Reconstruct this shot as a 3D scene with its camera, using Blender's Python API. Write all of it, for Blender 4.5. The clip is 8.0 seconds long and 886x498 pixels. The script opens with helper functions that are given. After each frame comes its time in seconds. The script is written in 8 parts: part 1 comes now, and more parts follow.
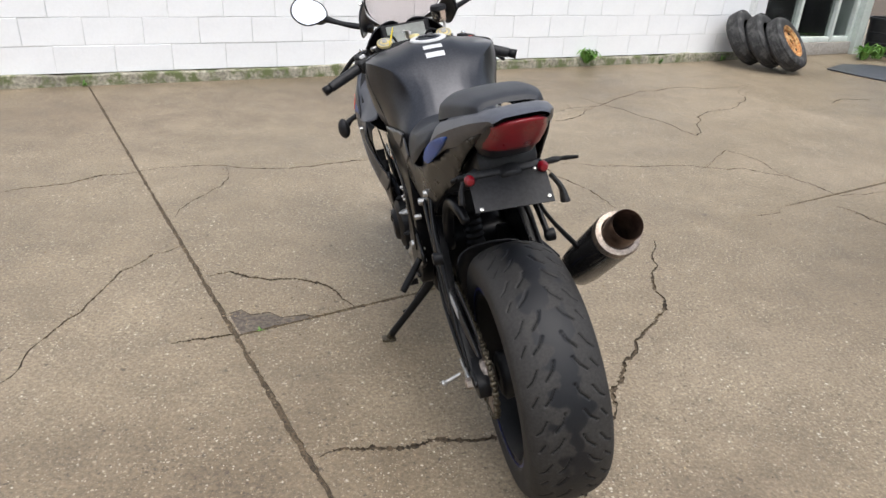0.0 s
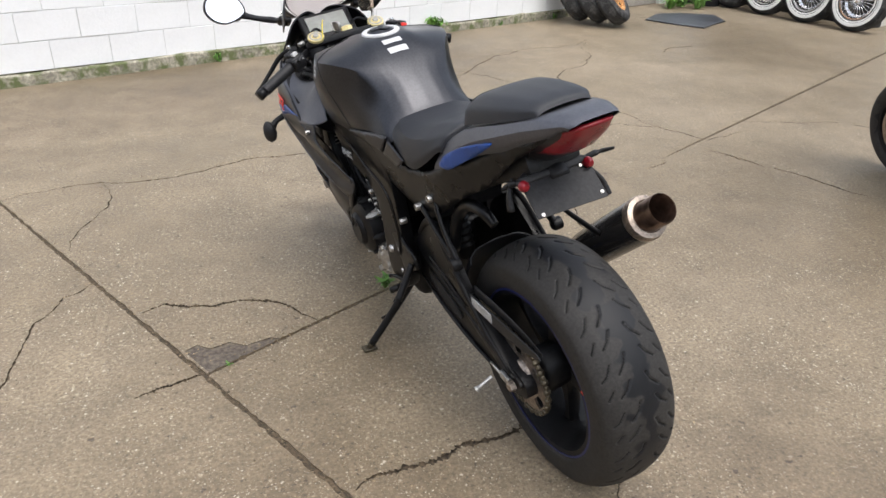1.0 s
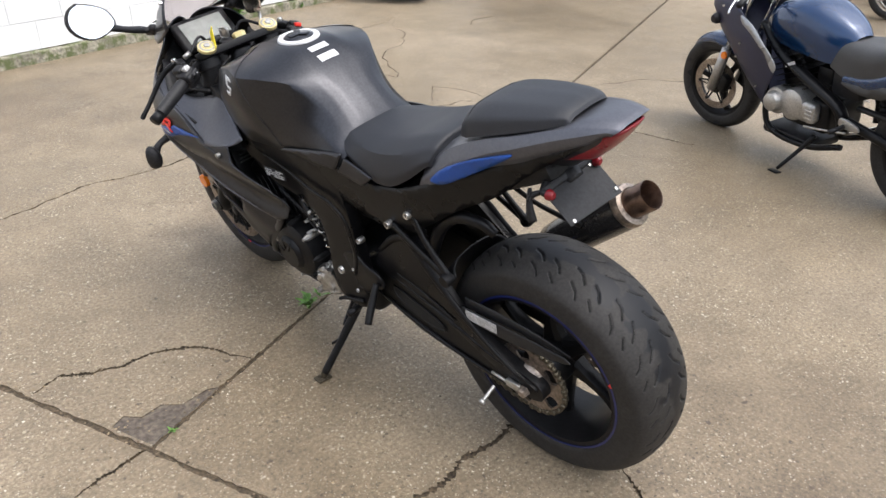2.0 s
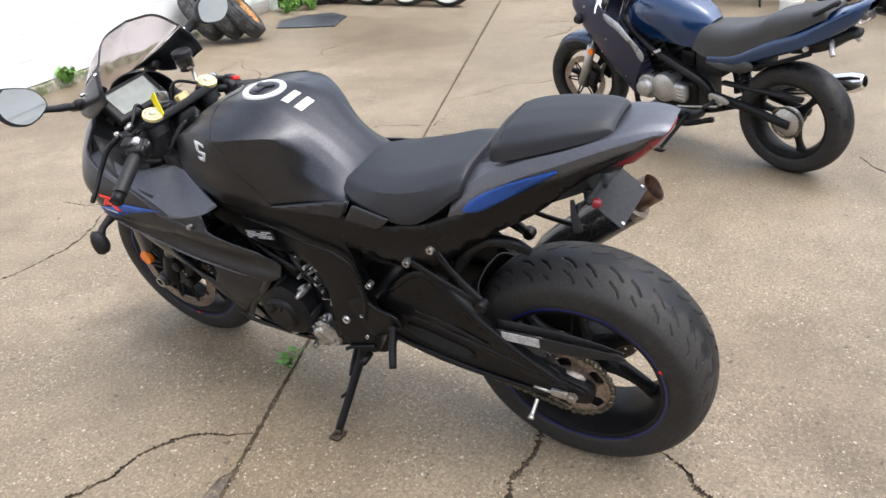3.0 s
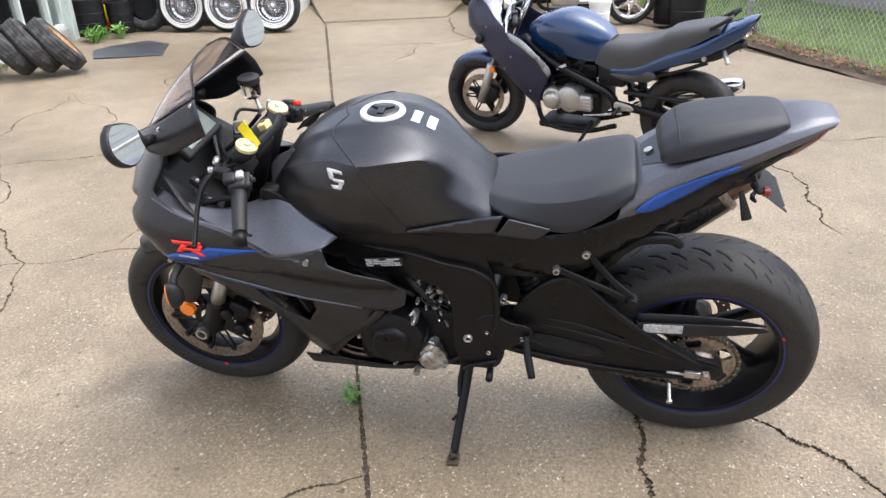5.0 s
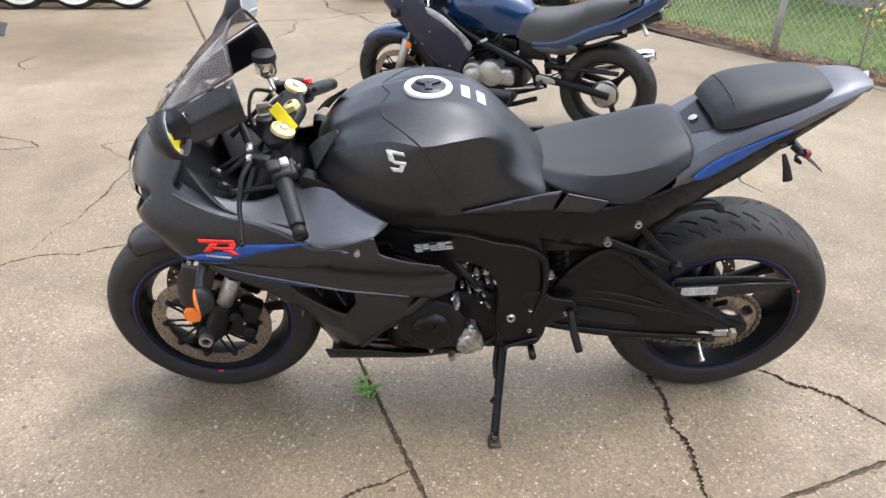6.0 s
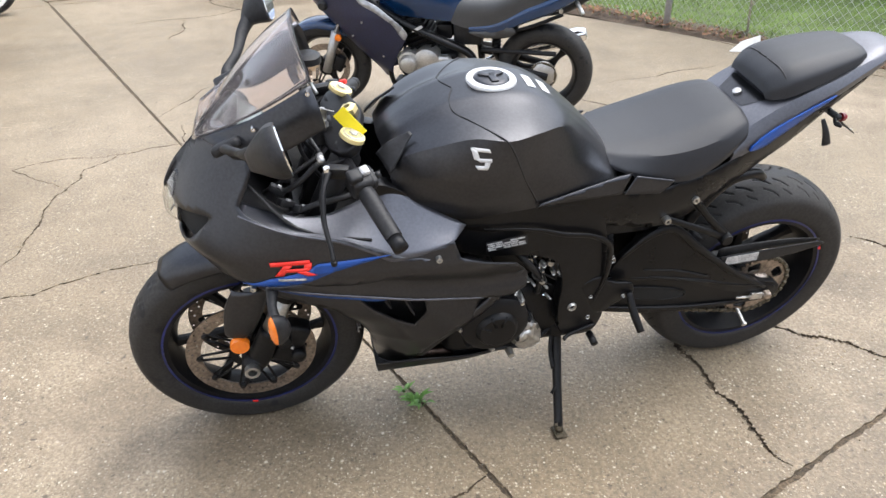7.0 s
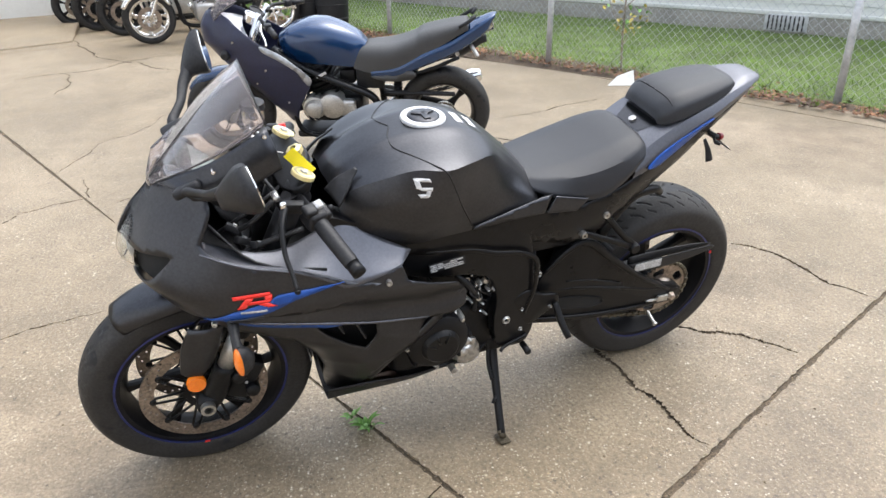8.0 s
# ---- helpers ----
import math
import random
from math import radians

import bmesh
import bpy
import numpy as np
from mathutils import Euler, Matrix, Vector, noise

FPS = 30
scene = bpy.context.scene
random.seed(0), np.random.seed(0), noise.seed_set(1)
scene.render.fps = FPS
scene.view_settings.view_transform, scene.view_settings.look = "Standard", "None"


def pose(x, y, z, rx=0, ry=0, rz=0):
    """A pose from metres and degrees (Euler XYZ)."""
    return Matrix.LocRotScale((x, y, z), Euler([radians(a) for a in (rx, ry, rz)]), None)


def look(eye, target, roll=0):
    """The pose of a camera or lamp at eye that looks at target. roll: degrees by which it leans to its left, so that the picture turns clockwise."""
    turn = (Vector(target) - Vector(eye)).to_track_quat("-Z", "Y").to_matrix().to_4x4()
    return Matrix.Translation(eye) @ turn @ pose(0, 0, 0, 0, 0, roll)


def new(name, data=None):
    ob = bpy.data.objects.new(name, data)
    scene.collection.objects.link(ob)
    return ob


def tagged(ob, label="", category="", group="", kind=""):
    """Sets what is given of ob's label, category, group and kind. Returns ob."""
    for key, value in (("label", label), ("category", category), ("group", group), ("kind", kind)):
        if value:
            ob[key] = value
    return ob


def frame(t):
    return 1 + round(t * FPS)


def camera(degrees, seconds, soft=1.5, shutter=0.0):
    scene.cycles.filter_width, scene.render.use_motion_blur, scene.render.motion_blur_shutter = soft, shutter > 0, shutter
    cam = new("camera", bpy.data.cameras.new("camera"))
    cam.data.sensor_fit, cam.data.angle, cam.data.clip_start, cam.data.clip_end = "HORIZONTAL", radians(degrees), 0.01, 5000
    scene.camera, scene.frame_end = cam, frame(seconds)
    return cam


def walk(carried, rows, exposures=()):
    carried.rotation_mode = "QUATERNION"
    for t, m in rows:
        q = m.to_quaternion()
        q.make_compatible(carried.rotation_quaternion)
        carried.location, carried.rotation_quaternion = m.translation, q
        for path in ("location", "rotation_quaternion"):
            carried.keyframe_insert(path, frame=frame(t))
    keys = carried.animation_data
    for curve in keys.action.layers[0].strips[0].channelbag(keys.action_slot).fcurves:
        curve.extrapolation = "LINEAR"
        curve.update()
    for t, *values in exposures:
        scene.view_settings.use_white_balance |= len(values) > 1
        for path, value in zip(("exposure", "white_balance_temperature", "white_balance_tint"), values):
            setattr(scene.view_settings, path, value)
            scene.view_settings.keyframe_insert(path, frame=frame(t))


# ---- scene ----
cam = camera(64.3, 8.0)
METRES, EYE, TILT, LEAN, TURN = 3.3416, 1.2972, 0.0, 0.0, 0.0
ROWS = [
    (0.0, 0.0, 0.0, 0.0, 1.48, -25.27, -3.15),
    (0.5, -0.0617, 0.0262, 0.0037, -4.33, -26.76, -2.25),
    (1.0, -0.1318, 0.0442, 0.0107, -14.37, -27.16, -1.85),
    (2.5, -0.2864, 0.1754, 0.0224, -41.46, -28.14, -0.23),
    (3.0, -0.3276, 0.2123, 0.0253, -48.85, -27.0, 2.76),
    (3.5, -0.3452, 0.2691, 0.0259, -52.23, -27.32, 5.64),
    (4.0, -0.389, 0.3144, 0.0287, -56.51, -27.11, 5.53),
    (4.5, -0.4388, 0.3606, 0.0294, -61.5, -26.24, 3.11),
    (6.0, -0.4915, 0.5651, 0.023, -79.33, -27.55, -0.48),
    (6.5, -0.5005, 0.6272, 0.0178, -85.69, -29.27, -0.42),
    (7.0, -0.4827, 0.6971, 0.0215, -90.61, -28.52, 0.6),
    (7.5, -0.4982, 0.7283, 0.0254, -95.51, -27.17, -0.47),
    (8.0, -0.5221, 0.7327, 0.0304, -99.92, -25.34, 0.68),
]
EXPOSURES = [(0.0, 0.14, 6420, 9), (1.2, 0.19, 6450, 9), (2.5, 0.53, 6350, 10), (3.0, 0.62, 6300, 10), (4.5, 0.76, 6250, 11), (8.0, 0.80, 6300, 8)]
walk(cam, [(t, pose(0, 0, EYE, TILT, LEAN, TURN) @ pose(METRES * x, METRES * y, METRES * z, 90 + pitch, roll, yaw)) for t, x, y, z, yaw, pitch, roll in ROWS],
     exposures=EXPOSURES)

# ---- world and sun: a bright overcast sky after rain ----
world = bpy.data.worlds.new("world")
scene.world = world
world.use_nodes = True
wn, wl = world.node_tree.nodes, world.node_tree.links
sky = wn.new("ShaderNodeTexSky")
sky.sky_type = "NISHITA"
sky.sun_disc = False
sky.sun_elevation, sky.sun_rotation = radians(68), radians(160)
sky.dust_density, sky.air_density = 4.0, 1.0
grey = wn.new("ShaderNodeHueSaturation")
grey.inputs["Saturation"].default_value = 0.46
wl.new(sky.outputs["Color"], grey.inputs["Color"])
wl.new(grey.outputs["Color"], wn["Background"].inputs["Color"])
wn["Background"].inputs["Strength"].default_value = 0.29
sun = new("sun", bpy.data.lights.new("sun", "SUN"))
sun.data.energy, sun.data.angle, sun.data.color = 0.60, radians(80), (1.0, 0.97, 0.92)
sun.matrix_world = look((0.3 + 1.28, 2.0 - 3.52, 9.27), (0.3, 2.0, 0.0))


# ---- materials ----
def ramp(nt, stops):
    r = nt.nodes.new("ShaderNodeValToRGB")
    el = r.color_ramp.elements
    el[0].position, el[0].color = stops[0][0], (*stops[0][1], 1)
    el[1].position, el[1].color = stops[-1][0], (*stops[-1][1], 1)
    for p, c in stops[1:-1]:
        e = el.new(p)
        e.color = (*c, 1)
    return r


def noise_node(nt, scale, detail=4.0, rough=0.55, coord="Object"):
    tc = nt.nodes.new("ShaderNodeTexCoord")
    n = nt.nodes.new("ShaderNodeTexNoise")
    n.inputs["Scale"].default_value = scale
    n.inputs["Detail"].default_value = detail
    n.inputs["Roughness"].default_value = rough
    nt.links.new(tc.outputs[coord], n.inputs["Vector"])
    return n


def blend(nt, fac, a, b, kind="MIX"):
    m = nt.nodes.new("ShaderNodeMix")
    m.data_type, m.blend_type = "RGBA", kind
    for src, sock in ((fac, m.inputs[0]), (a, m.inputs[6]), (b, m.inputs[7])):
        if isinstance(src, bpy.types.NodeSocket):
            nt.links.new(src, sock)
        elif isinstance(src, (int, float)):
            sock.default_value = src
        else:
            sock.default_value = (*src, 1)
    return m.outputs[2]


def surface(name, color, rough=0.5, metal=0.0, vary=0.15, grain=40.0, stain=3.0, bump=0.1, depth=0.002,
            coat=0.0, rough_vary=0.12, piece=0.0, dirt=None, dirt_amount=0.0, spec=0.5):
    """A painted, moulded or cast surface: grain and stains at two scales, fine relief, uneven gloss."""
    m = bpy.data.materials.new(name)
    m.use_nodes = True
    nt = m.node_tree
    b = nt.nodes["Principled BSDF"]
    fine, wide = noise_node(nt, grain), noise_node(nt, stain, 6.0, 0.6)
    dark = tuple(max(0.0, c * (1 - vary)) for c in color)
    light = tuple(min(1.0, c * (1 + vary)) for c in color)
    r1 = ramp(nt, [(0.3, dark), (0.7, light)])
    nt.links.new(wide.outputs["Fac"], r1.inputs["Fac"])
    r2 = ramp(nt, [(0.35, (0.5 - vary, ) * 3), (0.65, (0.5 + vary, ) * 3)])
    nt.links.new(fine.outputs["Fac"], r2.inputs["Fac"])
    col = blend(nt, 0.5, r1.outputs["Color"], r2.outputs["Color"], "OVERLAY")
    if dirt is not None:
        patch = noise_node(nt, stain * 2.3, 8.0, 0.65)
        r3 = ramp(nt, [(0.62 - dirt_amount * 0.25, (0, 0, 0)), (0.72 - dirt_amount * 0.2, (1, 1, 1))])
        nt.links.new(patch.outputs["Fac"], r3.inputs["Fac"])
        sep = nt.nodes.new("ShaderNodeMath")
        sep.operation = "MULTIPLY"
        nt.links.new(r3.outputs["Color"], sep.inputs[0])
        sep.inputs[1].default_value = min(1.0, dirt_amount * 1.4)
        col = blend(nt, sep.outputs[0], col, dirt)
    if piece:
        oi = nt.nodes.new("ShaderNodeObjectInfo")
        r4 = ramp(nt, [(0.0, (0.5 - piece, ) * 3), (1.0, (0.5 + piece, ) * 3)])
        nt.links.new(oi.outputs["Random"], r4.inputs["Fac"])
        col = blend(nt, 1.0, col, r4.outputs["Color"], "OVERLAY")
    nt.links.new(col, b.inputs["Base Color"])
    rr = nt.nodes.new("ShaderNodeMapRange")
    rr.inputs["To Min"].default_value = max(0.02, rough - rough_vary)
    rr.inputs["To Max"].default_value = min(1.0, rough + rough_vary)
    nt.links.new(wide.outputs["Fac"], rr.inputs["Value"])
    nt.links.new(rr.outputs["Result"], b.inputs["Roughness"])
    b.inputs["Metallic"].default_value = metal
    b.inputs["Coat Weight"].default_value = coat
    b.inputs["Coat Roughness"].default_value = 0.08
    b.inputs["Specular IOR Level"].default_value = spec
    if bump:
        bp = nt.nodes.new("ShaderNodeBump")
        bp.inputs["Strength"].default_value = bump
        bp.inputs["Distance"].default_value = depth
        nt.links.new(fine.outputs["Fac"], bp.inputs["Height"])
        nt.links.new(bp.outputs["Normal"], b.inputs["Normal"])
    return m


def glass(name, color, rough=0.02, clear=1.0, ior=1.45):
    m = bpy.data.materials.new(name)
    m.use_nodes = True
    b = m.node_tree.nodes["Principled BSDF"]
    b.inputs["Base Color"].default_value = (*color, 1)
    b.inputs["Roughness"].default_value = rough
    b.inputs["Transmission Weight"].default_value = clear
    b.inputs["IOR"].default_value = ior
    return m


def concrete_mat():
    """Old exposed-aggregate concrete, damp: sandy matrix, pale and dark pebbles, wide stains."""
    m = bpy.data.materials.new("damp_concrete")
    m.use_nodes = True
    nt = m.node_tree
    b = nt.nodes["Principled BSDF"]
    tc = nt.nodes.new("ShaderNodeTexCoord")
    wide, mid, fine = noise_node(nt, 0.55, 6, 0.6), noise_node(nt, 4.0, 6, 0.65), noise_node(nt, 85.0, 4, 0.65)
    base = ramp(nt, [(0.3, (0.152, 0.115, 0.071)), (0.5, (0.222, 0.174, 0.115)), (0.72, (0.298, 0.241, 0.172))])
    nt.links.new(wide.outputs["Fac"], base.inputs["Fac"])
    r2 = ramp(nt, [(0.3, (0.36, 0.36, 0.36)), (0.7, (0.62, 0.62, 0.62))])
    nt.links.new(mid.outputs["Fac"], r2.inputs["Fac"])
    col = blend(nt, 0.8, base.outputs["Color"], r2.outputs["Color"], "OVERLAY")
    r3 = ramp(nt, [(0.3, (0.22, 0.22, 0.22)), (0.7, (0.76, 0.76, 0.76))])
    nt.links.new(fine.outputs["Fac"], r3.inputs["Fac"])
    col = blend(nt, 0.75, col, r3.outputs["Color"], "OVERLAY")
    # pebbles of three sizes, their outlines bent out of round
    heights = []
    bend = noise_node(nt, 140.0, 2, 0.6)
    shift = nt.nodes.new("ShaderNodeVectorMath")
    shift.operation = "MULTIPLY_ADD"
    nt.links.new(bend.outputs["Color"], shift.inputs[0])
    shift.inputs[1].default_value = (0.011, 0.011, 0.011)
    nt.links.new(tc.outputs["Object"], shift.inputs[2])
    # chips lie bare in some places and under the skin of the concrete in others
    bare = noise_node(nt, 2.6, 5, 0.65)
    bare_r = ramp(nt, [(0.36, (0.25, 0.25, 0.25)), (0.60, (1, 1, 1))])
    nt.links.new(bare.outputs["Fac"], bare_r.inputs["Fac"])
    for scale, keep, strength in ((190.0, 0.35, 0.75), (112.0, 0.48, 0.95), (70.0, 0.84, 0.8)):
        v = nt.nodes.new("ShaderNodeTexVoronoi")
        v.inputs["Scale"].default_value = scale
        nt.links.new(shift.outputs[0], v.inputs["Vector"])
        sp = nt.nodes.new("ShaderNodeSeparateColor")
        nt.links.new(v.outputs["Color"], sp.inputs[0])
        pick = nt.nodes.new("ShaderNodeMath")
        pick.operation = "GREATER_THAN"
        pick.inputs[1].default_value = keep
        nt.links.new(sp.outputs[0], pick.inputs[0])
        disc = ramp(nt, [(0.22, (1, 1, 1)), (0.42, (0, 0, 0))])
        nt.links.new(v.outputs["Distance"], disc.inputs["Fac"])
        mask = nt.nodes.new("ShaderNodeMath")
        mask.operation = "MULTIPLY"
        nt.links.new(pick.outputs[0], mask.inputs[0])
        nt.links.new(disc.outputs["Color"], mask.inputs[1])
        amount = nt.nodes.new("ShaderNodeMath")
        amount.operation = "MULTIPLY"
        amount.inputs[1].default_value = strength
        some = nt.nodes.new("ShaderNodeMath")
        some.operation = "MULTIPLY"
        nt.links.new(mask.outputs[0], some.inputs[0])
        nt.links.new(bare_r.outputs["Color"], some.inputs[1])
        nt.links.new(some.outputs[0], amount.inputs[0])
        stone = ramp(nt, [(0.0, (0.055, 0.042, 0.030)), (0.35, (0.16, 0.12, 0.072)), (0.68, (0.34, 0.28, 0.185)), (0.9, (0.55, 0.48, 0.36)), (1.0, (0.80, 0.74, 0.62))])
        nt.links.new(sp.outputs[1], stone.inputs["Fac"])
        col = blend(nt, amount.outputs[0], col, stone.outputs["Color"])
        heights.append(mask.outputs[0])
    # dark damp spots and pits
    pit = noise_node(nt, 17.0, 5, 0.7)
    pr = ramp(nt, [(0.60, (0, 0, 0)), (0.74, (0.6, 0.6, 0.6))])
    nt.links.new(pit.outputs["Fac"], pr.inputs["Fac"])
    col = blend(nt, pr.outputs["Color"], col, (0.12, 0.09, 0.065))
    # scattered dark pits, a few centimetres wide
    spot = noise_node(nt, 30.0, 3, 0.55)
    sr = ramp(nt, [(0.655, (0, 0, 0)), (0.71, (0.85, 0.85, 0.85))])
    nt.links.new(spot.outputs["Fac"], sr.inputs["Fac"])
    col = blend(nt, sr.outputs["Color"], col, (0.075, 0.055, 0.038))
    # darker, browner patches with ragged edges at set places
    for centre, size in (((0.72, 1.02, 0.0), 0.6), ((-0.55, 1.12, 0.0), 0.6), ((0.05, 3.15, 0.0), 0.55), ((-0.9, 5.45, 0.0), 0.95), ((-2.5, 4.55, 0.0), 1.0), ((1.0, 6.3, 0.0), 0.8), ((2.35, -0.85, 0.0), 0.8)):
        far = nt.nodes.new("ShaderNodeVectorMath")
        far.operation = "DISTANCE"
        far.inputs[1].default_value = centre
        nt.links.new(tc.outputs["Object"], far.inputs[0])
        rag = nt.nodes.new("ShaderNodeMath")
        rag.operation = "MULTIPLY_ADD"
        rag.inputs[1].default_value = 1.1
        nt.links.new(mid.outputs["Fac"], rag.inputs[0])
        nt.links.new(far.outputs["Value"], rag.inputs[2])
        damp = ramp(nt, [(0.35, (0.58, 0.58, 0.58)), (1.0, (0, 0, 0))])
        span = nt.nodes.new("ShaderNodeMath")
        span.operation = "DIVIDE"
        span.inputs[1].default_value = size * 2.0
        nt.links.new(rag.outputs[0], span.inputs[0])
        nt.links.new(span.outputs[0], damp.inputs["Fac"])
        col = blend(nt, damp.outputs["Color"], col, blend(nt, 1.0, col, (0.48, 0.42, 0.36), "MULTIPLY"))
    oi = nt.nodes.new("ShaderNodeObjectInfo")
    r4 = ramp(nt, [(0.0, (0.47, 0.47, 0.47)), (1.0, (0.53, 0.53, 0.53))])
    nt.links.new(oi.outputs["Random"], r4.inputs["Fac"])
    col = blend(nt, 1.0, col, r4.outputs["Color"], "OVERLAY")
    nt.links.new(col, b.inputs["Base Color"])
    rr = nt.nodes.new("ShaderNodeMapRange")
    rr.inputs["From Min"].default_value, rr.inputs["From Max"].default_value = 0.3, 0.7
    rr.inputs["To Min"].default_value, rr.inputs["To Max"].default_value = 0.33, 0.62
    nt.links.new(wide.outputs["Fac"], rr.inputs["Value"])
    nt.links.new(rr.outputs["Result"], b.inputs["Roughness"])
    add = nt.nodes.new("ShaderNodeMath")
    add.operation = "ADD"
    nt.links.new(fine.outputs["Fac"], add.inputs[0])
    nt.links.new(heights[0], add.inputs[1])
    bp = nt.nodes.new("ShaderNodeBump")
    bp.inputs["Strength"].default_value, bp.inputs["Distance"].default_value = 0.55, 0.004
    nt.links.new(add.outputs[0], bp.inputs["Height"])
    nt.links.new(bp.outputs["Normal"], b.inputs["Normal"])
    return m


def tyre_rubber():
    """Road-worn rubber: dusty brown-grey shoulders and a darker damp strip with ragged edges along the crown."""
    m = surface("tyre_rubber", (0.0265, 0.0250, 0.0238), 0.64, vary=0.22, grain=150, stain=16, bump=0.3, depth=0.0012,
                dirt=(0.044, 0.040, 0.035), dirt_amount=0.25, spec=0.3)
    nt = m.node_tree
    b = nt.nodes["Principled BSDF"]
    tc, sep = nt.nodes.new("ShaderNodeTexCoord"), nt.nodes.new("ShaderNodeSeparateXYZ")
    nt.links.new(tc.outputs["Object"], sep.inputs[0])
    off, wide = nt.nodes.new("ShaderNodeMath"), nt.nodes.new("ShaderNodeMath")
    off.operation, wide.operation = "ABSOLUTE", "MULTIPLY_ADD"
    nt.links.new(sep.outputs["Y"], off.inputs[0])
    rag = noise_node(nt, 23.0, 1.5, 0.4)
    nt.links.new(rag.outputs["Fac"], wide.inputs[0])
    wide.inputs[1].default_value = 0.16
    nt.links.new(off.outputs[0], wide.inputs[2])
    strip = ramp(nt, [(0.104, (1, 1, 1)), (0.112, (0, 0, 0))])
    nt.links.new(wide.outputs[0], strip.inputs["Fac"])
    col = b.inputs["Base Color"].links[0].from_socket
    gloss = b.inputs["Roughness"].links[0].from_socket
    nt.links.new(blend(nt, strip.outputs["Color"], col, (0.0080, 0.0085, 0.0105)), b.inputs["Base Color"])
    rough = nt.nodes.new("ShaderNodeMix")
    nt.links.new(strip.outputs["Color"], rough.inputs[0])
    nt.links.new(gloss, rough.inputs[2])
    rough.inputs[3].default_value = 0.50
    nt.links.new(rough.outputs[0], b.inputs["Roughness"])
    return m


CONCRETE = concrete_mat()
CRACK = surface("crack_dirt", (0.072, 0.053, 0.033), 0.9, vary=0.6, grain=110, stain=12, bump=0.8, depth=0.006)
SPALL = surface("worn_concrete", (0.105, 0.084, 0.064), 0.6, vary=0.45, grain=70, stain=9, bump=0.8, depth=0.006)
SOIL = surface("soil", (0.085, 0.06, 0.04), 0.9, vary=0.4, grain=60, stain=5, bump=0.8, depth=0.01)
GRASS_BED = surface("grass_bed", (0.085, 0.125, 0.028), 0.9, vary=0.4, grain=50, stain=2, bump=0.8, depth=0.02)
GRASS = surface("grass", (0.185, 0.285, 0.050), 0.6, vary=0.38, grain=4, stain=1.2, bump=0)
LEAF = surface("weed_leaf", (0.14, 0.29, 0.055), 0.5, vary=0.3, grain=50, stain=9, bump=0.1)
LEAF_YELLOW = surface("yellow_leaf", (0.42, 0.33, 0.06), 0.6, vary=0.4, grain=30, stain=9, bump=0.1)
LEAF_DRY = surface("dry_leaf", (0.20, 0.10, 0.05), 0.75, vary=0.5, grain=9, stain=2, bump=0.1)
BARK = surface("bark", (0.26, 0.22, 0.17), 0.85, vary=0.3, grain=60, bump=0.5, depth=0.004)
BLOCK = surface("white_block_paint", (0.79, 0.80, 0.805), 0.6, vary=0.06, grain=55, stain=2.5, bump=0.45, depth=0.004, piece=0.012,
                dirt=(0.74, 0.75, 0.72), dirt_amount=0.25)
MORTAR = surface("mortar", (0.60, 0.61, 0.60), 0.85, vary=0.2, grain=70, bump=0.5, depth=0.003)
FOOTING = surface("mossy_footing", (0.30, 0.28, 0.22), 0.85, vary=0.35, grain=40, stain=4, bump=0.6, depth=0.006,
                  dirt=(0.11, 0.13, 0.05), dirt_amount=0.7)
FRAME_PAINT = surface("pale_frame_paint", (0.62, 0.68, 0.64), 0.5, vary=0.1, stain=6)
SIDING = surface("white_siding", (0.70, 0.70, 0.67), 0.5, vary=0.05, grain=30, stain=3, bump=0.1)
FOUNDATION = surface("foundation", (0.34, 0.32, 0.29), 0.85, vary=0.2, grain=50, stain=3, bump=0.4, depth=0.005)
GALV = surface("galvanised_steel", (0.52, 0.53, 0.54), 0.5, 0.3, vary=0.15, grain=30, stain=6, bump=0.1)
# near-black that stands in for shade indoors and behind parked things
SHADE_BLACK = surface("shade_black", (0.03, 0.03, 0.032), 0.8, vary=0.3, stain=2)
PANE = glass("window_glass", (0.75, 0.8, 0.78))
RUBBER = tyre_rubber()
# darker rubber: the shade down in the tread slots put into colour
GROOVE_SHADE = surface("tread_groove_shade", (0.012, 0.012, 0.012), 0.8, vary=0.3, grain=90, bump=0.1, spec=0.2)
OLD_RUBBER = surface("weathered_rubber", (0.026, 0.026, 0.027), 0.75, vary=0.3, grain=70, stain=5, bump=0.3,
                     dirt=(0.10, 0.10, 0.095), dirt_amount=0.5)
RUST = surface("rusty_rim", (0.42, 0.20, 0.07), 0.7, 0.2, vary=0.4, grain=40, stain=8, bump=0.3, dirt=(0.55, 0.42, 0.2), dirt_amount=0.5)
WHITEWALL = surface("whitewall", (0.75, 0.75, 0.72), 0.6, vary=0.1, stain=9)
CHROME = surface("chrome", (0.80, 0.80, 0.80), 0.12, 1.0, vary=0.08, stain=6, bump=0, rough_vary=0.06)
STEEL = surface("bare_steel", (0.50, 0.49, 0.47), 0.35, 0.9, vary=0.2, grain=60, stain=14, bump=0.1)
DISC = surface("brake_disc", (0.30, 0.25, 0.21), 0.38, 0.85, vary=0.3, grain=120, stain=20, bump=0.15)
ALLOY = surface("cast_alloy", (0.46, 0.45, 0.43), 0.42, 0.8, vary=0.15, grain=120, stain=9, bump=0.2, depth=0.001)
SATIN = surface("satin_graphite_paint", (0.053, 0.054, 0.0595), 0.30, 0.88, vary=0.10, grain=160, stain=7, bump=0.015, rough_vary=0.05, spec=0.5)
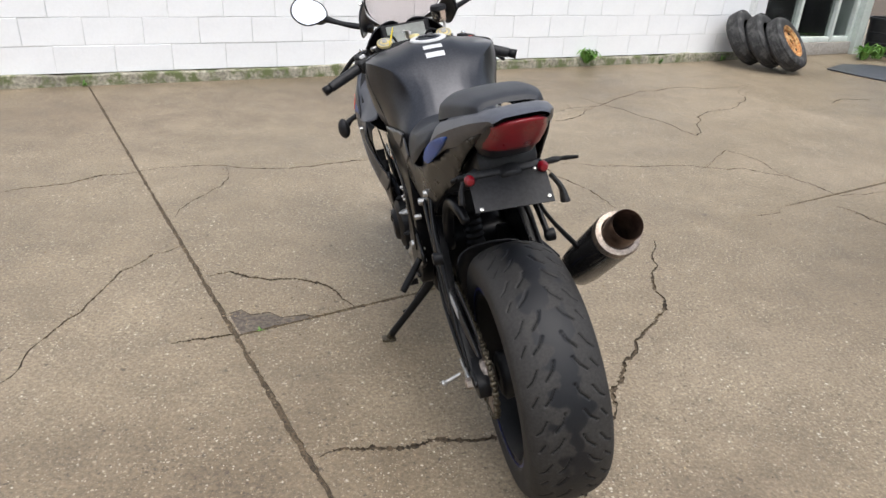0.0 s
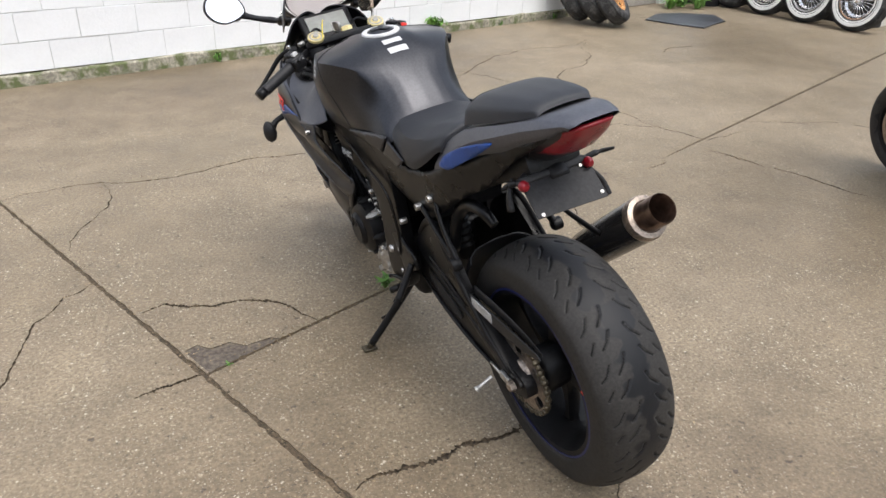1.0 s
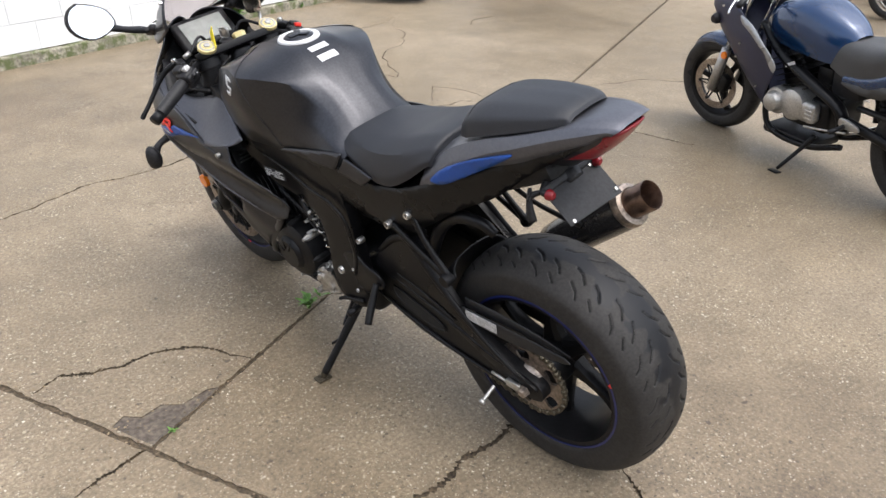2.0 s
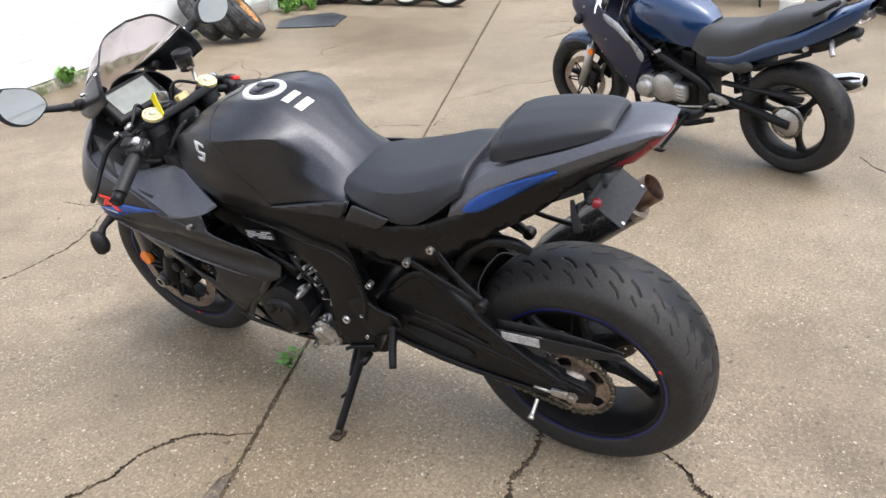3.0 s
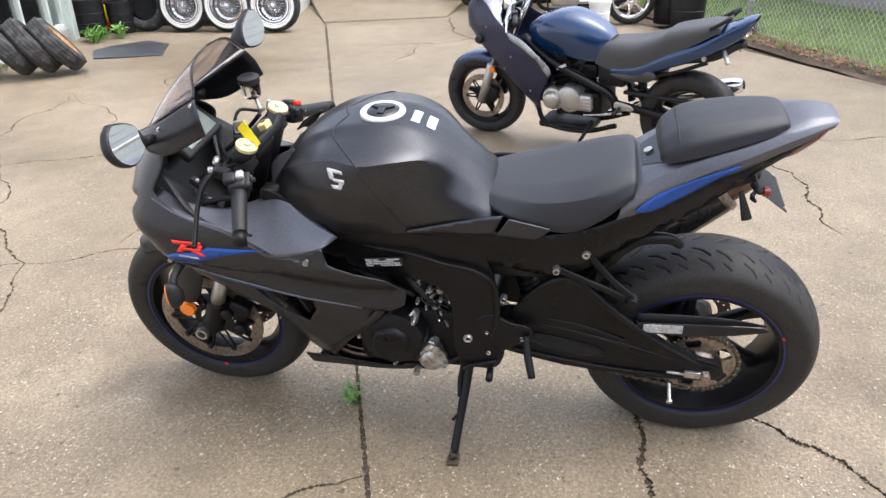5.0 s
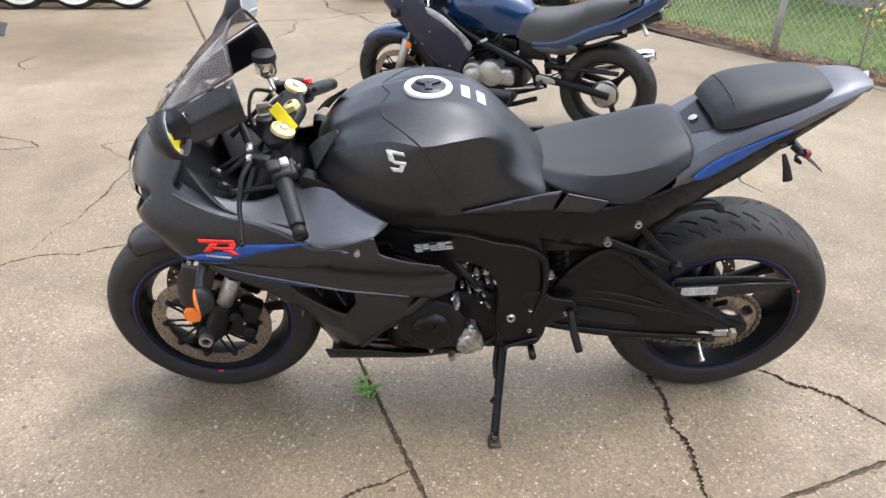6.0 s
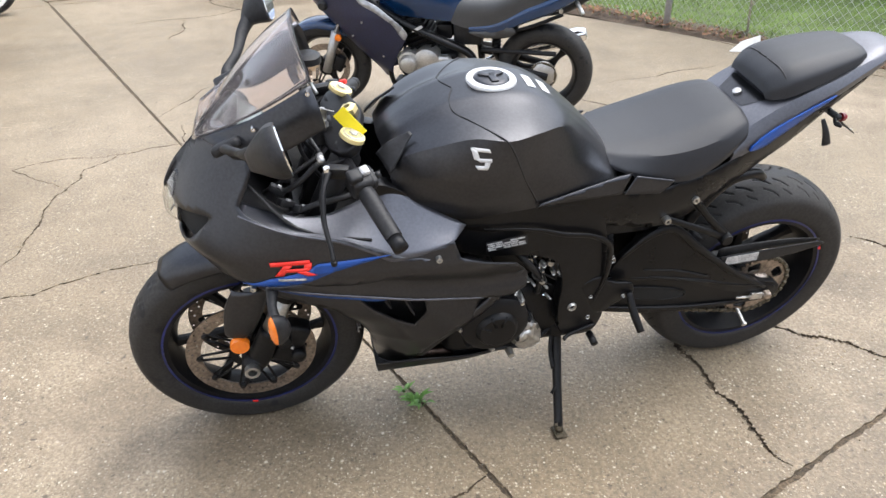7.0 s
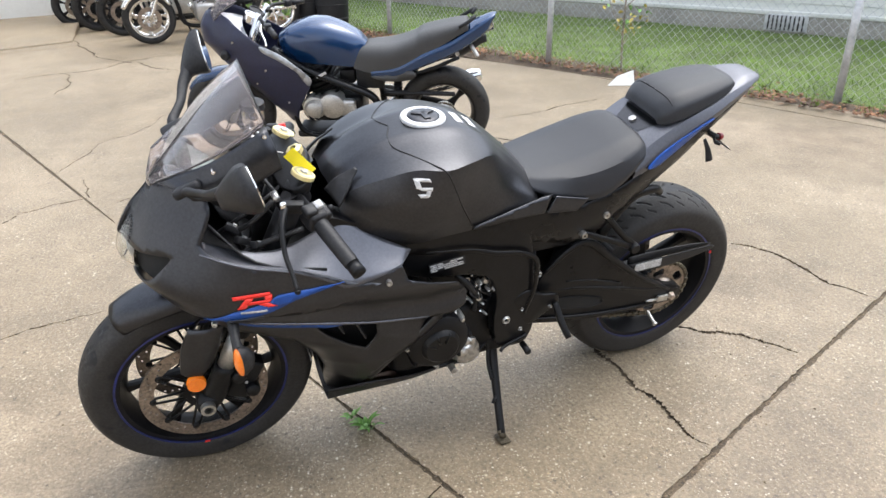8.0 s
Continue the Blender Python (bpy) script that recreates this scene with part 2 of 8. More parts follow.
# lighter copy of the satin: sky brightness on upward panels put into the colour
SATIN_SKYLIT = surface("satin_skylit_paint", (0.118, 0.121, 0.138), 0.42, 0.72, vary=0.08, grain=160, stain=7, bump=0.015, rough_vary=0.05)
BLACK = surface("black_plastic", (0.015, 0.015, 0.0165), 0.5, vary=0.3, grain=140, stain=14, bump=0.1, depth=0.001, spec=0.3)
BLACK_METAL = surface("black_cast_metal", (0.006, 0.006, 0.0068), 0.42, 0.0, vary=0.3, grain=110, stain=12, bump=0.2, depth=0.0012, spec=0.24)
FRAME_BLACK = surface("black_frame_paint", (0.0055, 0.0055, 0.0062), 0.30, 0.0, vary=0.25, grain=110, stain=10, bump=0.06, spec=0.24)
VINYL = surface("seat_vinyl", (0.019, 0.0205, 0.025), 0.52, vary=0.18, grain=420, stain=6, bump=0.3, depth=0.0008, rough_vary=0.07, spec=0.4)
BLUE = surface("blue_decal", (0.010, 0.064, 0.30), 0.34, 0.1, vary=0.12, stain=6, bump=0)
BLUE_RIM = surface("dark_blue_rim_tape", (0.009, 0.016, 0.10), 0.35, vary=0.2, stain=9, bump=0)
RED = surface("red_decal", (0.75, 0.03, 0.02), 0.35, vary=0.1, stain=9, bump=0)
RED_LENS = surface("red_lens", (0.19, 0.004, 0.011), 0.30, vary=0.15, grain=220, stain=30, bump=0.15, coat=0.12)
AMBER = surface("amber_lens", (0.85, 0.20, 0.01), 0.2, vary=0.12, grain=200, stain=30, bump=0.2, coat=0.5)
WHITE_INK = surface("white_print", (0.56, 0.56, 0.565), 0.5, vary=0.08, stain=30, bump=0)
GREY_INK = surface("grey_label", (0.42, 0.42, 0.42), 0.5, vary=0.25, grain=200, stain=50, bump=0)
YELLOW = surface("yellow_tag", (0.85, 0.70, 0.01), 0.45, vary=0.06, stain=20, bump=0)
GOLD = surface("gold_anodised", (0.80, 0.68, 0.34), 0.33, 0.6, vary=0.12, stain=30, bump=0.05)
MIRROR = surface("mirror_glass", (0.9, 0.9, 0.9), 0.02, 1.0, vary=0.0, bump=0, rough_vary=0.0)
SMOKE = glass("smoked_screen", (0.82, 0.755, 0.75), 0.03, 0.94, 1.32)
SMOKE_OIL = glass("fluid_pot", (0.75, 0.62, 0.5), 0.1)
LCD = surface("display", (0.22, 0.25, 0.23), 0.2, vary=0.08, stain=9, bump=0, coat=0.4)
CLEAR = glass("clear_lens", (0.9, 0.92, 0.92), 0.03)
CARBON = surface("dark_muffler", (0.022, 0.021, 0.021), 0.22, 0.2, vary=0.2, grain=160, stain=8, bump=0.05, coat=0.3)
BURNT = surface("burnt_titanium", (0.17, 0.115, 0.09), 0.35, 0.9, vary=0.3, grain=40, stain=12, bump=0.1)
# soot in the exhausts; elsewhere near-black for the shade inside openings
SOOT_AND_SHADE = surface("soot_and_shade", (0.008, 0.008, 0.008), 0.9, vary=0.3)
CHAIN = surface("greasy_chain", (0.10, 0.085, 0.06), 0.45, 0.7, vary=0.4, grain=200, stain=40, bump=0.3)
NAVY = surface("metallic_blue_paint", (0.005, 0.032, 0.100), 0.20, 0.25, vary=0.12, grain=300, stain=5, bump=0, coat=0.8, rough_vary=0.05)
NAVY_DARK = surface("dark_navy_plastic", (0.014, 0.017, 0.045), 0.38, vary=0.2, grain=120, stain=8, bump=0.05)
SEAT_GREY = surface("worn_grey_vinyl", (0.050, 0.050, 0.051), 0.58, vary=0.2, grain=300, stain=5, bump=0.2, depth=0.001)
SILVER = surface("silver_paint", (0.36, 0.37, 0.39), 0.3, 0.4, vary=0.12, stain=6, bump=0.02, coat=0.3)


# ---- building helpers ----
def mesh_ob(name, bm, mat, parent=None, label="", smooth=True, angle=35.0):
    me = bpy.data.meshes.new(name)
    if smooth:
        for f in bm.faces:
            f.smooth = True
        lim = radians(angle)
        for e in bm.edges:
            if len(e.link_faces) == 2 and e.calc_face_angle(0.0) > lim:
                e.smooth = False
    bm.to_mesh(me)
    bm.free()
    for m in (mat if isinstance(mat, (list, tuple)) else [mat]):
        me.materials.append(m)
    ob = new(name, me)
    if parent is not None:
        ob.parent = parent
    if label:
        ob["label"] = label
    return ob


def part(name, bm, material, parent, label=""):
    return mesh_ob(name, bm, material, parent, label)


def group_empty(name, m, label, category, kind="", group=""):
    e = new(name)
    e.empty_display_size = 0.1
    e.matrix_world = m
    return tagged(e, label, category, group, kind)


def box(sx, sy, sz, m=None, bevel=0.0, seg=2, bm=None):
    """A box of that size about its centre, with rounded edges."""
    own = bm is None
    b = bmesh.new()
    bmesh.ops.create_cube(b, size=1.0, matrix=Matrix.Diagonal((sx, sy, sz, 1)))
    if bevel:
        bmesh.ops.bevel(b, geom=b.edges[:], offset=bevel, segments=seg, profile=0.5, affect="EDGES")
    if m is not None:
        bmesh.ops.transform(b, matrix=m, verts=b.verts)
    return b if own else merge(bm, b)


def merge(bm, other):
    """Adds other to bm and frees it."""
    table = {v: bm.verts.new(v.co) for v in other.verts}
    for f in other.faces:
        try:
            g = bm.faces.new([table[v] for v in f.verts])
            g.material_index = f.material_index
        except ValueError:
            pass
    other.free()
    return bm


def lathe(profile, seg=32, m=None, closed=False, arc=360.0):
    """Turns (radius, height) points about the y axis."""
    bm = bmesh.new()
    full = arc >= 359.9
    n = seg if full else seg + 1
    rings = []
    for i in range(n):
        a = radians(arc) * i / seg
        rings.append([bm.verts.new((r * math.cos(a), h, r * math.sin(a))) for r, h in profile])
    k = len(profile)
    for i in range(seg):
        p, q = rings[i], rings[(i + 1) % n]
        for j in range(k if closed else k - 1):
            a, b, c, d = p[j], p[(j + 1) % k], q[(j + 1) % k], q[j]
            fs = [v for i2, v in enumerate((a, b, c, d)) if True]
            try:
                bm.faces.new(fs)
            except ValueError:
                pass
    bmesh.ops.remove_doubles(bm, verts=bm.verts, dist=1e-5)
    bmesh.ops.recalc_face_normals(bm, faces=bm.faces)
    if m is not None:
        bmesh.ops.transform(bm, matrix=m, verts=bm.verts)
    return bm


def spline(pts, n):
    """Catmull-Rom points through pts (any dimension)."""
    p = [Vector(q) for q in pts]
    if len(p) < 3:
        return [p[0].lerp(p[-1], i / n) for i in range(n + 1)]
    out, k = [], len(p) - 1
    for i in range(n + 1):
        u = i / n * k
        j = min(int(u), k - 1)
        t = u - j
        a = p[j - 1] if j else p[0] * 2 - p[1]
        b, c = p[j], p[j + 1]
        d = p[j + 2] if j + 2 <= k else p[k] * 2 - p[k - 1]
        out.append(0.5 * (2 * b + (c - a) * t + (2 * a - 5 * b + 4 * c - d) * t * t + (3 * b - a - 3 * c + d) * t ** 3))
    return out


def tube(pts, r, seg=10, steps=None, caps=True, bm=None, flat=1.0, side=(0, 1, 0)):
    """A round (or, with flat, oval) bar along a smooth line; r: one radius or one for each point."""
    steps = steps or (1 if len(pts) == 2 else 6 * (len(pts) - 1))
    line = spline(pts, steps)
    rs = [r] * len(pts) if isinstance(r, (int, float)) else list(r)
    rad = [v[0] for v in spline([(q, 0, 0) for q in rs], steps)]
    own = bmesh.new() if bm is None else bm
    up = Vector(side).normalized()
    rings = []
    for i, p in enumerate(line):
        d = (line[min(i + 1, steps)] - line[max(i - 1, 0)]).normalized()
        s = d.cross(up)
        if s.length < 0.05:
            s = d.cross(Vector((0.3, 0.2, 1)))
        s.normalize()
        w = s.cross(d).normalized()
        rings.append([own.verts.new(p + rad[i] * (math.cos(a) * s + math.sin(a) * flat * w))
                      for a in (2 * math.pi * j / seg for j in range(seg))])
    for a, b in zip(rings, rings[1:]):
        for j in range(seg):
            own.faces.new((a[j], a[(j + 1) % seg], b[(j + 1) % seg], b[j]))
    if caps:
        own.faces.new(rings[0][::-1])
        own.faces.new(rings[-1])
    return own


def skin(rows, nu=4, nv=4, mirror=False, smooth_v=True, cap=False, weld=True, crisp=0.0):
    """A surface through rows of points: smooth along and, if wished, across the rows."""
    dense = []
    for r in rows:
        dense.append(spline(r, nv * (len(r) - 1)) if smooth_v else
                     [Vector(r[j]).lerp(Vector(r[j + 1]), i / nv) for j in range(len(r) - 1) for i in range(nv)] + [Vector(r[-1])])
    if crisp:
        for d, r in zip(dense, rows):
            flat = [Vector(r[j]).lerp(Vector(r[j + 1]), i / nv) for j in range(len(r) - 1) for i in range(nv)] + [Vector(r[-1])]
            for k, q in enumerate(flat):
                d[k] = d[k].lerp(q, crisp)
    cols = [spline([d[j] for d in dense], nu * (len(rows) - 1)) for j in range(len(dense[0]))]
    bm = bmesh.new()
    for sign in ((1, -1) if mirror else (1,)):
        grid = [[bm.verts.new((p.x, sign * p.y, p.z)) for p in c] for c in cols]
        for a, b in zip(grid, grid[1:]):
            for j in range(len(a) - 1):
                q = (a[j], a[j + 1], b[j + 1], b[j])
                bm.faces.new(q if sign > 0 else q[::-1])
        if cap and sign > 0 and not mirror:
            pass
    if weld:
        bmesh.ops.remove_doubles(bm, verts=bm.verts, dist=2e-4)
    if cap:
        bmesh.ops.holes_fill(bm, edges=[e for e in bm.edges if e.is_boundary])
    bmesh.ops.recalc_face_normals(bm, faces=bm.faces)
    return bm


def solid(ob, t, offset=-1.0):
    s = ob.modifiers.new("thick", "SOLIDIFY")
    s.thickness, s.offset = t, offset
    return ob


def rounded(ob, w=0.003, seg=2):
    b = ob.modifiers.new("round", "BEVEL")
    b.width, b.segments, b.limit_method, b.angle_limit = w, seg, "ANGLE", radians(40)
    return ob


def plate(outline, t, m=None, holes=()):
    """A flat plate of thickness t with that (x, z) outline, standing on the plane y = 0."""
    from mathutils.geometry import delaunay_2d_cdt
    loops = [list(outline)] + [list(h) for h in holes]
    vs, faces = [], []
    for lp in loops:
        faces.append(list(range(len(vs), len(vs) + len(lp))))
        vs += [Vector(p) for p in lp]
    co, _, tri, _, _, _ = delaunay_2d_cdt(vs, [], faces, 1 if not holes else 2, 1e-6)
    bm = bmesh.new()
    bot = [bm.verts.new((p.x, 0, p.y)) for p in co]
    for f in tri:
        if holes:
            c = sum((co[i] for i in f), Vector((0, 0))) / len(f)
            if any(inside(c, h) for h in holes):
                continue
        bm.faces.new([bot[i] for i in f])
    ext = bmesh.ops.extrude_face_region(bm, geom=bm.faces[:])
    bmesh.ops.translate(bm, vec=(0, t, 0), verts=[g for g in ext["geom"] if isinstance(g, bmesh.types.BMVert)])
    bmesh.ops.dissolve_limit(bm, angle_limit=0.01, verts=bm.verts, edges=bm.edges)
    bmesh.ops.recalc_face_normals(bm, faces=bm.faces)
    if m is not None:
        bmesh.ops.transform(bm, matrix=m, verts=bm.verts)
    return bm


def inside(p, poly):
    hit, j = False, len(poly) - 1
    for i in range(len(poly)):
        a, b = poly[i], poly[j]
        if (a[1] > p[1]) != (b[1] > p[1]) and p[0] < (b[0] - a[0]) * (p[1] - a[1]) / (b[1] - a[1]) + a[0]:
            hit = not hit
        j = i
    return hit


def curve_table(table, x):
    """A smooth curve through (x, y) pairs."""
    if x <= table[0][0]:
        return table[0][1]
    for i in range(len(table) - 1):
        (x0, y0), (x1, y1) = table[i], table[i + 1]
        if x <= x1:
            h = x1 - x0
            m0 = (y1 - table[i - 1][1]) / (x1 - table[i - 1][0]) if i else (y1 - y0) / h
            m1 = (table[i + 2][1] - y0) / (table[i + 2][0] - x0) if i + 2 < len(table) else (y1 - y0) / h
            t = (x - x0) / h
            return (y0 * (1 + 2 * t) * (1 - t) ** 2 + m0 * h * t * (1 - t) ** 2 + y1 * t * t * (3 - 2 * t) - m1 * h * t * t * (1 - t))
    return table[-1][1]


def lerp_table(table, x):
    for (x0, y0), (x1, y1) in zip(table, table[1:]):
        if x <= x1:
            t = max(0.0, (x - x0) / (x1 - x0))
            return y0 + (y1 - y0) * t
    return table[-1][1]


# ---- ground ----
def yard():
    g = bmesh.new()
    r = 900.0
    g.faces.new([g.verts.new(p) for p in ((-r, -r, -0.06), (r, -r, -0.06), (r, r, -0.06), (-r, r, -0.06))])
    tagged(mesh_ob("ground", g, SOIL), "bare brown soil under and beyond the paved yard", "ground", kind="structure")


yard()

# The slabs lie on a grid turned by GRID degrees, with corners at multiples of their size.
GRID = 32.3
GU, GV = Vector((math.cos(radians(GRID)), math.sin(radians(GRID)))), Vector((-math.sin(radians(GRID)), math.cos(radians(GRID))))
CORNER = Vector((-0.67, 1.98))


def to_grid(p):
    d = Vector(p) - CORNER
    return d.dot(GU), d.dot(GV)


def crack_cutter(line, width, rng, rough=0.036):
    """A jagged wedge along a line on the ground, for cutting a crack."""
    pts = [Vector(p) for p in line]
    for _ in range(5):
        nxt = [pts[0]]
        for a, b in zip(pts, pts[1:]):
            d = b - a
            n = Vector((-d.y, d.x))
            nxt += [(a + b) / 2 + n * rng.uniform(-1, 1) * rough * 4, b]
        rough *= 0.78
        pts = nxt
    bm = bmesh.new()
    rings = []
    for i, p in enumerate(pts):
        d = (pts[min(i + 1, len(pts) - 1)] - pts[max(i - 1, 0)]).normalized()
        n = Vector((-d.y, d.x))
        end = min(i, len(pts) - 1 - i) / (0.25 * len(pts))
        w = 1.0 * width * (0.35 + 0.65 * min(1.0, end)) * rng.choice((0.3, 0.6, 0.8, 1.0, 1.2, 1.7)) * rng.uniform(0.6, 1.1) / 2
        rings.append([bm.verts.new((q.x, q.y, z)) for q, z in ((p + n * w, 0.01), (p - n * w, 0.01), (p - n * w * 0.7, -0.008), (p + n * w * 0.7, -0.008))])
    for a, b in zip(rings, rings[1:]):
        for j in range(4):
            bm.faces.new((a[j], a[(j + 1) % 4], b[(j + 1) % 4], b[j]))
    bm.faces.new(rings[0][::-1])
    bm.faces.new(rings[-1])
    bmesh.ops.recalc_face_normals(bm, faces=bm.faces)
    return bm


CRACKS = [
    ([(-0.86, 1.91), (-0.76, 1.95), (-0.66, 1.985)], 0.014),
    ([(-2.11, 3.07), (-1.87, 3.25), (-1.61, 3.47)], 0.012),
    ([(-1.62, 3.49), (-1.22, 3.66), (-0.62, 3.82), (-0.27, 3.91), (0.0, 4.03), (0.29, 4.28)], 0.014),
    ([(-1.21, 3.65), (-1.17, 3.25), (-1.22, 2.92)], 0.007),
    ([(-1.3, 1.5), (-1.26, 1.93), (-1.23, 2.22), (-1.17, 2.54), (-1.07, 2.64)], 0.008),
    ([(-0.90, 2.38), (-0.82, 2.43), (-0.65, 2.38), (-0.55, 2.40), (-0.40, 2.33), (-0.31, 2.22)], 0.016),
    ([(-0.29, 1.43), (-0.15, 1.48), (0.0, 1.525), (0.25, 1.57), (0.5, 1.66)], 0.020),
    ([(0.97, 2.98), (0.92, 2.72), (0.86, 2.56), (0.81, 2.28), (0.73, 2.16), (0.60, 1.90), (0.53, 1.67), (0.40, 1.40), (0.34, 1.27)], 0.016),
    ([(0.34, 1.27), (0.28, 1.15), (0.24, 1.03), (0.17, 0.96), (0.09, 0.88)], 0.020),
    ([(0.29, 4.28), (0.13, 4.57)], 0.010),
    ([(0.29, 4.28), (0.42, 4.57), (0.64, 5.00), (1.14, 5.58)], 0.014),
    ([(0.29, 4.28), (0.53, 4.01), (0.73, 3.68), (0.87, 3.37)], 0.010),
    ([(0.64, 5.0), (1.17, 5.60), (1.64, 6.25), (1.94, 6.45), (2.38, 6.55), (2.83, 6.9)], 0.012),
    ([(1.03, 5.88), (1.19, 5.70), (1.43, 5.36), (1.73, 4.88), (1.89, 5.30), (2.16, 5.71), (2.54, 6.15), (2.83, 6.87)], 0.010),
    ([(0.6, 4.04), (1.21, 4.10), (1.59, 4.15), (2.04, 4.08), (2.22, 3.77), (2.54, 3.89)], 0.010),
    ([(1.58, 4.15), (1.83, 4.55), (1.99, 4.32), (2.06, 4.05)], 0.008),
    ([(2.16, 3.51), (2.24, 3.40)], 0.010),
    ([(1.59, 3.38), (1.75, 3.46)], 0.006),
    ([(3.33, 6.24), (3.58, 6.46), (3.81, 6.50)], 0.016),
    ([(3.04, 1.44), (2.84, 1.25), (2.71, 1.10), (2.32, 1.04), (2.04, 0.99), (1.88, 0.90)], 0.018),
    ([(0.97, 0.63), (0.89, 0.54), (0.67, 0.46), (0.40, 0.36)], 0.021),
    ([(5.75, 5.40), (6.01, 4.99), (6.23, 4.64), (6.60, 4.43), (6.88, 4.12)], 0.022),
    ([(6.01, 4.99), (5.30, 4.77), (5.00, 4.79)], 0.020),
    ([(3.36, 1.11), (3.67, 0.51), (3.80, 0.17)], 0.010),
    ([(2.6, 4.1), (3.3, 4.0), (4.2, 3.6)], 0.010),
    ([(2.10, 3.60), (2.20, 3.42), (2.27, 3.30)], 0.014),
    ([(2.31, 3.27), (2.41, 3.08), (2.53, 2.82)], 0.016),
    ([(8.39, 5.62), (7.31, 5.08), (6.41, 4.33), (5.85, 3.82)], 0.026),
]


def pavement():
    rng = random.Random(5)
    root = new("pavement")
    tagged(root, "tan exposed-aggregate concrete slabs, damp, cracked", "pavement", kind="structure")
    cut = bmesh.new()
    for line, w in CRACKS:
        merge(cut, crack_cutter(line, w, rng))
    # the spalled corner where two joints meet
    ring = [(-0.735, 2.12), (-0.70, 2.06), (-0.655, 1.99), (-0.56, 2.045), (-0.42, 2.13), (-0.47, 2.145), (-0.55, 2.115), (-0.60, 2.145), (-0.66, 2.12), (-0.70, 2.15)]
    spall = bmesh.new()
    low = spall.faces.new([spall.verts.new((x, y, -0.002 - 0.0008 * (k % 3))) for k, (x, y) in enumerate(ring)])
    low.material_index = 1
    up = bmesh.ops.extrude_face_region(spall, geom=[low])
    for g in up["geom"]:
        if isinstance(g, bmesh.types.BMVert):
            g.co.z = 0.012
    bmesh.ops.recalc_face_normals(spall, faces=spall.faces)
    for g in spall.faces:
        g.material_index = 1
    merge(cut, spall)
    me = bpy.data.meshes.new("cutter")
    cut.to_mesh(me)
    cut.free()
    me.materials.append(CRACK)
    me.materials.append(SPALL)
    cutter = new("cutter", me)
    # joints across (along GV) and along (along GU), in grid metres
    us = [-9.0, -4.6, 0.0, 9.0, 13.5]
    vs = [-9.0, -4.6, 0.0, 4.2, 8.6]
    gap = 0.0055
    # the yard's edge towards the grass: a line along the fence
    edge_p, edge_n = Vector((4.38, -0.36)), Vector((0.64, -0.768)).normalized()
    for i in range(len(us) - 1):
        for j in range(len(vs) - 1):
            if us[i + 1] <= 9.0 and vs[j] == 0.0:
                continue
            top = vs[j + 2] if us[i + 1] <= 9.0 and vs[j] == -4.6 else vs[j + 1]
            u0, u1, v0, v1 = us[i] + gap, us[i + 1] - gap, vs[j] + gap, top - gap
            ring = []
            for a, b in (((u0, v0), (u1, v0)), ((u1, v0), (u1, v1)), ((u1, v1), (u0, v1)), ((u0, v1), (u0, v0))):
                n = 420
                for k in range(n):
                    t = k / n
                    w = (rng.uniform(-0.0035, 0.0045) + 0.005 * min(0.0, noise.noise(Vector((a[0] + k * 0.09, a[1] + b[0], 3.0))))) if k else 0.0
                    p = Vector((a[0] + (b[0] - a[0]) * t, a[1] + (b[1] - a[1]) * t))
                    q = Vector(((u0 + u1) / 2, (v0 + v1) / 2)) - p
                    p += q.normalized() * (0.0025 - w if k else 0.0025)
                    ring.append(CORNER + GU * p.x + GV * p.y)
            if us[i] == 0.0 and vs[j] == -4.6:
                # the joint between these two slabs shows at both ends and has closed in between
                flat = [to_grid(p) for p in ring]
                loop = []
                for k, (u, v) in enumerate(flat):
                    nu, nv = flat[(k + 1) % len(flat)]
                    loop.append((u, v))
                    if (v < 0.0) != (nv < 0.0):
                        right = u > 2.0
                        tip, mouth = (2.90, u) if right else (1.25, u)
                        half = 0.0165 if right else 0.0095
                        up = 1 if right else -1
                        steps = [q / 90 for q in range(1, 90)]
                        line = [(mouth + (tip - mouth) * q, (half + rng.uniform(-0.004, 0.004)) * (1 - q) ** 0.35) for q in steps]
                        loop += [(a, -up * b) for a, b in line] + [(tip, 0.0)] + [(a, up * b) for a, b in reversed(line)]
                ring = [CORNER + GU * a + GV * b for a, b in loop]
            bm = bmesh.new()
            f = bm.faces.new([bm.verts.new((p.x, p.y, 0.0)) for p in ring])
            bmesh.ops.bisect_plane(bm, geom=bm.verts[:] + bm.edges[:] + bm.faces[:], plane_co=(*edge_p, 0), plane_no=(*edge_n, 0), clear_outer=True)
            if not bm.faces:
                bm.free()
                continue
            ext = bmesh.ops.extrude_face_region(bm, geom=bm.faces[:])
            bmesh.ops.translate(bm, vec=(0, 0, -0.055), verts=[g for g in ext["geom"] if isinstance(g, bmesh.types.BMVert)])
            bmesh.ops.recalc_face_normals(bm, faces=bm.faces)
            ob = mesh_ob("slab", bm, CONCRETE, root, smooth=False)
            mod = ob.modifiers.new("cracks", "BOOLEAN")
            mod.operation, mod.object, mod.solver, mod.material_mode = "DIFFERENCE", cutter, "EXACT", "TRANSFER"
            mod.use_self = True
            made = bpy.data.meshes.new_from_object(ob.evaluated_get(bpy.context.evaluated_depsgraph_get()))
            ob.modifiers.clear()
            ob.data = made
    bpy.data.objects.remove(cutter)
    # packed dirt that fills the joints
    bm = bmesh.new()
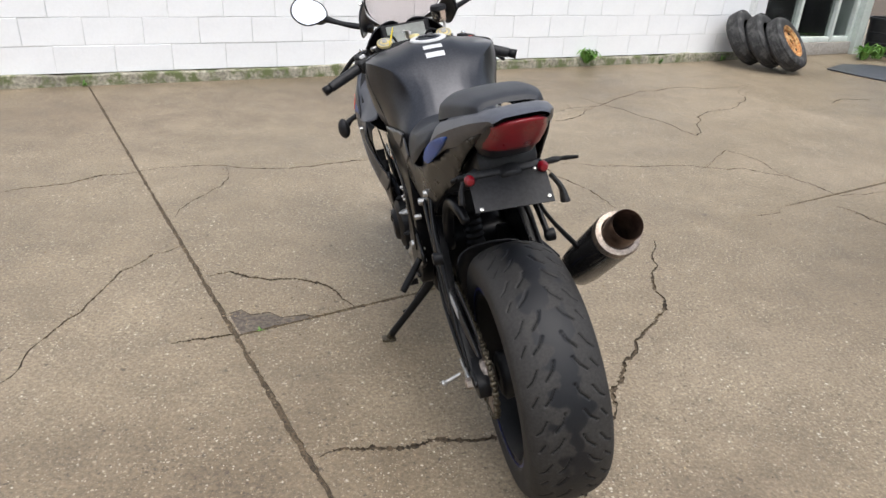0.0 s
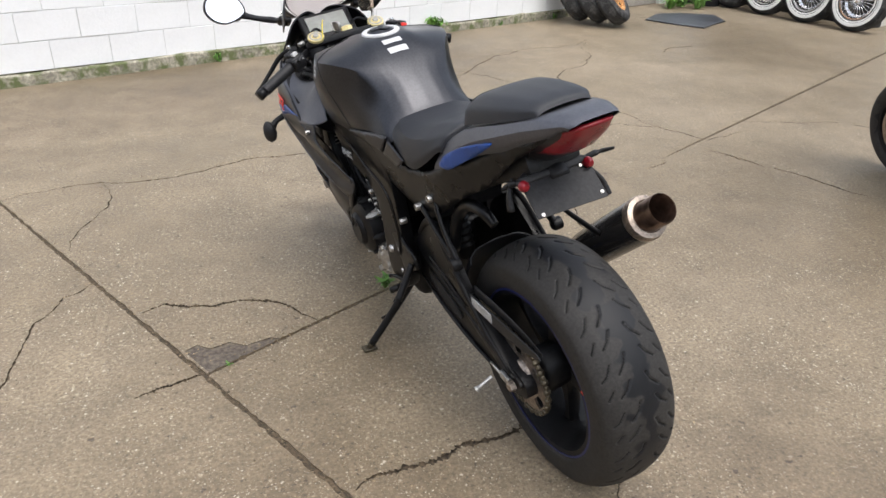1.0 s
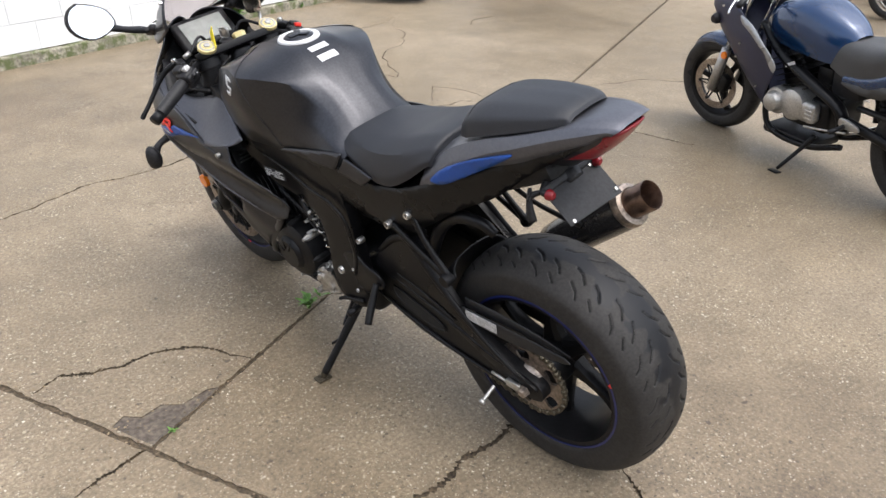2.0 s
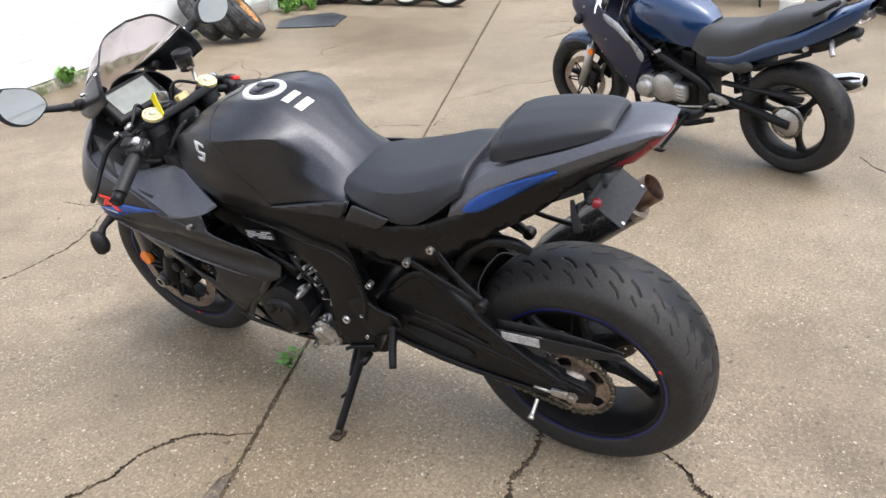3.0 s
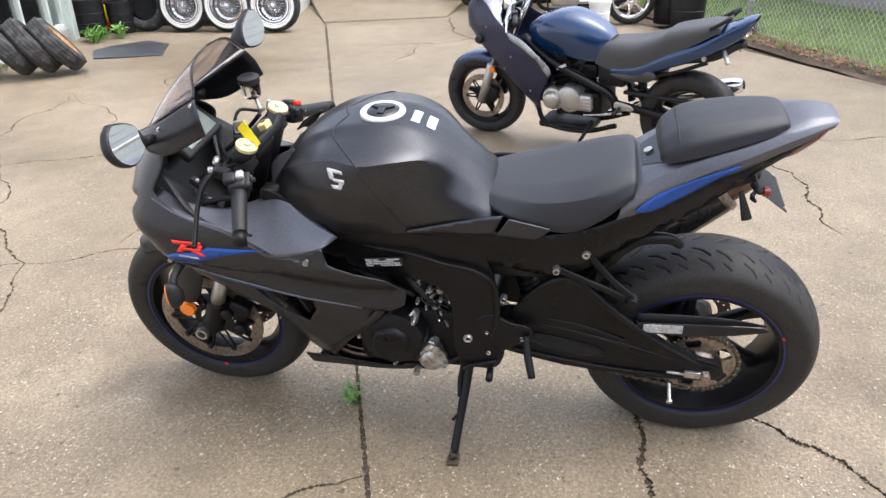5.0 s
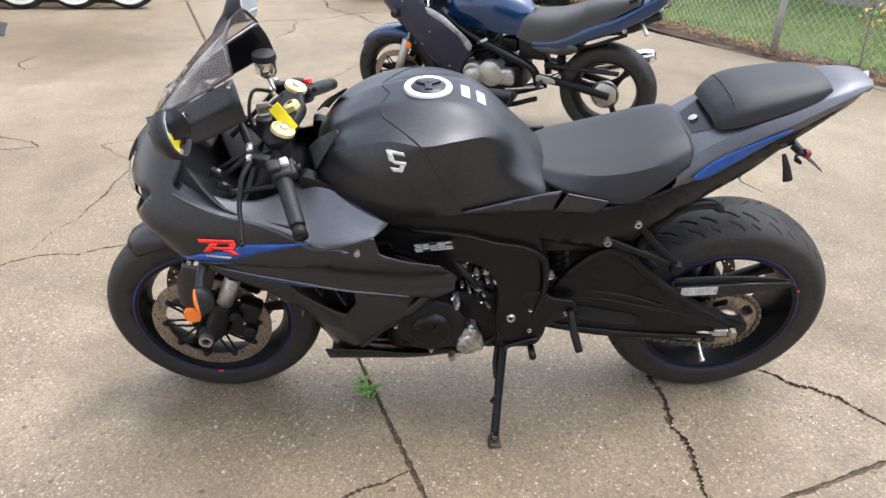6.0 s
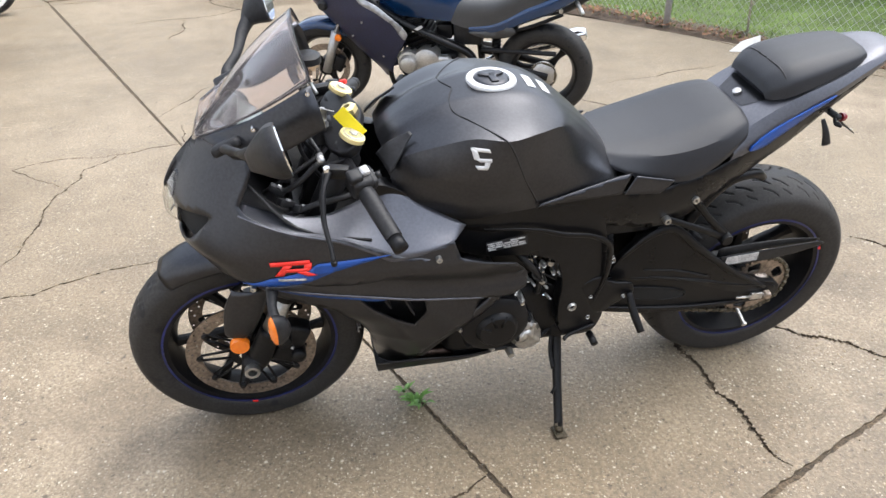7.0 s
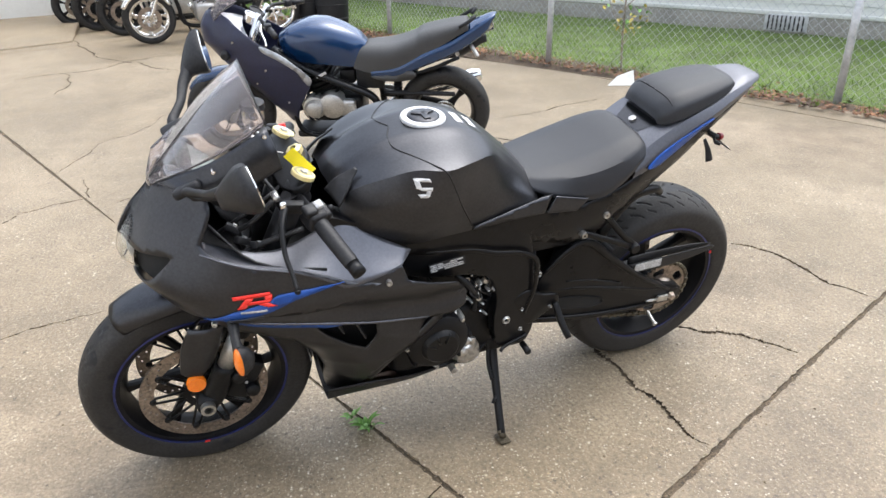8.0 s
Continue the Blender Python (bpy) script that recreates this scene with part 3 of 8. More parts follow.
    for p, q in (((0.0, 0), (13.5, 0)), ((-9.0, 4.2), (13.5, 4.2)), ((-9.0, -4.6), (13.5, -4.6))):
        a, b = CORNER + GU * p[0] + GV * p[1], CORNER + GU * q[0] + GV * q[1]
        box((b - a).length, 0.05, 0.04, Matrix.Translation(((a.x + b.x) / 2, (a.y + b.y) / 2, -0.027)) @ pose(0, 0, 0, 0, 0, GRID), bm=bm)
    for u in us:
        a, b = CORNER + GU * u + GV * -9.0, CORNER + GU * u + GV * 8.6
        box((b - a).length, 0.05, 0.04, Matrix.Translation(((a.x + b.x) / 2, (a.y + b.y) / 2, -0.0275)) @ pose(0, 0, 0, 0, 0, GRID + 90), bm=bm)
    clip = bmesh.ops.bisect_plane(bm, geom=bm.verts[:] + bm.edges[:] + bm.faces[:], plane_co=(*edge_p, 0), plane_no=(*edge_n, 0), clear_outer=True)
    mesh_ob("joint_filler", bm, CRACK, root, "dark dirt packed in the joints")


pavement()


# ---- the white block building ----
WALL_P, WALL_A = Vector((-3.26, 5.01)), 27.0
WU = Vector((math.cos(radians(WALL_A)), math.sin(radians(WALL_A))))
WN = Vector((-WU.y, WU.x))


def wall_m(s, d, z, turn=0.0):
    """A pose on the wall: s along it, d into it, z up; x runs along the wall."""
    p = WALL_P + WU * s + WN * d
    return pose(p.x, p.y, z, 0, 0, WALL_A + turn)


def block_building():
    rng = random.Random(11)
    end = 7.46
    root = tagged(new("wall_north"), "white-painted concrete block wall, mossy at its foot", "wall", kind="structure")
    core = box(end + 7.0 - 0.02, 0.18, 3.2, wall_m((end - 7.0) / 2, 0.0985, 1.6 + 0.09))
    mesh_ob("mortar_core", core, MORTAR, root, "white-washed mortar joints", smooth=False)
    foot = box(end + 7.0, 0.26, 0.16, wall_m((end - 7.0) / 2, 0.10, 0.01), bevel=0.012)
    bmesh.ops.subdivide_edges(foot, edges=[e for e in foot.edges if e.calc_length() > 5], cuts=120)
    for v in foot.verts:
        if v.co.z > 0.02:
            v.co.z += 0.022 * (noise.noise(v.co * 2.3) + 0.6 * noise.noise(v.co * 9))
    mesh_ob("footing", foot, FOOTING, root, "rough grey footing with moss and flaking paint", smooth=False)
    shapes = []
    for k in range(4):
        b = box(0.404, 0.05, 0.1975, bevel=0.004, seg=2)
        for v in b.verts:
            v.co += Vector((rng.uniform(-1, 1), rng.uniform(-1, 1), rng.uniform(-1, 1))) * 0.0018
        me = bpy.data.meshes.new("block")
        b.to_mesh(me)
        b.free()
        me.materials.append(BLOCK)
        shapes.append(me)
    rest = bmesh.new()
    for row in range(15):
        z = 0.09 + 0.2 * row + 0.0985
        first = 0.38 - 0.406 / 2 if row % 2 == 0 else 0.19 - 0.406 / 2
        for k in range(-17, 19):
            s = first + 0.4075 * k
            if s + 0.1 > end:
                continue
            w = 1.0
            m = wall_m(s, 0.028 + rng.uniform(-0.0025, 0.0025), z) @ pose(0, 0, 0, 0, rng.uniform(-0.25, 0.25), 0)
            if row < 6 and -1.6 < s:
                o = new("block", rng.choice(shapes))
                o.parent = root
                o.matrix_basis = m
            else:
                b = box(0.404, 0.05, 0.1975)
                bmesh.ops.transform(b, matrix=m, verts=b.verts)
                merge(rest, b)
    o = mesh_ob("upper_blocks", rest, BLOCK, root, smooth=False)
    o["kind"] = "stuff"
    # the end pier towards the windows
    mesh_ob("pier", box(0.16, 0.30, 3.25, wall_m(end + 0.03, 0.15, 1.63), bevel=0.01), BLOCK, root, "white-painted block corner pier")


block_building()


def storefront():
    s0, s1 = 7.57, 9.30
    sill = tagged(new("wall_shopfront"), "low pale sill under the shop windows", "wall", kind="structure")
    mesh_ob("sill_wall", box(s1 - s0, 0.16, 0.15, wall_m((s0 + s1) / 2, 0.16, 0.075), bevel=0.008), FOUNDATION, sill)
    mesh_ob("upper_wall", box(s1 - s0, 0.16, 0.9, wall_m((s0 + s1) / 2, 0.18, 2.82), bevel=0.008), BLOCK, sill)
    mesh_ob("end_wall", box(0.14, 0.34, 3.27, wall_m(s1 + 0.075, 0.2, 1.635), bevel=0.008), FRAME_PAINT, sill)
    cuts = [s0, 8.28, 8.93, s1]
    levels = [0.15, 0.66, 2.38]
    w = tagged(new("window_1"), "shop window with pale green-white frame and dark panes", "window", kind="structure")
    for s in cuts:
        mesh_ob("mullion", box(0.045, 0.09, 2.23, wall_m(min(max(s, s0 + 0.023), s1 - 0.023), 0.15, 1.265), bevel=0.004), FRAME_PAINT, w)
    for a, b in zip(cuts, cuts[1:]):
        for z in levels:
            mesh_ob("rail", box(b - a - 0.05, 0.08, 0.06, wall_m((a + b) / 2, 0.151, z + 0.03), bevel=0.004), FRAME_PAINT, w)
        for z0, z1 in zip(levels, levels[1:]):
            pane = mesh_ob("pane", box(b - a - 0.05, 0.006, z1 - z0 - 0.06, wall_m((a + b) / 2, 0.16, (z0 + z1) / 2 + 0.03)), PANE, w, smooth=False)
            pane.visible_shadow = False
    # the room's gloom is put into the colour of its surfaces
    room = tagged(new("wall_shop_inside"), "room behind the shop windows, gloom put into its near-black surfaces", "wall", kind="structure")
    mesh_ob("back_wall", box(3.2, 0.1, 3.1, wall_m(8.4, 2.6, 1.6)), SHADE_BLACK, room)
    mesh_ob("side_wall", box(0.1, 2.3, 3.1, wall_m(7.5, 1.45, 1.6)), SHADE_BLACK, room)
    mesh_ob("side_wall", box(0.1, 2.3, 3.1, wall_m(9.4, 1.45, 1.6)), SHADE_BLACK, room)
    mesh_ob("shop_floor", box(2.0, 2.4, 0.06, wall_m(8.45, 1.4, 0.1)), SHADE_BLACK, room)
    mesh_ob("shop_ceiling", box(3.2, 2.9, 0.1, wall_m(8.45, 1.4, 3.25)), SHADE_BLACK, room)


storefront()


def far_walls():
    """The plain return behind the loose wheels and the white garage front beyond the ramp."""
    def run(name, a, b, h, mat, label, base=0.0):
        a, b = Vector(a), Vector(b)
        d = b - a
        m = pose((a.x + b.x) / 2, (a.y + b.y) / 2, base + h / 2, 0, 0, math.degrees(math.atan2(d.y, d.x)))
        o = mesh_ob(name, box(d.length, 0.2, h, m, bevel=0.01), mat)
        return tagged(o, label, "wall", kind="structure")
    # added closing wall; its shade is put into the near-black colour
    run("wall_return", (6.25, 9.95), (6.78, 7.30), 3.0, SHADE_BLACK, "plain added wall behind the loose wheels, shade put into its near-black colour")
    run("wall_garage_side", (6.8, 7.42), (9.1, 8.5), 3.0, SIDING, "plain white side wall")
    root = run("wall_garage", (9.15, 8.45), (10.42, 6.08), 3.0, SIDING, "white garage front above a concrete ramp", 0.1)
    bm = bmesh.new()
    p = [Vector(q) for q in ((7.15, 6.95, 0.02), (8.12, 5.50, 0.02), (10.5, 6.0, 0.12), (9.2, 8.5, 0.12))]
    f = bm.faces.new([bm.verts.new(q) for q in p])
    ext = bmesh.ops.extrude_face_region(bm, geom=[f])
    for g in ext["geom"]:
        if isinstance(g, bmesh.types.BMVert):
            g.co.z = -0.05
    bmesh.ops.recalc_face_normals(bm, faces=bm.faces)
    bmesh.ops.bevel(bm, geom=bm.edges[:], offset=0.008, segments=1, affect="EDGES")
    tagged(mesh_ob("ramp", bm, CONCRETE, smooth=False), "grey concrete ramp up to the garage front", "ramp", kind="structure")
    # shade beyond the parked bikes, put into a near-black wall
    run("wall_dark_bay", (10.5, 5.95), (12.2, 2.9), 3.0, SHADE_BLACK, "plain wall behind the parked motorcycles, shade put into its near-black colour")


far_walls()

# ---- lawn, fence and house ----
FENCE = [Vector((1.0, -3.31)), Vector((3.2, -1.58)), Vector((5.36, 0.12)), Vector((7.72, 1.51)), Vector((10.08, 2.90))]


def lawn():
    bm = bmesh.new()
    a, b = Vector((-6.0, -9.0)), Vector((13.0, 6.4))
    nu, nv = 90, 40
    e0, e1 = Vector((-5.0, -8.2)), Vector((12.5, 5.4))
    along = (Vector((7.72, 1.51)) - Vector((3.2, -1.58))).normalized()
    across = Vector((along.y, -along.x))
    start = Vector((4.38, -0.36)) + along * -9.0 + across * 0.01
    grid = []
    for i in range(nu + 1):
        col = []
        for j in range(nv + 1):
            t = (j / nv) ** 1.7
            p = start + along * (20.0 * i / nu) + across * (9.0 * t)
            h = -0.03 + 0.06 * min(1.0, t * 9.0 / 0.5) + 0.02 * noise.noise(Vector((p.x, p.y, 0)) * 1.7)
            col.append(bm.verts.new((p.x, p.y, h)))
        grid.append(col)
    for c, d in zip(grid, grid[1:]):
        for j in range(nv):
            f = bm.faces.new((c[j], c[j + 1], d[j + 1], d[j]))
            f.material_index = 1 if c[j + 1].co.z < 0.0 or j < 6 else 0
    bmesh.ops.recalc_face_normals(bm, faces=bm.faces)
    tagged(mesh_ob("lawn", bm, [GRASS_BED, SOIL]), "green lawn with a bare soil edge under the fence", "lawn", kind="structure")
    # blades
    rng = random.Random(3)
    verts, faces = [], []
    for _ in range(46000):
        t = rng.random() ** 1.4
        w = 0.42 + t * 4.4 if rng.random() > 0.03 else rng.uniform(0.1, 0.5)
        p = start + along * rng.uniform(1.5, 18.5) + across * w
        h = rng.uniform(0.03, 0.085)
        ang = rng.uniform(0, math.pi)
        d = Vector((math.cos(ang), math.sin(ang))) * rng.uniform(0.004, 0.008)
        lean = Vector((rng.uniform(-1, 1), rng.uniform(-1, 1))) * 0.035
        k = len(verts)
        verts += [(p.x - d.x, p.y - d.y, 0.0), (p.x + d.x, p.y + d.y, 0.0), (p.x + lean.x, p.y + lean.y, h)]
        faces.append((k, k + 1, k + 2))
    me = bpy.data.meshes.new("grass_blades")
    me.from_pydata(verts, [], faces)
    me.materials.append(GRASS)
    tagged(new("grass_blades", me), "short green grass blades on the lawn", "grass", kind="stuff")
    # fallen leaves along the fence foot
    verts, faces = [], []
    for _ in range(2600):
        p = start + along * rng.uniform(1.0, 18.5) + across * abs(rng.gauss(0.16, 0.16))
        r = rng.uniform(0.012, 0.035)
        a0 = rng.uniform(0, 6.28)
        k = len(verts)
        z = 0.012 + rng.uniform(0, 0.02)
        for q in range(5):
            a = a0 + q * 1.257
            rr = r * (1.0 if q % 2 else 0.7)
            verts.append((p.x + rr * math.cos(a), p.y + rr * math.sin(a), z + rng.uniform(-0.006, 0.014)))
        faces.append(tuple(range(k, k + 5)))
    me = bpy.data.meshes.new("fallen_leaves")
    me.from_pydata(verts, [], faces)
    me.materials.append(LEAF_DRY)
    tagged(new("fallen_leaves", me), "brown fallen leaves and litter along the fence", "leaves", kind="stuff")


lawn()


def chain_fence():
    root = tagged(new("chain_link_fence"), "galvanised chain-link fence with round steel posts on the lawn edge", "fence")
    top = 1.2
    for p in FENCE:
        post = tube([(p.x, p.y, -0.05), (p.x, p.y, top)], 0.03, 14)
        merge(post, lathe([(0.0, 0.028), (0.018, 0.024), (0.032, 0.004), (0.032, -0.02)], 14, Matrix.Translation((p.x, p.y, top)) @ pose(0, 0, 0, 90)))
        part("post", post, GALV, root)
    for a, b in zip(FENCE, FENCE[1:]):
        part("top_rail", tube([(a.x, a.y, top - 0.03), (b.x, b.y, top - 0.03)], 0.019, 8), GALV, root)
    verts, faces = [], []
    mesh, r, h = 0.075, 0.0019, top - 0.08
    for a, b in zip(FENCE, FENCE[1:]):
        d = (b - a)
        n = int(d.length / mesh)
        u = d.normalized()
        out = Vector((u.y, -u.x))
        for k in range(-int(h / mesh), n + 1):
            for way in (1, -1):
                x0 = k * mesh if way > 0 else (k + int(h / mesh)) * mesh
                x1 = x0 + way * h
                z0, z1 = 0.03, 0.03 + h
                # clip to the bay
                lo, hi = min(x0, x1), max(x0, x1)
                if hi < 0 or lo > d.length:
                    continue
                def at(x):
                    t = (x - x0) / (x1 - x0)
                    return z0 + t * (z1 - z0)
                xa, xb = max(lo, 0.0), min(hi, d.length)
                pa, pb = a + u * xa, a + u * xb
                off = out * (0.0012 * way + 0.033)
                A, Bv = Vector((pa.x + off.x, pa.y + off.y, at(xa))), Vector((pb.x + off.x, pb.y + off.y, at(xb)))
                s = Vector((out.x, out.y, 0)) * r
                w = (Bv - A).normalized().cross(Vector((out.x, out.y, 0))) * r
                i = len(verts)
                for e in (A, Bv):
                    verts += [tuple(e + s), tuple(e - s * 0.5 + w * 0.87), tuple(e - s * 0.5 - w * 0.87)]
                faces += [(i, i + 1, i + 4, i + 3), (i + 1, i + 2, i + 5, i + 4), (i + 2, i, i + 3, i + 5)]
    me = bpy.data.meshes.new("wire_mesh")
    me.from_pydata(verts, [], faces)
    me.materials.append(GALV)
    w = new("wire_mesh", me)
    w.parent = root
    w["kind"] = "stuff"


chain_fence()


def house():
    a, u = Vector((8.36, -1.51)), Vector((-0.740, -0.672))
    ang = math.degrees(math.atan2(u.y, u.x))
    root = tagged(new("house"), "white-sided house on a grey foundation behind the lawn", "house")

    def at(s, d, z):
        p = a + u * s + Vector((-u.y, u.x)) * d
        return pose(p.x, p.y, z, 0, 0, ang)
    part("foundation", box(16, 0.3, 0.34, at(2.0, 0.15, 0.11), bevel=0.01), FOUNDATION, root, "grey concrete foundation")
    part("wall", box(16, 0.24, 3.2, at(2.0, 0.16, 1.9)), SIDING, root, "white wall sheathing")
    for k in range(26):
        b = box(16, 0.012, 0.118, at(2.0, 0.016, 0.33 + 0.11 * k) @ pose(0, 0, 0, -4, 0, 0), bevel=0.002, seg=1)
        part("siding_board", b, SIDING, root)
    part("skirt_board", box(16, 0.03, 0.05, at(2.0, 0.0, 0.262), bevel=0.004), SIDING, root)
    vent = part("vent", box(0.5, 0.03, 0.19, at(2.6, -0.012, 0.15), bevel=0.004), GALV, root, "grey louvred basement vent")
    # the slats take the near-black that stands for shade
    for k in range(9):
        part("slat", box(0.018, 0.016, 0.17, at(2.4 + 0.05 * k, -0.03, 0.15), bevel=0.003), SHADE_BLACK, vent)


house()


def closing_walls():
    """Plain dark walls, unseen behind the camera, added to darken reflections and side light."""
    brick = surface("unseen_wall_dark", (0.10, 0.075, 0.06), 0.85, vary=0.3, grain=12, stain=1.0, bump=0.3, depth=0.01)
    for name, a, b in (("wall_west", (-11.6, 12.0), (-9.6, -12.0)), ("wall_south", (-9.6, -11.0), (5.5, -13.0))):
        a, b = Vector(a), Vector(b)
        d = b - a
        o = mesh_ob(name, box(d.length, 0.3, 4.2, pose((a.x + b.x) / 2, (a.y + b.y) / 2, 2.05, 0, 0, math.degrees(math.atan2(d.y, d.x)))), brick, smooth=False)
        tagged(o, "plain dark wall, unseen, added to darken reflections and side light", "wall", kind="structure")


closing_walls()


# ---- motorcycle parts ----
def tyre_mesh(R, half, bead, bead_half, grooves=True, seg=1150, rows=150):
    """A road tyre about the y axis, with slanted tread slots cut into it."""
    prof = spline([(bead, -bead_half, 0), (bead + 0.012, -bead_half - 0.008, 0), (bead + 0.38 * (R - bead), -half, 0), (bead + 0.66 * (R - bead), -half * 0.96, 0),
                   (bead + 0.86 * (R - bead), -half * 0.72, 0), (bead + 0.965 * (R - bead), -half * 0.38, 0), (R, 0, 0),
                   (bead + 0.965 * (R - bead), half * 0.38, 0), (bead + 0.86 * (R - bead), half * 0.72, 0), (bead + 0.66 * (R - bead), half * 0.96, 0),
                   (bead + 0.38 * (R - bead), half, 0), (bead + 0.012, bead_half + 0.008, 0), (bead, bead_half, 0)], rows)
    n = len(prof)
    # length across the tread from the crown
    arc = [0.0] * n
    for i in range(1, n):
        arc[i] = arc[i - 1] + (prof[i] - prof[i - 1]).length
    mid = arc[n // 2]
    count = max(8, round(2 * math.pi * R / 0.112))
    pitch = 2 * math.pi * R / count

    def cut(u, w):
        side = 1 if w >= 0 else -1
        w = abs(w)
        best = 0.0
        g = half / 0.1
        w = w / g
        for u0, w0, u1, w1, hw in ((0.006, 0.016, 0.026, 0.024, 0.0021), (0.026, 0.024, 0.044, 0.042, 0.0023), (0.062, 0.026, 0.080, 0.037, 0.0021), (0.080, 0.037, 0.094, 0.054, 0.0020),
                                   (0.018, 0.056, 0.040, 0.070, 0.0021), (0.040, 0.070, 0.050, 0.084, 0.0017), (0.074, 0.066, 0.094, 0.082, 0.0020)):
            for shift in (-pitch, 0.0, pitch):
                x, y = (u + (pitch / 2 if side < 0 else 0.0)) % pitch + shift - u0, w - w0
                dx, dy = u1 - u0, w1 - w0
                t = min(1.0, max(0.0, (x * dx + y * dy) / (dx * dx + dy * dy)))
                d = math.hypot(x - t * dx, y - t * dy)
                best = max(best, min(1.0, max(0.0, (hw * 1.6 - d) / (hw * 0.9))))
        return best
    verts, faces, deep = [], [], set()
    for i in range(seg):
        a = 2 * math.pi * i / seg
        for j, p in enumerate(prof):
            r, w = p.x, arc[j] - mid
            if grooves and 0.01 < abs(w) < half * 1.2:
                c = cut(a * R, w)
                r -= 0.0036 * c
                if c > 0.55:
                    deep.add(len(verts))
            verts.append((r * math.cos(a), p.y, r * math.sin(a)))
    for i in range(seg):
        for j in range(n - 1):
            k = (i + 1) % seg
            faces.append((i * n + j, k * n + j, k * n + j + 1, i * n + j + 1))
    me = bpy.data.meshes.new("tyre")
    me.from_pydata(verts, [], faces)
    me.shade_smooth()
    me.materials.append(RUBBER)
    me.materials.append(GROOVE_SHADE)
    # faces deep in a slot take the painted shade
    for poly, f in zip(me.polygons, faces):
        poly.material_index = 1 if sum(v in deep for v in f) >= 3 else 0
    return me


def rim_mesh(r, half, hub_r, hub_half):
    """Cast rim and hub."""
    bm = lathe([(r + 0.008, half), (r + 0.008, half - 0.006), (r - 0.006, half - 0.012), (r - 0.012, half * 0.6), (r - 0.022, half * 0.25), (r - 0.022, -half * 0.25),
                (r - 0.012, -half * 0.6), (r - 0.006, -half + 0.012), (r + 0.008, -half + 0.006), (r + 0.008, -half),
                (r - 0.010, -half + 0.002), (r - 0.022, -half * 0.55), (r - 0.030, 0), (r - 0.022, half * 0.55), (r - 0.010, half - 0.002)], 72, closed=True)
    merge(bm, lathe([(0.012, hub_half), (hub_r * 0.8, hub_half), (hub_r, hub_half - 0.008), (hub_r * 0.92, 0), (hub_r, -hub_half + 0.008), (hub_r * 0.8, -hub_half), (0.012, -hub_half)], 32, closed=True))
    return bm


def add_spokes(parent, mat, r, spokes, hub_r, twist=0.0, wide=0.03, thick=0.022, name="spoke"):
    """Tapered cast spokes between hub and rim, as parts that share one mesh."""
    rows = []
    for t in (0.0, 0.3, 0.65, 1.0):
        rr = hub_r * 0.85 + (r - 0.02 - hub_r * 0.85) * t
        w = wide * (1.1 - 0.75 * math.sin(math.pi * min(1.0, t * 0.85))) * 0.5 + 0.004
        th = thick * (1.25 - 0.4 * t) * 0.5
        c = twist * t
        rows.append([(rr * math.cos(c) - dw * w * math.sin(c), dy * th, rr * math.sin(c) + dw * w * math.cos(c))
                     for dw, dy in ((-1, -0.5), (-0.6, -1), (0.6, -1), (1, -0.5), (1, 0.5), (0.6, 1), (-0.6, 1), (-1, 0.5), (-1, -0.5))])
    first = None
    for k in range(spokes):
        if first is None:
            first = part(name, skin(rows, 3, 1, smooth_v=False), mat, parent)
            o = first
        else:
            o = new(name, first.data)
            o.parent = parent
        o.rotation_euler = (0, -(2 * math.pi * k / spokes + 0.2), 0)


def disc_mesh(r, inner, t, holes=36, hole_r=0.0035):
    """A drilled brake disc about the y axis."""
    outline = [(r * math.cos(2 * math.pi * i / 96), r * math.sin(2 * math.pi * i / 96)) for i in range(96)]
    hs = [[(inner * math.cos(2 * math.pi * i / 72), inner * math.sin(2 * math.pi * i / 72)) for i in range(72)]]
    for k in range(holes):
        a = 2 * math.pi * k / holes
        rr = inner + (r - inner) * (0.3, 0.55, 0.8)[k % 3]
        hs.append([(rr * math.cos(a) + hole_r * math.cos(q * 1.047), rr * math.sin(a) + hole_r * math.sin(q * 1.047)) for q in range(6)])
    return plate(outline, t, Matrix.Translation((0, -t / 2, 0)), hs)


def add_carrier(parent, y, r0, r1, arms, t, wide):
    """The carrier of a floating disc: a ring, and forked arms as parts that share one mesh."""
    ring = part("carrier_ring", lathe([(r0, t / 2), (r0 - 0.018, t / 2), (r0 - 0.018, -t / 2), (r0, -t / 2)], 40, closed=True), BLACK_METAL, parent)
    ring.location = (0, y, 0)
    bm = bmesh.new()
    for lean in (-0.16, 0.16):
        p0, p1 = lean * 1.6, lean * 0.4
        tube([((r0 - 0.006) * math.cos(p0), 0, (r0 - 0.006) * math.sin(p0)), (r1 * math.cos(p1), 0, r1 * math.sin(p1))], wide, 6, bm=bm)
    merge(bm, lathe([(0.0, t * 0.9), (0.0085, t * 0.9), (0.0085, -t * 0.9), (0.0, -t * 0.9)], 10, Matrix.Translation((r1, 0, 0))))
    first = None
    for k in range(arms):
        if first is None:
            o = first = part("carrier_arm", bm, BLACK_METAL, parent)
        else:
            o = new("carrier_arm", first.data)
            o.parent = parent
        o.location = (0, y, 0)
        o.rotation_euler = (0, 2 * math.pi * k / arms, 0)


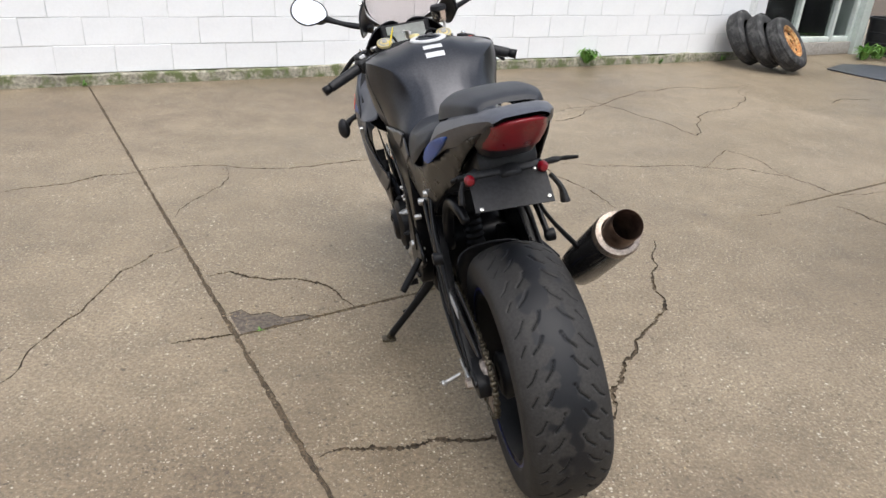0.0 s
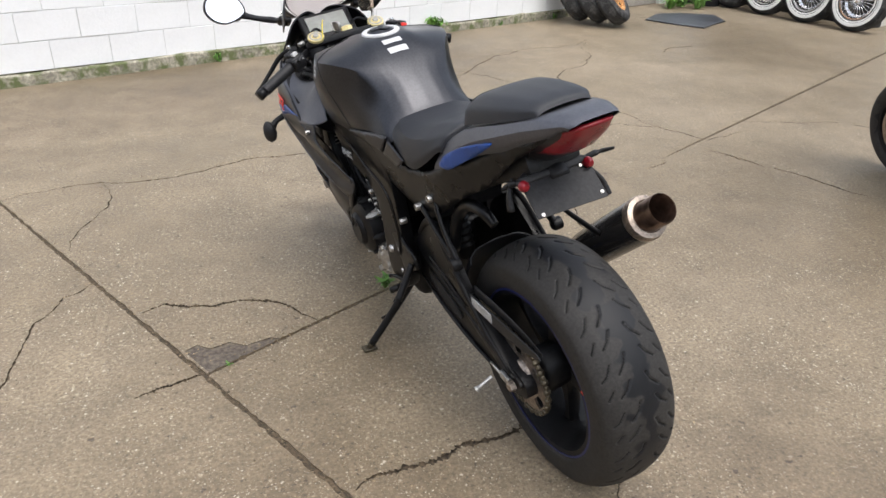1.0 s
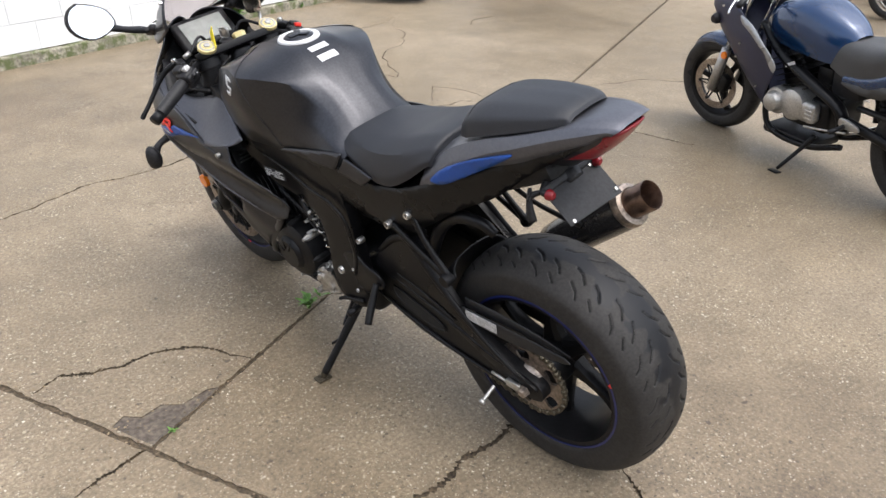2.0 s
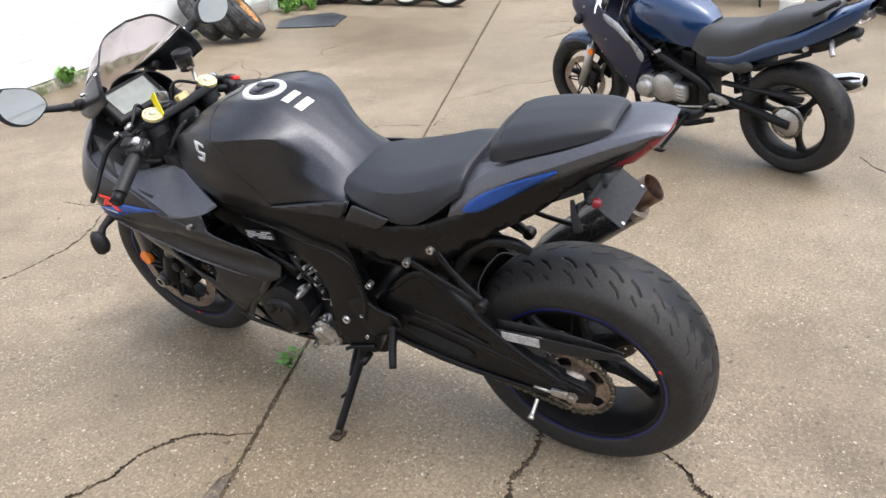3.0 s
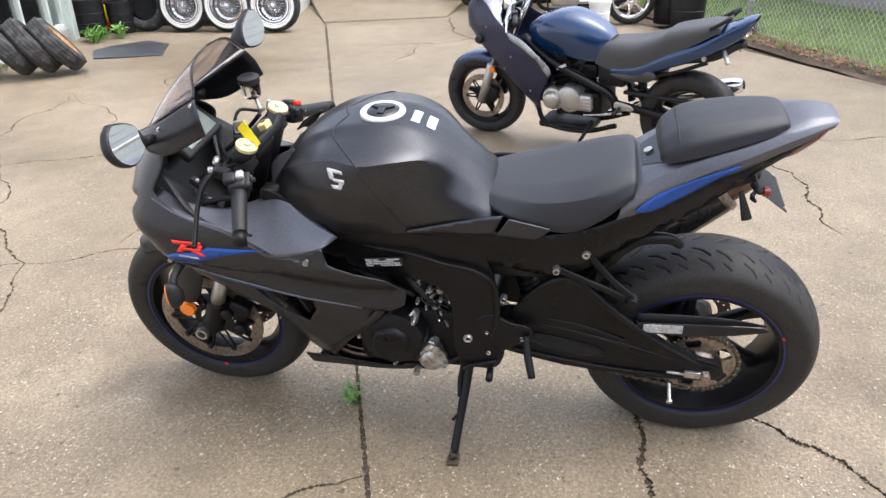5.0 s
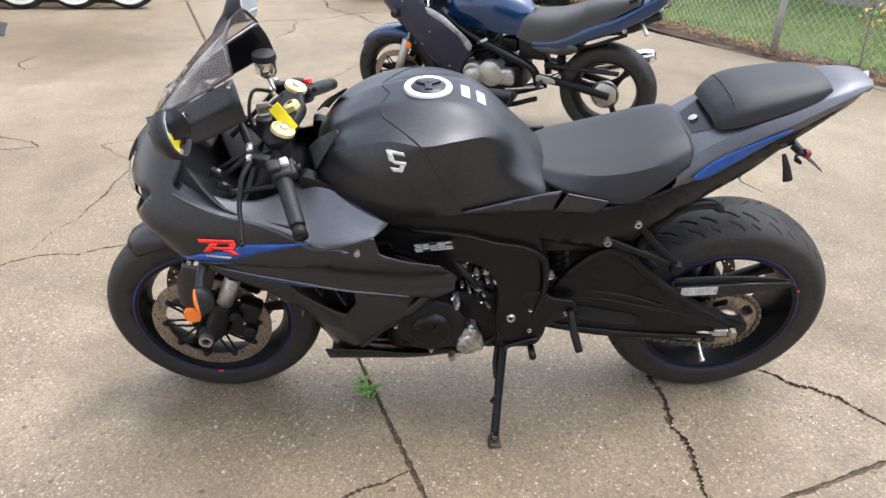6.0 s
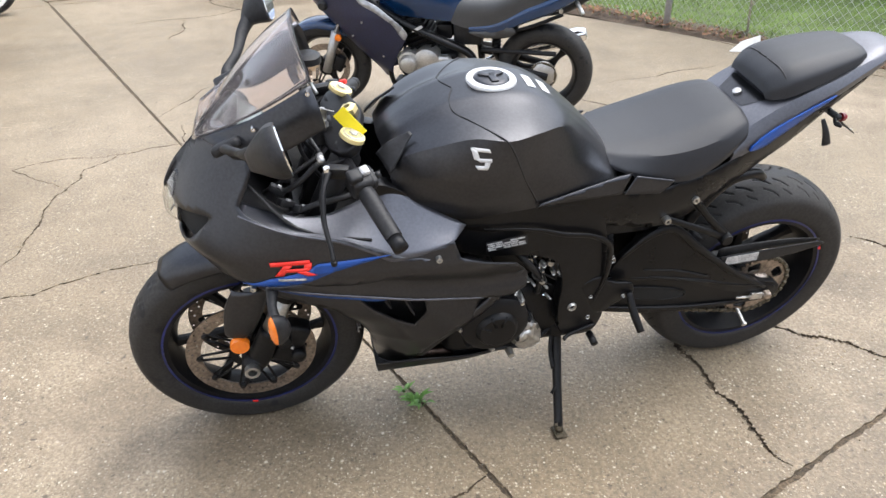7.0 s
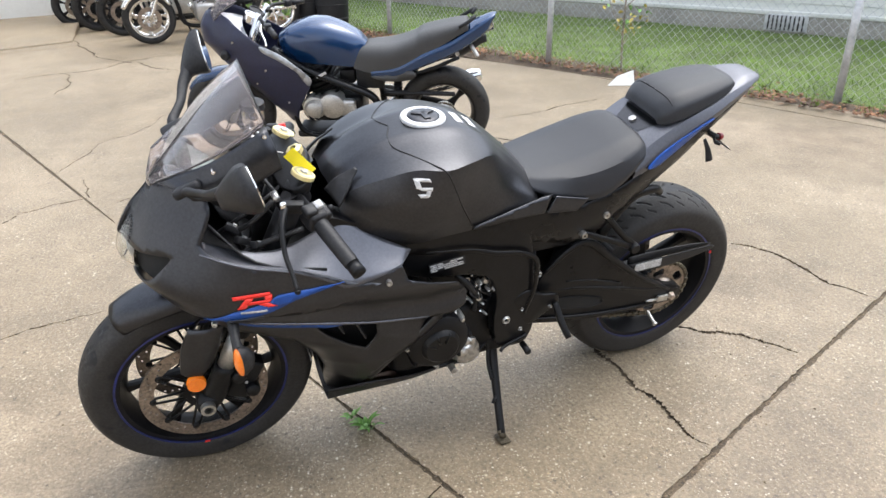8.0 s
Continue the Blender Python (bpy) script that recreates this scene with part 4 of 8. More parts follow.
def sprocket_mesh(r, teeth, t):
    outline = []
    for i in range(teeth):
        for f, rr in ((0.0, r), (0.3, r), (0.5, r - 0.008), (0.8, r - 0.008)):
            a = 2 * math.pi * (i + f) / teeth
            outline.append((rr * math.cos(a), rr * math.sin(a)))
    hs = [[(0.045 * math.cos(i * 0.262), 0.045 * math.sin(i * 0.262)) for i in range(24)]]
    for k in range(5):
        a = 2 * math.pi * k / 5
        c = (r * 0.70 * math.cos(a), r * 0.70 * math.sin(a))
        u, v = (math.cos(a), math.sin(a)), (-math.sin(a), math.cos(a))
        hs.append([(c[0] + u[0] * p * 0.014 + v[0] * q * 0.022, c[1] + u[1] * p * 0.014 + v[1] * q * 0.022)
                   for p, q in ((-1, -0.7), (0.2, -1), (1, -0.8), (1, 0.8), (0.2, 1), (-1, 0.7))])
    return plate(outline, t, Matrix.Translation((0, -t / 2, 0)), hs)


def shell(outline, f, res=0.018, offset=0.0, sign=1, smooth=True, steps=5, hole=()):
    """A body panel: an (x, z) outline laid on the side surface y = f(x, z)."""
    from mathutils.geometry import delaunay_2d_cdt
    if smooth:
        loop = [Vector(p) for p in outline]
        for _ in range(2):
            cut = []
            for i, b in enumerate(loop):
                c = loop[(i + 1) % len(loop)]
                cut += [b * 0.8 + c * 0.2, b * 0.2 + c * 0.8]
            loop = cut
        outline = loop
    ring, k = [], len(outline)
    for i in range(k):
        b, c = Vector(outline[i]), Vector(outline[(i + 1) % k])
        n = max(1, int((c - b).length / res))
        ring += [b.lerp(c, q / n) for q in range(n)]
    pts = list(ring)
    gap = []
    for i in range(len(hole)):
        b, c = Vector(hole[i]), Vector(hole[(i + 1) % len(hole)])
        n = max(1, int((c - b).length / res))
        gap += [b.lerp(c, q / n) for q in range(n)]
    pts += gap
    rim = ring + gap
    x0, x1 = min(p.x for p in ring), max(p.x for p in ring)
    z0, z1 = min(p.y for p in ring), max(p.y for p in ring)
    row = 0
    z = z0 + res * 0.5
    while z < z1:
        x = x0 + (res * 0.5 if row % 2 else 0.0)
        while x < x1:
            p = Vector((x, z))
            if inside(p, ring) and not (gap and inside(p, gap)) and min((p - q).length_squared for q in rim) > res * res * 0.25:
                pts.append(p)
            x += res
        z += res * 0.87
        row += 1
    co, _, tri, _, _, _ = delaunay_2d_cdt(pts, [], [list(range(len(ring)))], 1, 1e-6)
    bm = bmesh.new()
    vs = [bm.verts.new((p.x, sign * (f(p.x, p.y) + offset), p.y)) for p in co]
    for t in tri:
        if gap and inside(sum((co[i] for i in t), Vector((0, 0))) / len(t), gap):
            continue
        bm.faces.new([vs[i] for i in t])
    bmesh.ops.recalc_face_normals(bm, faces=bm.faces)
    # outward normals
    s = sum((fc.normal.y for fc in bm.faces), 0.0)
    if s * sign < 0:
        bmesh.ops.reverse_faces(bm, faces=bm.faces)
    return bm


def bolt_mesh(x, y, z, r=0.006, side=1):
    """A socket-headed bolt that points along y."""
    return lathe([(0.0, 0.002), (r * 0.5, 0.002), (r * 0.55, 0.006), (r, 0.006), (r, -0.006), (0.0, -0.006)], 12,
                 Matrix.Translation((x, y, z)) @ pose(0, 0, 0, 0 if side > 0 else 180, 0, 0))


def both(fn):
    """Runs fn for the left (1) and the right (-1) side."""
    for s in (1, -1):
        fn(s)


# ---- the black sport motorcycle ----
NOSE = [(0.16, 1.12), (0.30, 1.17), (0.45, 1.25), (0.58, 1.43), (0.66, 1.505), (0.70, 1.535), (0.725, 1.552), (0.775, 1.545), (0.85, 1.508), (0.906, 1.465), (0.946, 1.44), (1.0, 1.385), (1.08, 1.30)]
GIRTH = [(0.14, 0.075), (0.22, 0.13), (0.30, 0.17), (0.40, 0.205), (0.50, 0.222), (0.60, 0.232), (0.672, 0.244), (0.74, 0.228), (0.82, 0.200), (0.90, 0.168), (0.96, 0.15), (1.06, 0.15)]
TAPER = [(0.60, 0.78), (0.78, 0.90), (0.98, 0.985), (1.12, 1.0), (1.6, 1.0)]


def flank(x, z):
    """Half the width of the fairing at a place on its side."""
    d = max(0.0, curve_table(NOSE, z) - 0.012 - x)
    y = lerp_table(GIRTH, z) * curve_table(TAPER, x) * (1 - math.exp(-d / 0.058))
    return y


def tailside(x, z):
    """Half the width under the seat and the tail."""
    w = curve_table([(-0.20, 0.04), (-0.10, 0.078), (0.0, 0.102), (0.12, 0.122), (0.25, 0.138), (0.40, 0.146), (0.60, 0.156), (0.80, 0.166), (1.0, 0.172)], x)
    low = curve_table([(-0.20, 0.92), (0.0, 0.86), (0.16, 0.76), (0.36, 0.62), (0.6, 0.6)], x)
    k = low + 0.06 - z
    return w - 0.125 * (k + math.sqrt(k * k + 0.0009))


def sport_motorcycle():
    bike = group_empty("sport_motorcycle", pose(0.278, 1.455, 0.0, 0, 0, 102.5) @ pose(0, 0, 0, -11.2, 0, 0),
                       "graphite black sport motorcycle with blue stripes leaning on its side stand", "motorcycle")
    P = lambda name, bm, mat, label="", parent=bike: part(name, bm, mat, parent, label)

    # rear wheel
    rear = P("rear_wheel", rim_mesh(0.214, 0.088, 0.06, 0.085), BLACK_METAL, "black cast rear wheel")
    add_spokes(rear, BLACK_METAL, 0.214, 6, 0.06, 0.25, 0.05, 0.034)
    rear.location = (0, -0.018, 0.312)
    tm = tyre_mesh(0.314, 0.096, 0.217, 0.086)
    t = new("tyre", tm)
    t.parent, t["label"] = rear, "wide worn rear tyre"
    for s in (1, -1):
        P("rim_stripe", lathe([(0.2235, 0.0885 * s), (0.2150, 0.0895 * s), (0.2150, 0.0880 * s), (0.2235, 0.0870 * s)], 96, closed=True), BLUE_RIM, "dark blue rim stripe", rear)
    P("sprocket", merge(sprocket_mesh(0.102, 43, 0.006), lathe([(0.03, 0.02), (0.046, 0.012), (0.05, -0.01), (0.03, -0.02)], 24)), DISC, "worn steel sprocket", rear).location = (0, 0.114, 0.005)
    P("brake_disc", disc_mesh(0.11, 0.075, 0.005, 30), DISC, "", rear).location = (0, -0.095, 0)
    P("mark", box(0.010, 0.003, 0.014, pose(-0.202, 0.0895, 0.095, 0, -25, 0)), RED, "small red paint mark", rear)

    # front wheel
    front = P("front_wheel", rim_mesh(0.214, 0.052, 0.035, 0.05), BLACK_METAL, "black cast front wheel")
    add_spokes(front, BLACK_METAL, 0.214, 6, 0.035, -0.2, 0.036, 0.022)
    front.location = (1.419, -0.016, 0.2935)
    tm = tyre_mesh(0.299, 0.061, 0.217, 0.05, seg=480, rows=48)
    t = new("tyre", tm)
    t.parent = front
    for s in (1, -1):
        P("rim_stripe", lathe([(0.2235, 0.0525 * s), (0.2150, 0.0535 * s), (0.2150, 0.0520 * s), (0.2235, 0.0510 * s)], 96, closed=True), BLUE_RIM, "dark blue rim stripe", front)
        P("brake_disc", disc_mesh(0.162, 0.126, 0.005, 54), DISC, "brown-tinged drilled steel brake disc", front).location = (0, 0.072 * s, 0)
        add_carrier(front, 0.072 * s, 0.056, 0.130, 10, 0.006, 0.0036)
    P("mark", box(0.014, 0.003, 0.008, pose(0.02, 0.0535, -0.22)), RED, "small red paint mark", front)

    # front forks: 22.8 degrees of rake
    ax = Vector((1.42, 0, 0.30))
    top = Vector((1.159, 0, 0.918))
    dirn = (top - ax).normalized()

    def fork(s):
        def at(z, y=0.105):
            k = (z - ax.z) / dirn.z
            return (ax.x + dirn.x * k - 0.018, y * s - 0.016 * min(1.0, max(0.0, (0.92 - z) / 0.4)), z)
        leg = P("fork_leg", tube([at(0.50), at(0.90)], 0.028, 20), BLACK_METAL, "black upper fork tube")
        P("fork_slider", tube([at(0.385), at(0.50)], 0.0215, 18), ALLOY, "silver fork stanchion", leg)
        foot = tube([at(0.40), at(0.31), (1.42, 0.105 * s - 0.016, 0.275)], [0.026, 0.030, 0.024], 14)
        merge(foot, lathe([(0.0, 0.02), (0.026, 0.02), (0.026, -0.03), (0.0, -0.03)], 20, Matrix.Translation((1.42, 0.115 * s - 0.016, 0.295))))
        P("fork_foot", foot, BLACK_METAL, "", leg)
        P("axle_nut", lathe([(0.012, 0.008), (0.019, 0.008), (0.019, -0.008), (0.012, -0.008)], 20, Matrix.Translation((1.42, 0.142 * s - 0.016, 0.295)), closed=True), STEEL, "", leg)
        cap = lathe([(0.0, 0.010), (0.012, 0.010), (0.013, 0.0085), (0.0262, 0.008), (0.027, 0.006), (0.027, -0.001), (0.0, -0.001)], 28,
                    Matrix.Translation(at(0.924)) @ pose(0, 0, 0, 90, 0, 0) @ pose(0, 0, 0, 0, 0, 0))
        bmesh.ops.rotate(cap, cent=at(0.924), matrix=Matrix.Rotation(radians(-22.8), 3, "Y"), verts=cap.verts)
        P("fork_cap", cap, GOLD, "gold anodised fork cap", leg)
        hexa = lathe([(0.0, 0.0145), (0.0085, 0.0145), (0.0100, 0.0130), (0.0100, 0.009), (0.0, 0.009)], 6, Matrix.Translation(at(0.924)) @ pose(0, 0, 0, 90, 0, 0))
        merge(hexa, lathe([(0.0165, 0.0088), (0.0172, 0.0098), (0.0215, 0.0098), (0.0222, 0.0088)], 28, Matrix.Translation(at(0.924)) @ pose(0, 0, 0, 90, 0, 0)))
        bmesh.ops.rotate(hexa, cent=at(0.924), matrix=Matrix.Rotation(radians(-22.8), 3, "Y"), verts=hexa.verts)
        P("cap_adjuster", hexa, STEEL, "steel adjuster in the fork cap", leg)
        # caliper
        cal = box(0.062, 0.05, 0.125, pose(1.318, 0.088 * s - 0.014, 0.335, 0, -28, 0), bevel=0.012, seg=3)
        for k in (-0.032, 0.032):
            merge(cal, lathe([(0.0, 0.03), (0.016, 0.03), (0.019, 0.024), (0.019, -0.01), (0.0, -0.01)], 16,
                             pose(1.318 + k * 0.47, 0.10 * s - 0.014, 0.335 + k * 0.88) @ pose(0, 0, 0, 0 if s > 0 else 180, 0, 0)))
        merge(cal, box(0.07, 0.02, 0.03, pose(1.355, 0.10 * s - 0.014, 0.36, 0, -28, 0), bevel=0.005))
        c = P("brake_caliper", cal, BLACK_METAL, "black brake caliper with pale lettering")
        for k in range(5):
            P("print", box(0.006, 0.002, 0.008, pose(1.302 + 0.0072 * k, 0.1155 * s - 0.014, 0.305 + 0.0135 * k, 0, -28, 0)), GREY_INK, "", c)
        P("reflector", lathe([(0.0, 0.006), (0.022, 0.006), (0.0235, 0.002), (0.0235, -0.008), (0.0, -0.008)], 28,
                             pose(1.436, 0.143 * s - 0.014, 0.394) @ pose(0, 0, 0, 0 if s > 0 else 180, 0, 0)), AMBER, "round amber side reflector", leg)
        guard = skin([[(1.40, 0.098 * s, 0.56), (1.43, 0.128 * s, 0.56), (1.385, 0.142 * s, 0.56), (1.345, 0.128 * s, 0.56)],
                      [(1.435, 0.098 * s, 0.50), (1.455, 0.130 * s, 0.50), (1.40, 0.146 * s, 0.50), (1.365, 0.130 * s, 0.50)],
                      [(1.45, 0.098 * s, 0.43), (1.465, 0.128 * s, 0.43), (1.425, 0.140 * s, 0.42), (1.395, 0.128 * s, 0.43)],
                      [(1.455, 0.098 * s, 0.415), (1.463, 0.12 * s, 0.415), (1.435, 0.136 * s, 0.41), (1.415, 0.122 * s, 0.418)]], 4, 4)
        bmesh.ops.translate(guard, vec=(0, -0.014, 0), verts=guard.verts)
        solid(P("fork_guard", guard, SATIN, "", leg), 0.003, 0)
    both(fork)

    # front mudguard
    rows = []
    for k in range(9):
        a = radians(55 + 79 * k / 8)
        w = 0.026 + 0.036 * math.sin(math.pi * min(1.0, 0.22 + k / 9))
        r = 0.316
        rows.append([(1.42 + (r - d) * math.cos(a), y, 0.30 + (r - d) * math.sin(a)) for y, d in
                     ((0.0, 0.0), (w * 0.55, 0.002), (w * 0.9, 0.012), (w * 1.08, 0.030), (w * 1.12, 0.046))])
    guard = skin(rows, 3, 3, mirror=True)
    bmesh.ops.translate(guard, vec=(0, -0.014, -0.004), verts=guard.verts)
    m = P("front_mudguard", guard, SATIN, "satin graphite front mudguard")
    solid(m, 0.003)

    # frame, engine and radiator
    def beam(s):
        out = [(1.12, 0.84), (1.08, 0.72), (0.98, 0.665), (0.86, 0.615), (0.74, 0.60), (0.665, 0.575), (0.64, 0.50), (0.645, 0.40), (0.625, 0.31), (0.53, 0.30), (0.505, 0.36), (0.52, 0.46), (0.535, 0.60),
               (0.565, 0.705), (0.66, 0.735), (0.85, 0.742), (0.98, 0.765), (1.05, 0.82)]
        o = P("frame_beam", shell(out, lambda x, z: 0.145 + 0.02 * math.sin((x - 0.5) * 5) + 0.05 * max(0, 0.7 - z) * (1 if x < 0.7 else 0.3), 0.025, 0.0, s), FRAME_BLACK, "black aluminium frame beam")
        solid(o, 0.035)
        rounded(o, 0.007, 3)
        P("frame_rib", tube([(0.86, 0.173 * s, 0.700), (0.74, 0.176 * s, 0.684), (0.663, 0.175 * s, 0.658), (0.59, 0.171 * s, 0.640), (0.540, 0.170 * s, 0.607), (0.528, 0.168 * s, 0.55), (0.528, 0.166 * s, 0.49), (0.546, 0.168 * s, 0.42)],
                            [0.002, 0.005, 0.007, 0.007, 0.008, 0.008, 0.007, 0.004], 8, flat=0.6), FRAME_BLACK, "", o)
        return o
    both(beam)
    label = P("label", box(0.098, 0.002, 0.026, pose(0.806, 0.1805, 0.658, 4, 6.5, 0)), BLACK, "warning label with pale print on the frame")
    for k in range(4):
        for q in range(5):
            if (k * 5 + q) % 7 != 3:
                P("print", box(0.0165, 0.001, 0.0034, pose(0.806, 0.1822, 0.658, 4, 6.5, 0) @ pose(-0.036 + 0.018 * q + 0.002 * (k % 2), 0, -0.0085 + 0.0056 * k)), GREY_INK, "", label)
    block = box(0.40, 0.26, 0.22, pose(0.73, 0, 0.35, 0, 0, 0), bevel=0.035, seg=3)
    merge(block, box(0.20, 0.27, 0.30, pose(0.90, 0, 0.50, 0, 28, 0), bevel=0.02))
    merge(block, box(0.20, 0.22, 0.08, pose(0.80, 0, 0.235, 0, 0, 0), bevel=0.03))
    merge(block, box(0.24, 0.22, 0.16, pose(0.72, 0, 0.555), bevel=0.03))
    for k in range(5):
        merge(block, box(0.006, 0.275, 0.20, pose(0.84 + 0.03 * k, 0, 0.52 - 0.012 * k, 0, 28, 0), bevel=0.001, seg=1))
    engine = P("engine", block, BLACK_METAL, "black engine block")
    cover = lathe([(0.0, 0.048), (0.045, 0.048), (0.052, 0.042), (0.055, 0.034), (0.076, 0.030), (0.088, 0.020), (0.092, -0.05), (0.0, -0.05)], 40, Matrix.Translation((0.812, 0.160, 0.395)))
    for k in range(8):
        a = k * 0.785
        P("cover_bolt", lathe([(0.0, 0.026), (0.005, 0.026), (0.006, 0.02), (0.010, 0.014), (0.010, -0.03), (0.0, -0.03)], 8, Matrix.Translation((0.812 + 0.091 * math.cos(a), 0.160, 0.395 + 0.091 * math.sin(a)))), BLACK_METAL if k % 3 else STEEL, "", engine)
    for k in (0.4, 1.2, 2.0):
        tube([(0.812 + 0.02 * math.cos(k), 0.209, 0.395 + 0.02 * math.sin(k)), (0.812 + 0.05 * math.cos(k), 0.204, 0.395 + 0.05 * math.sin(k))], 0.004, 6, bm=cover)
    P("generator_cover", cover, BLACK_METAL, "round black generator cover", engine)
    right = lathe([(0.0, 0.045), (0.07, 0.043), (0.082, 0.03), (0.085, -0.04), (0.0, -0.04)], 36, Matrix.Translation((0.70, -0.15, 0.39)) @ pose(0, 0, 0, 180, 0, 0))
    P("clutch_cover", right, BLACK_METAL, "", engine)
    foil = box(0.075, 0.06, 0.10, pose(0.715, 0.145, 0.315, 0, 20, 8), bevel=0.022, seg=3)
    bmesh.ops.subdivide_edges(foil, edges=foil.edges[:], cuts=5, use_grid_fill=True)
    for v in foil.verts:
        v.co += noise.noise_vector(v.co * 48) * 0.009 + noise.noise_vector(v.co * 150) * 0.0045
    P("sprocket_cover", foil, STEEL, "crumpled bare silver cover on the engine", engine)
    P("drain_plug", lathe([(0.0, 0.012), (0.009, 0.012), (0.011, -0.012), (0.0, -0.012)], 10, pose(0.755, 0.165, 0.262)), STEEL, "", engine)
    for x, y, z, r in ((0.605, 0.166, 0.410, 0.0125), (0.555, 0.157, 0.432, 0.006), (0.552, 0.160, 0.360, 0.007), (0.512, 0.150, 0.540, 0.009), (0.508, 0.154, 0.436, 0.005),
                       (0.70, 0.163, 0.565, 0.006), (0.735, 0.160, 0.520, 0.005), (0.672, 0.162, 0.535, 0.005), (0.463, 0.160, 0.42, 0.006)):
        b = lathe([(r * 0.5, 0.002), (r * 0.5, 0.008), (r * 0.8, 0.010), (r, 0.006), (r, -0.01)], 14, Matrix.Translation((x, y, z)))
        P("bolt", b, STEEL, "bare steel bolt head")
    # throttle bodies, hoses and couplings behind the frame beam
    for k, (x, z) in enumerate(((0.735, 0.570), (0.710, 0.535), (0.69, 0.50), (0.675, 0.555))):
        P("hose_clip", lathe([(0.008, 0.006), (0.0105, 0.006), (0.0105, -0.006), (0.008, -0.006)], 12, pose(x, 0.150, z, 25 * k, 0, 30 * k), closed=True), STEEL, "", engine)
    for pts, r in (([(0.78, 0.12, 0.60), (0.74, 0.155, 0.57), (0.70, 0.150, 0.51), (0.69, 0.13, 0.44)], 0.009), ([(0.70, 0.11, 0.62), (0.67, 0.15, 0.58), (0.655, 0.145, 0.50)], 0.007),
                   ([(0.90, 0.14, 0.60), (0.82, 0.158, 0.575), (0.745, 0.15, 0.53)], 0.006), ([(0.62, 0.12, 0.30), (0.70, 0.15, 0.275), (0.80, 0.14, 0.26)], 0.006)):
        P("hose", tube(pts, r, 8), BLACK, "")
    # small bright screws added at random to make glints among the dark parts
    rng = random.Random(8)
    for k in range(16):
        x, z = rng.uniform(0.63, 0.765), rng.uniform(0.43, 0.60)
        P("screw", lathe([(0.0, 0.004), (0.0025, 0.004), (0.0038, 0.001), (0.0038, -0.02)], 8, pose(x, rng.uniform(0.148, 0.165), z, rng.uniform(-40, 40), 0, rng.uniform(-30, 30))), STEEL if k % 4 else CHROME, "", engine)
    for k in range(5):
        x, z = rng.uniform(0.65, 0.74), rng.uniform(0.50, 0.60)
        P("wire", tube([(x, 0.13, z + 0.03), (x - 0.02 + 0.01 * k, 0.163, z), (x - 0.04, 0.15, z - 0.05)], 0.0025, 6), BLACK, "", engine)
    rad = box(0.03, 0.30, 0.26, pose(1.085, 0, 0.50, 0, 18, 0), bevel=0.008)
    radiator = P("radiator", rad, BLACK_METAL, "black radiator behind the front wheel")
    for k in range(16):
        P("fin", box(0.004, 0.27, 0.004, pose(1.102 + (0.015 - 0.0045 * (k - 7.5) * 1.0), 0, 0.50 + 0.0145 * (k - 7.5), 0, 18, 0)), ALLOY, "", radiator)
    for s in (1, -1):
        P("exhaust_header", tube([(1.02, 0.07 * s, 0.46), (1.06, 0.075 * s, 0.34), (1.0, 0.07 * s, 0.22), (0.85, 0.05 * s, 0.185)], 0.02, 12), BURNT, "")

    # tank
    tank_rows = [
        [(1.075, 0, 0.868), (1.072, 0.05, 0.868), (1.07, 0.080, 0.862), (1.067, 0.118, 0.852), (1.062, 0.135, 0.825), (1.058, 0.138, 0.80), (1.05, 0.13, 0.775)],
        [(1.04, 0, 0.905), (1.035, 0.050, 0.905), (1.03, 0.080, 0.900), (1.028, 0.142, 0.893), (1.02, 0.164, 0.84), (1.015, 0.162, 0.79), (1.01, 0.150, 0.762)],
        [(0.985, 0, 0.938), (0.98, 0.055, 0.938), (0.975, 0.083, 0.930), (0.968, 0.166, 0.922), (0.965, 0.188, 0.86), (0.96, 0.182, 0.79), (0.95, 0.170, 0.744)],
        [(0.915, 0, 0.962), (0.917, 0.055, 0.961), (0.918, 0.086, 0.951), (0.900, 0.180, 0.940), (0.900, 0.203, 0.865), (0.895, 0.196, 0.79), (0.89, 0.182, 0.740)],
        [(0.83, 0, 0.976), (0.83, 0.060, 0.975), (0.83, 0.096, 0.965), (0.828, 0.198, 0.938), (0.828, 0.207, 0.865), (0.825, 0.192, 0.79), (0.82, 0.174, 0.740)],
        [(0.75, 0, 0.973), (0.75, 0.062, 0.971), (0.75, 0.098, 0.960), (0.758, 0.176, 0.938), (0.764, 0.184, 0.86), (0.758, 0.178, 0.79), (0.75, 0.170, 0.742)],
        [(0.68, 0, 0.943), (0.68, 0.058, 0.941), (0.68, 0.090, 0.935), (0.685, 0.132, 0.922), (0.698, 0.158, 0.85), (0.692, 0.166, 0.79), (0.685, 0.165, 0.745)],
        [(0.615, 0, 0.894), (0.615, 0.045, 0.891), (0.617, 0.072, 0.883), (0.622, 0.100, 0.867), (0.626, 0.136, 0.820), (0.625, 0.152, 0.778), (0.618, 0.157, 0.747)],
        [(0.555, 0, 0.837), (0.555, 0.045, 0.833), (0.557, 0.072, 0.826), (0.557, 0.100, 0.810), (0.557, 0.130, 0.790), (0.557, 0.146, 0.767), (0.557, 0.150, 0.750)],
        [(0.530, 0, 0.803), (0.530, 0.04, 0.801), (0.530, 0.065, 0.798), (0.530, 0.09, 0.795), (0.532, 0.11, 0.780), (0.534, 0.130, 0.765), (0.535, 0.14, 0.752)]]
    tank = P("fuel_tank", skin(tank_rows, 6, 5, mirror=True, crisp=0.7), SATIN, "satin graphite fuel tank")
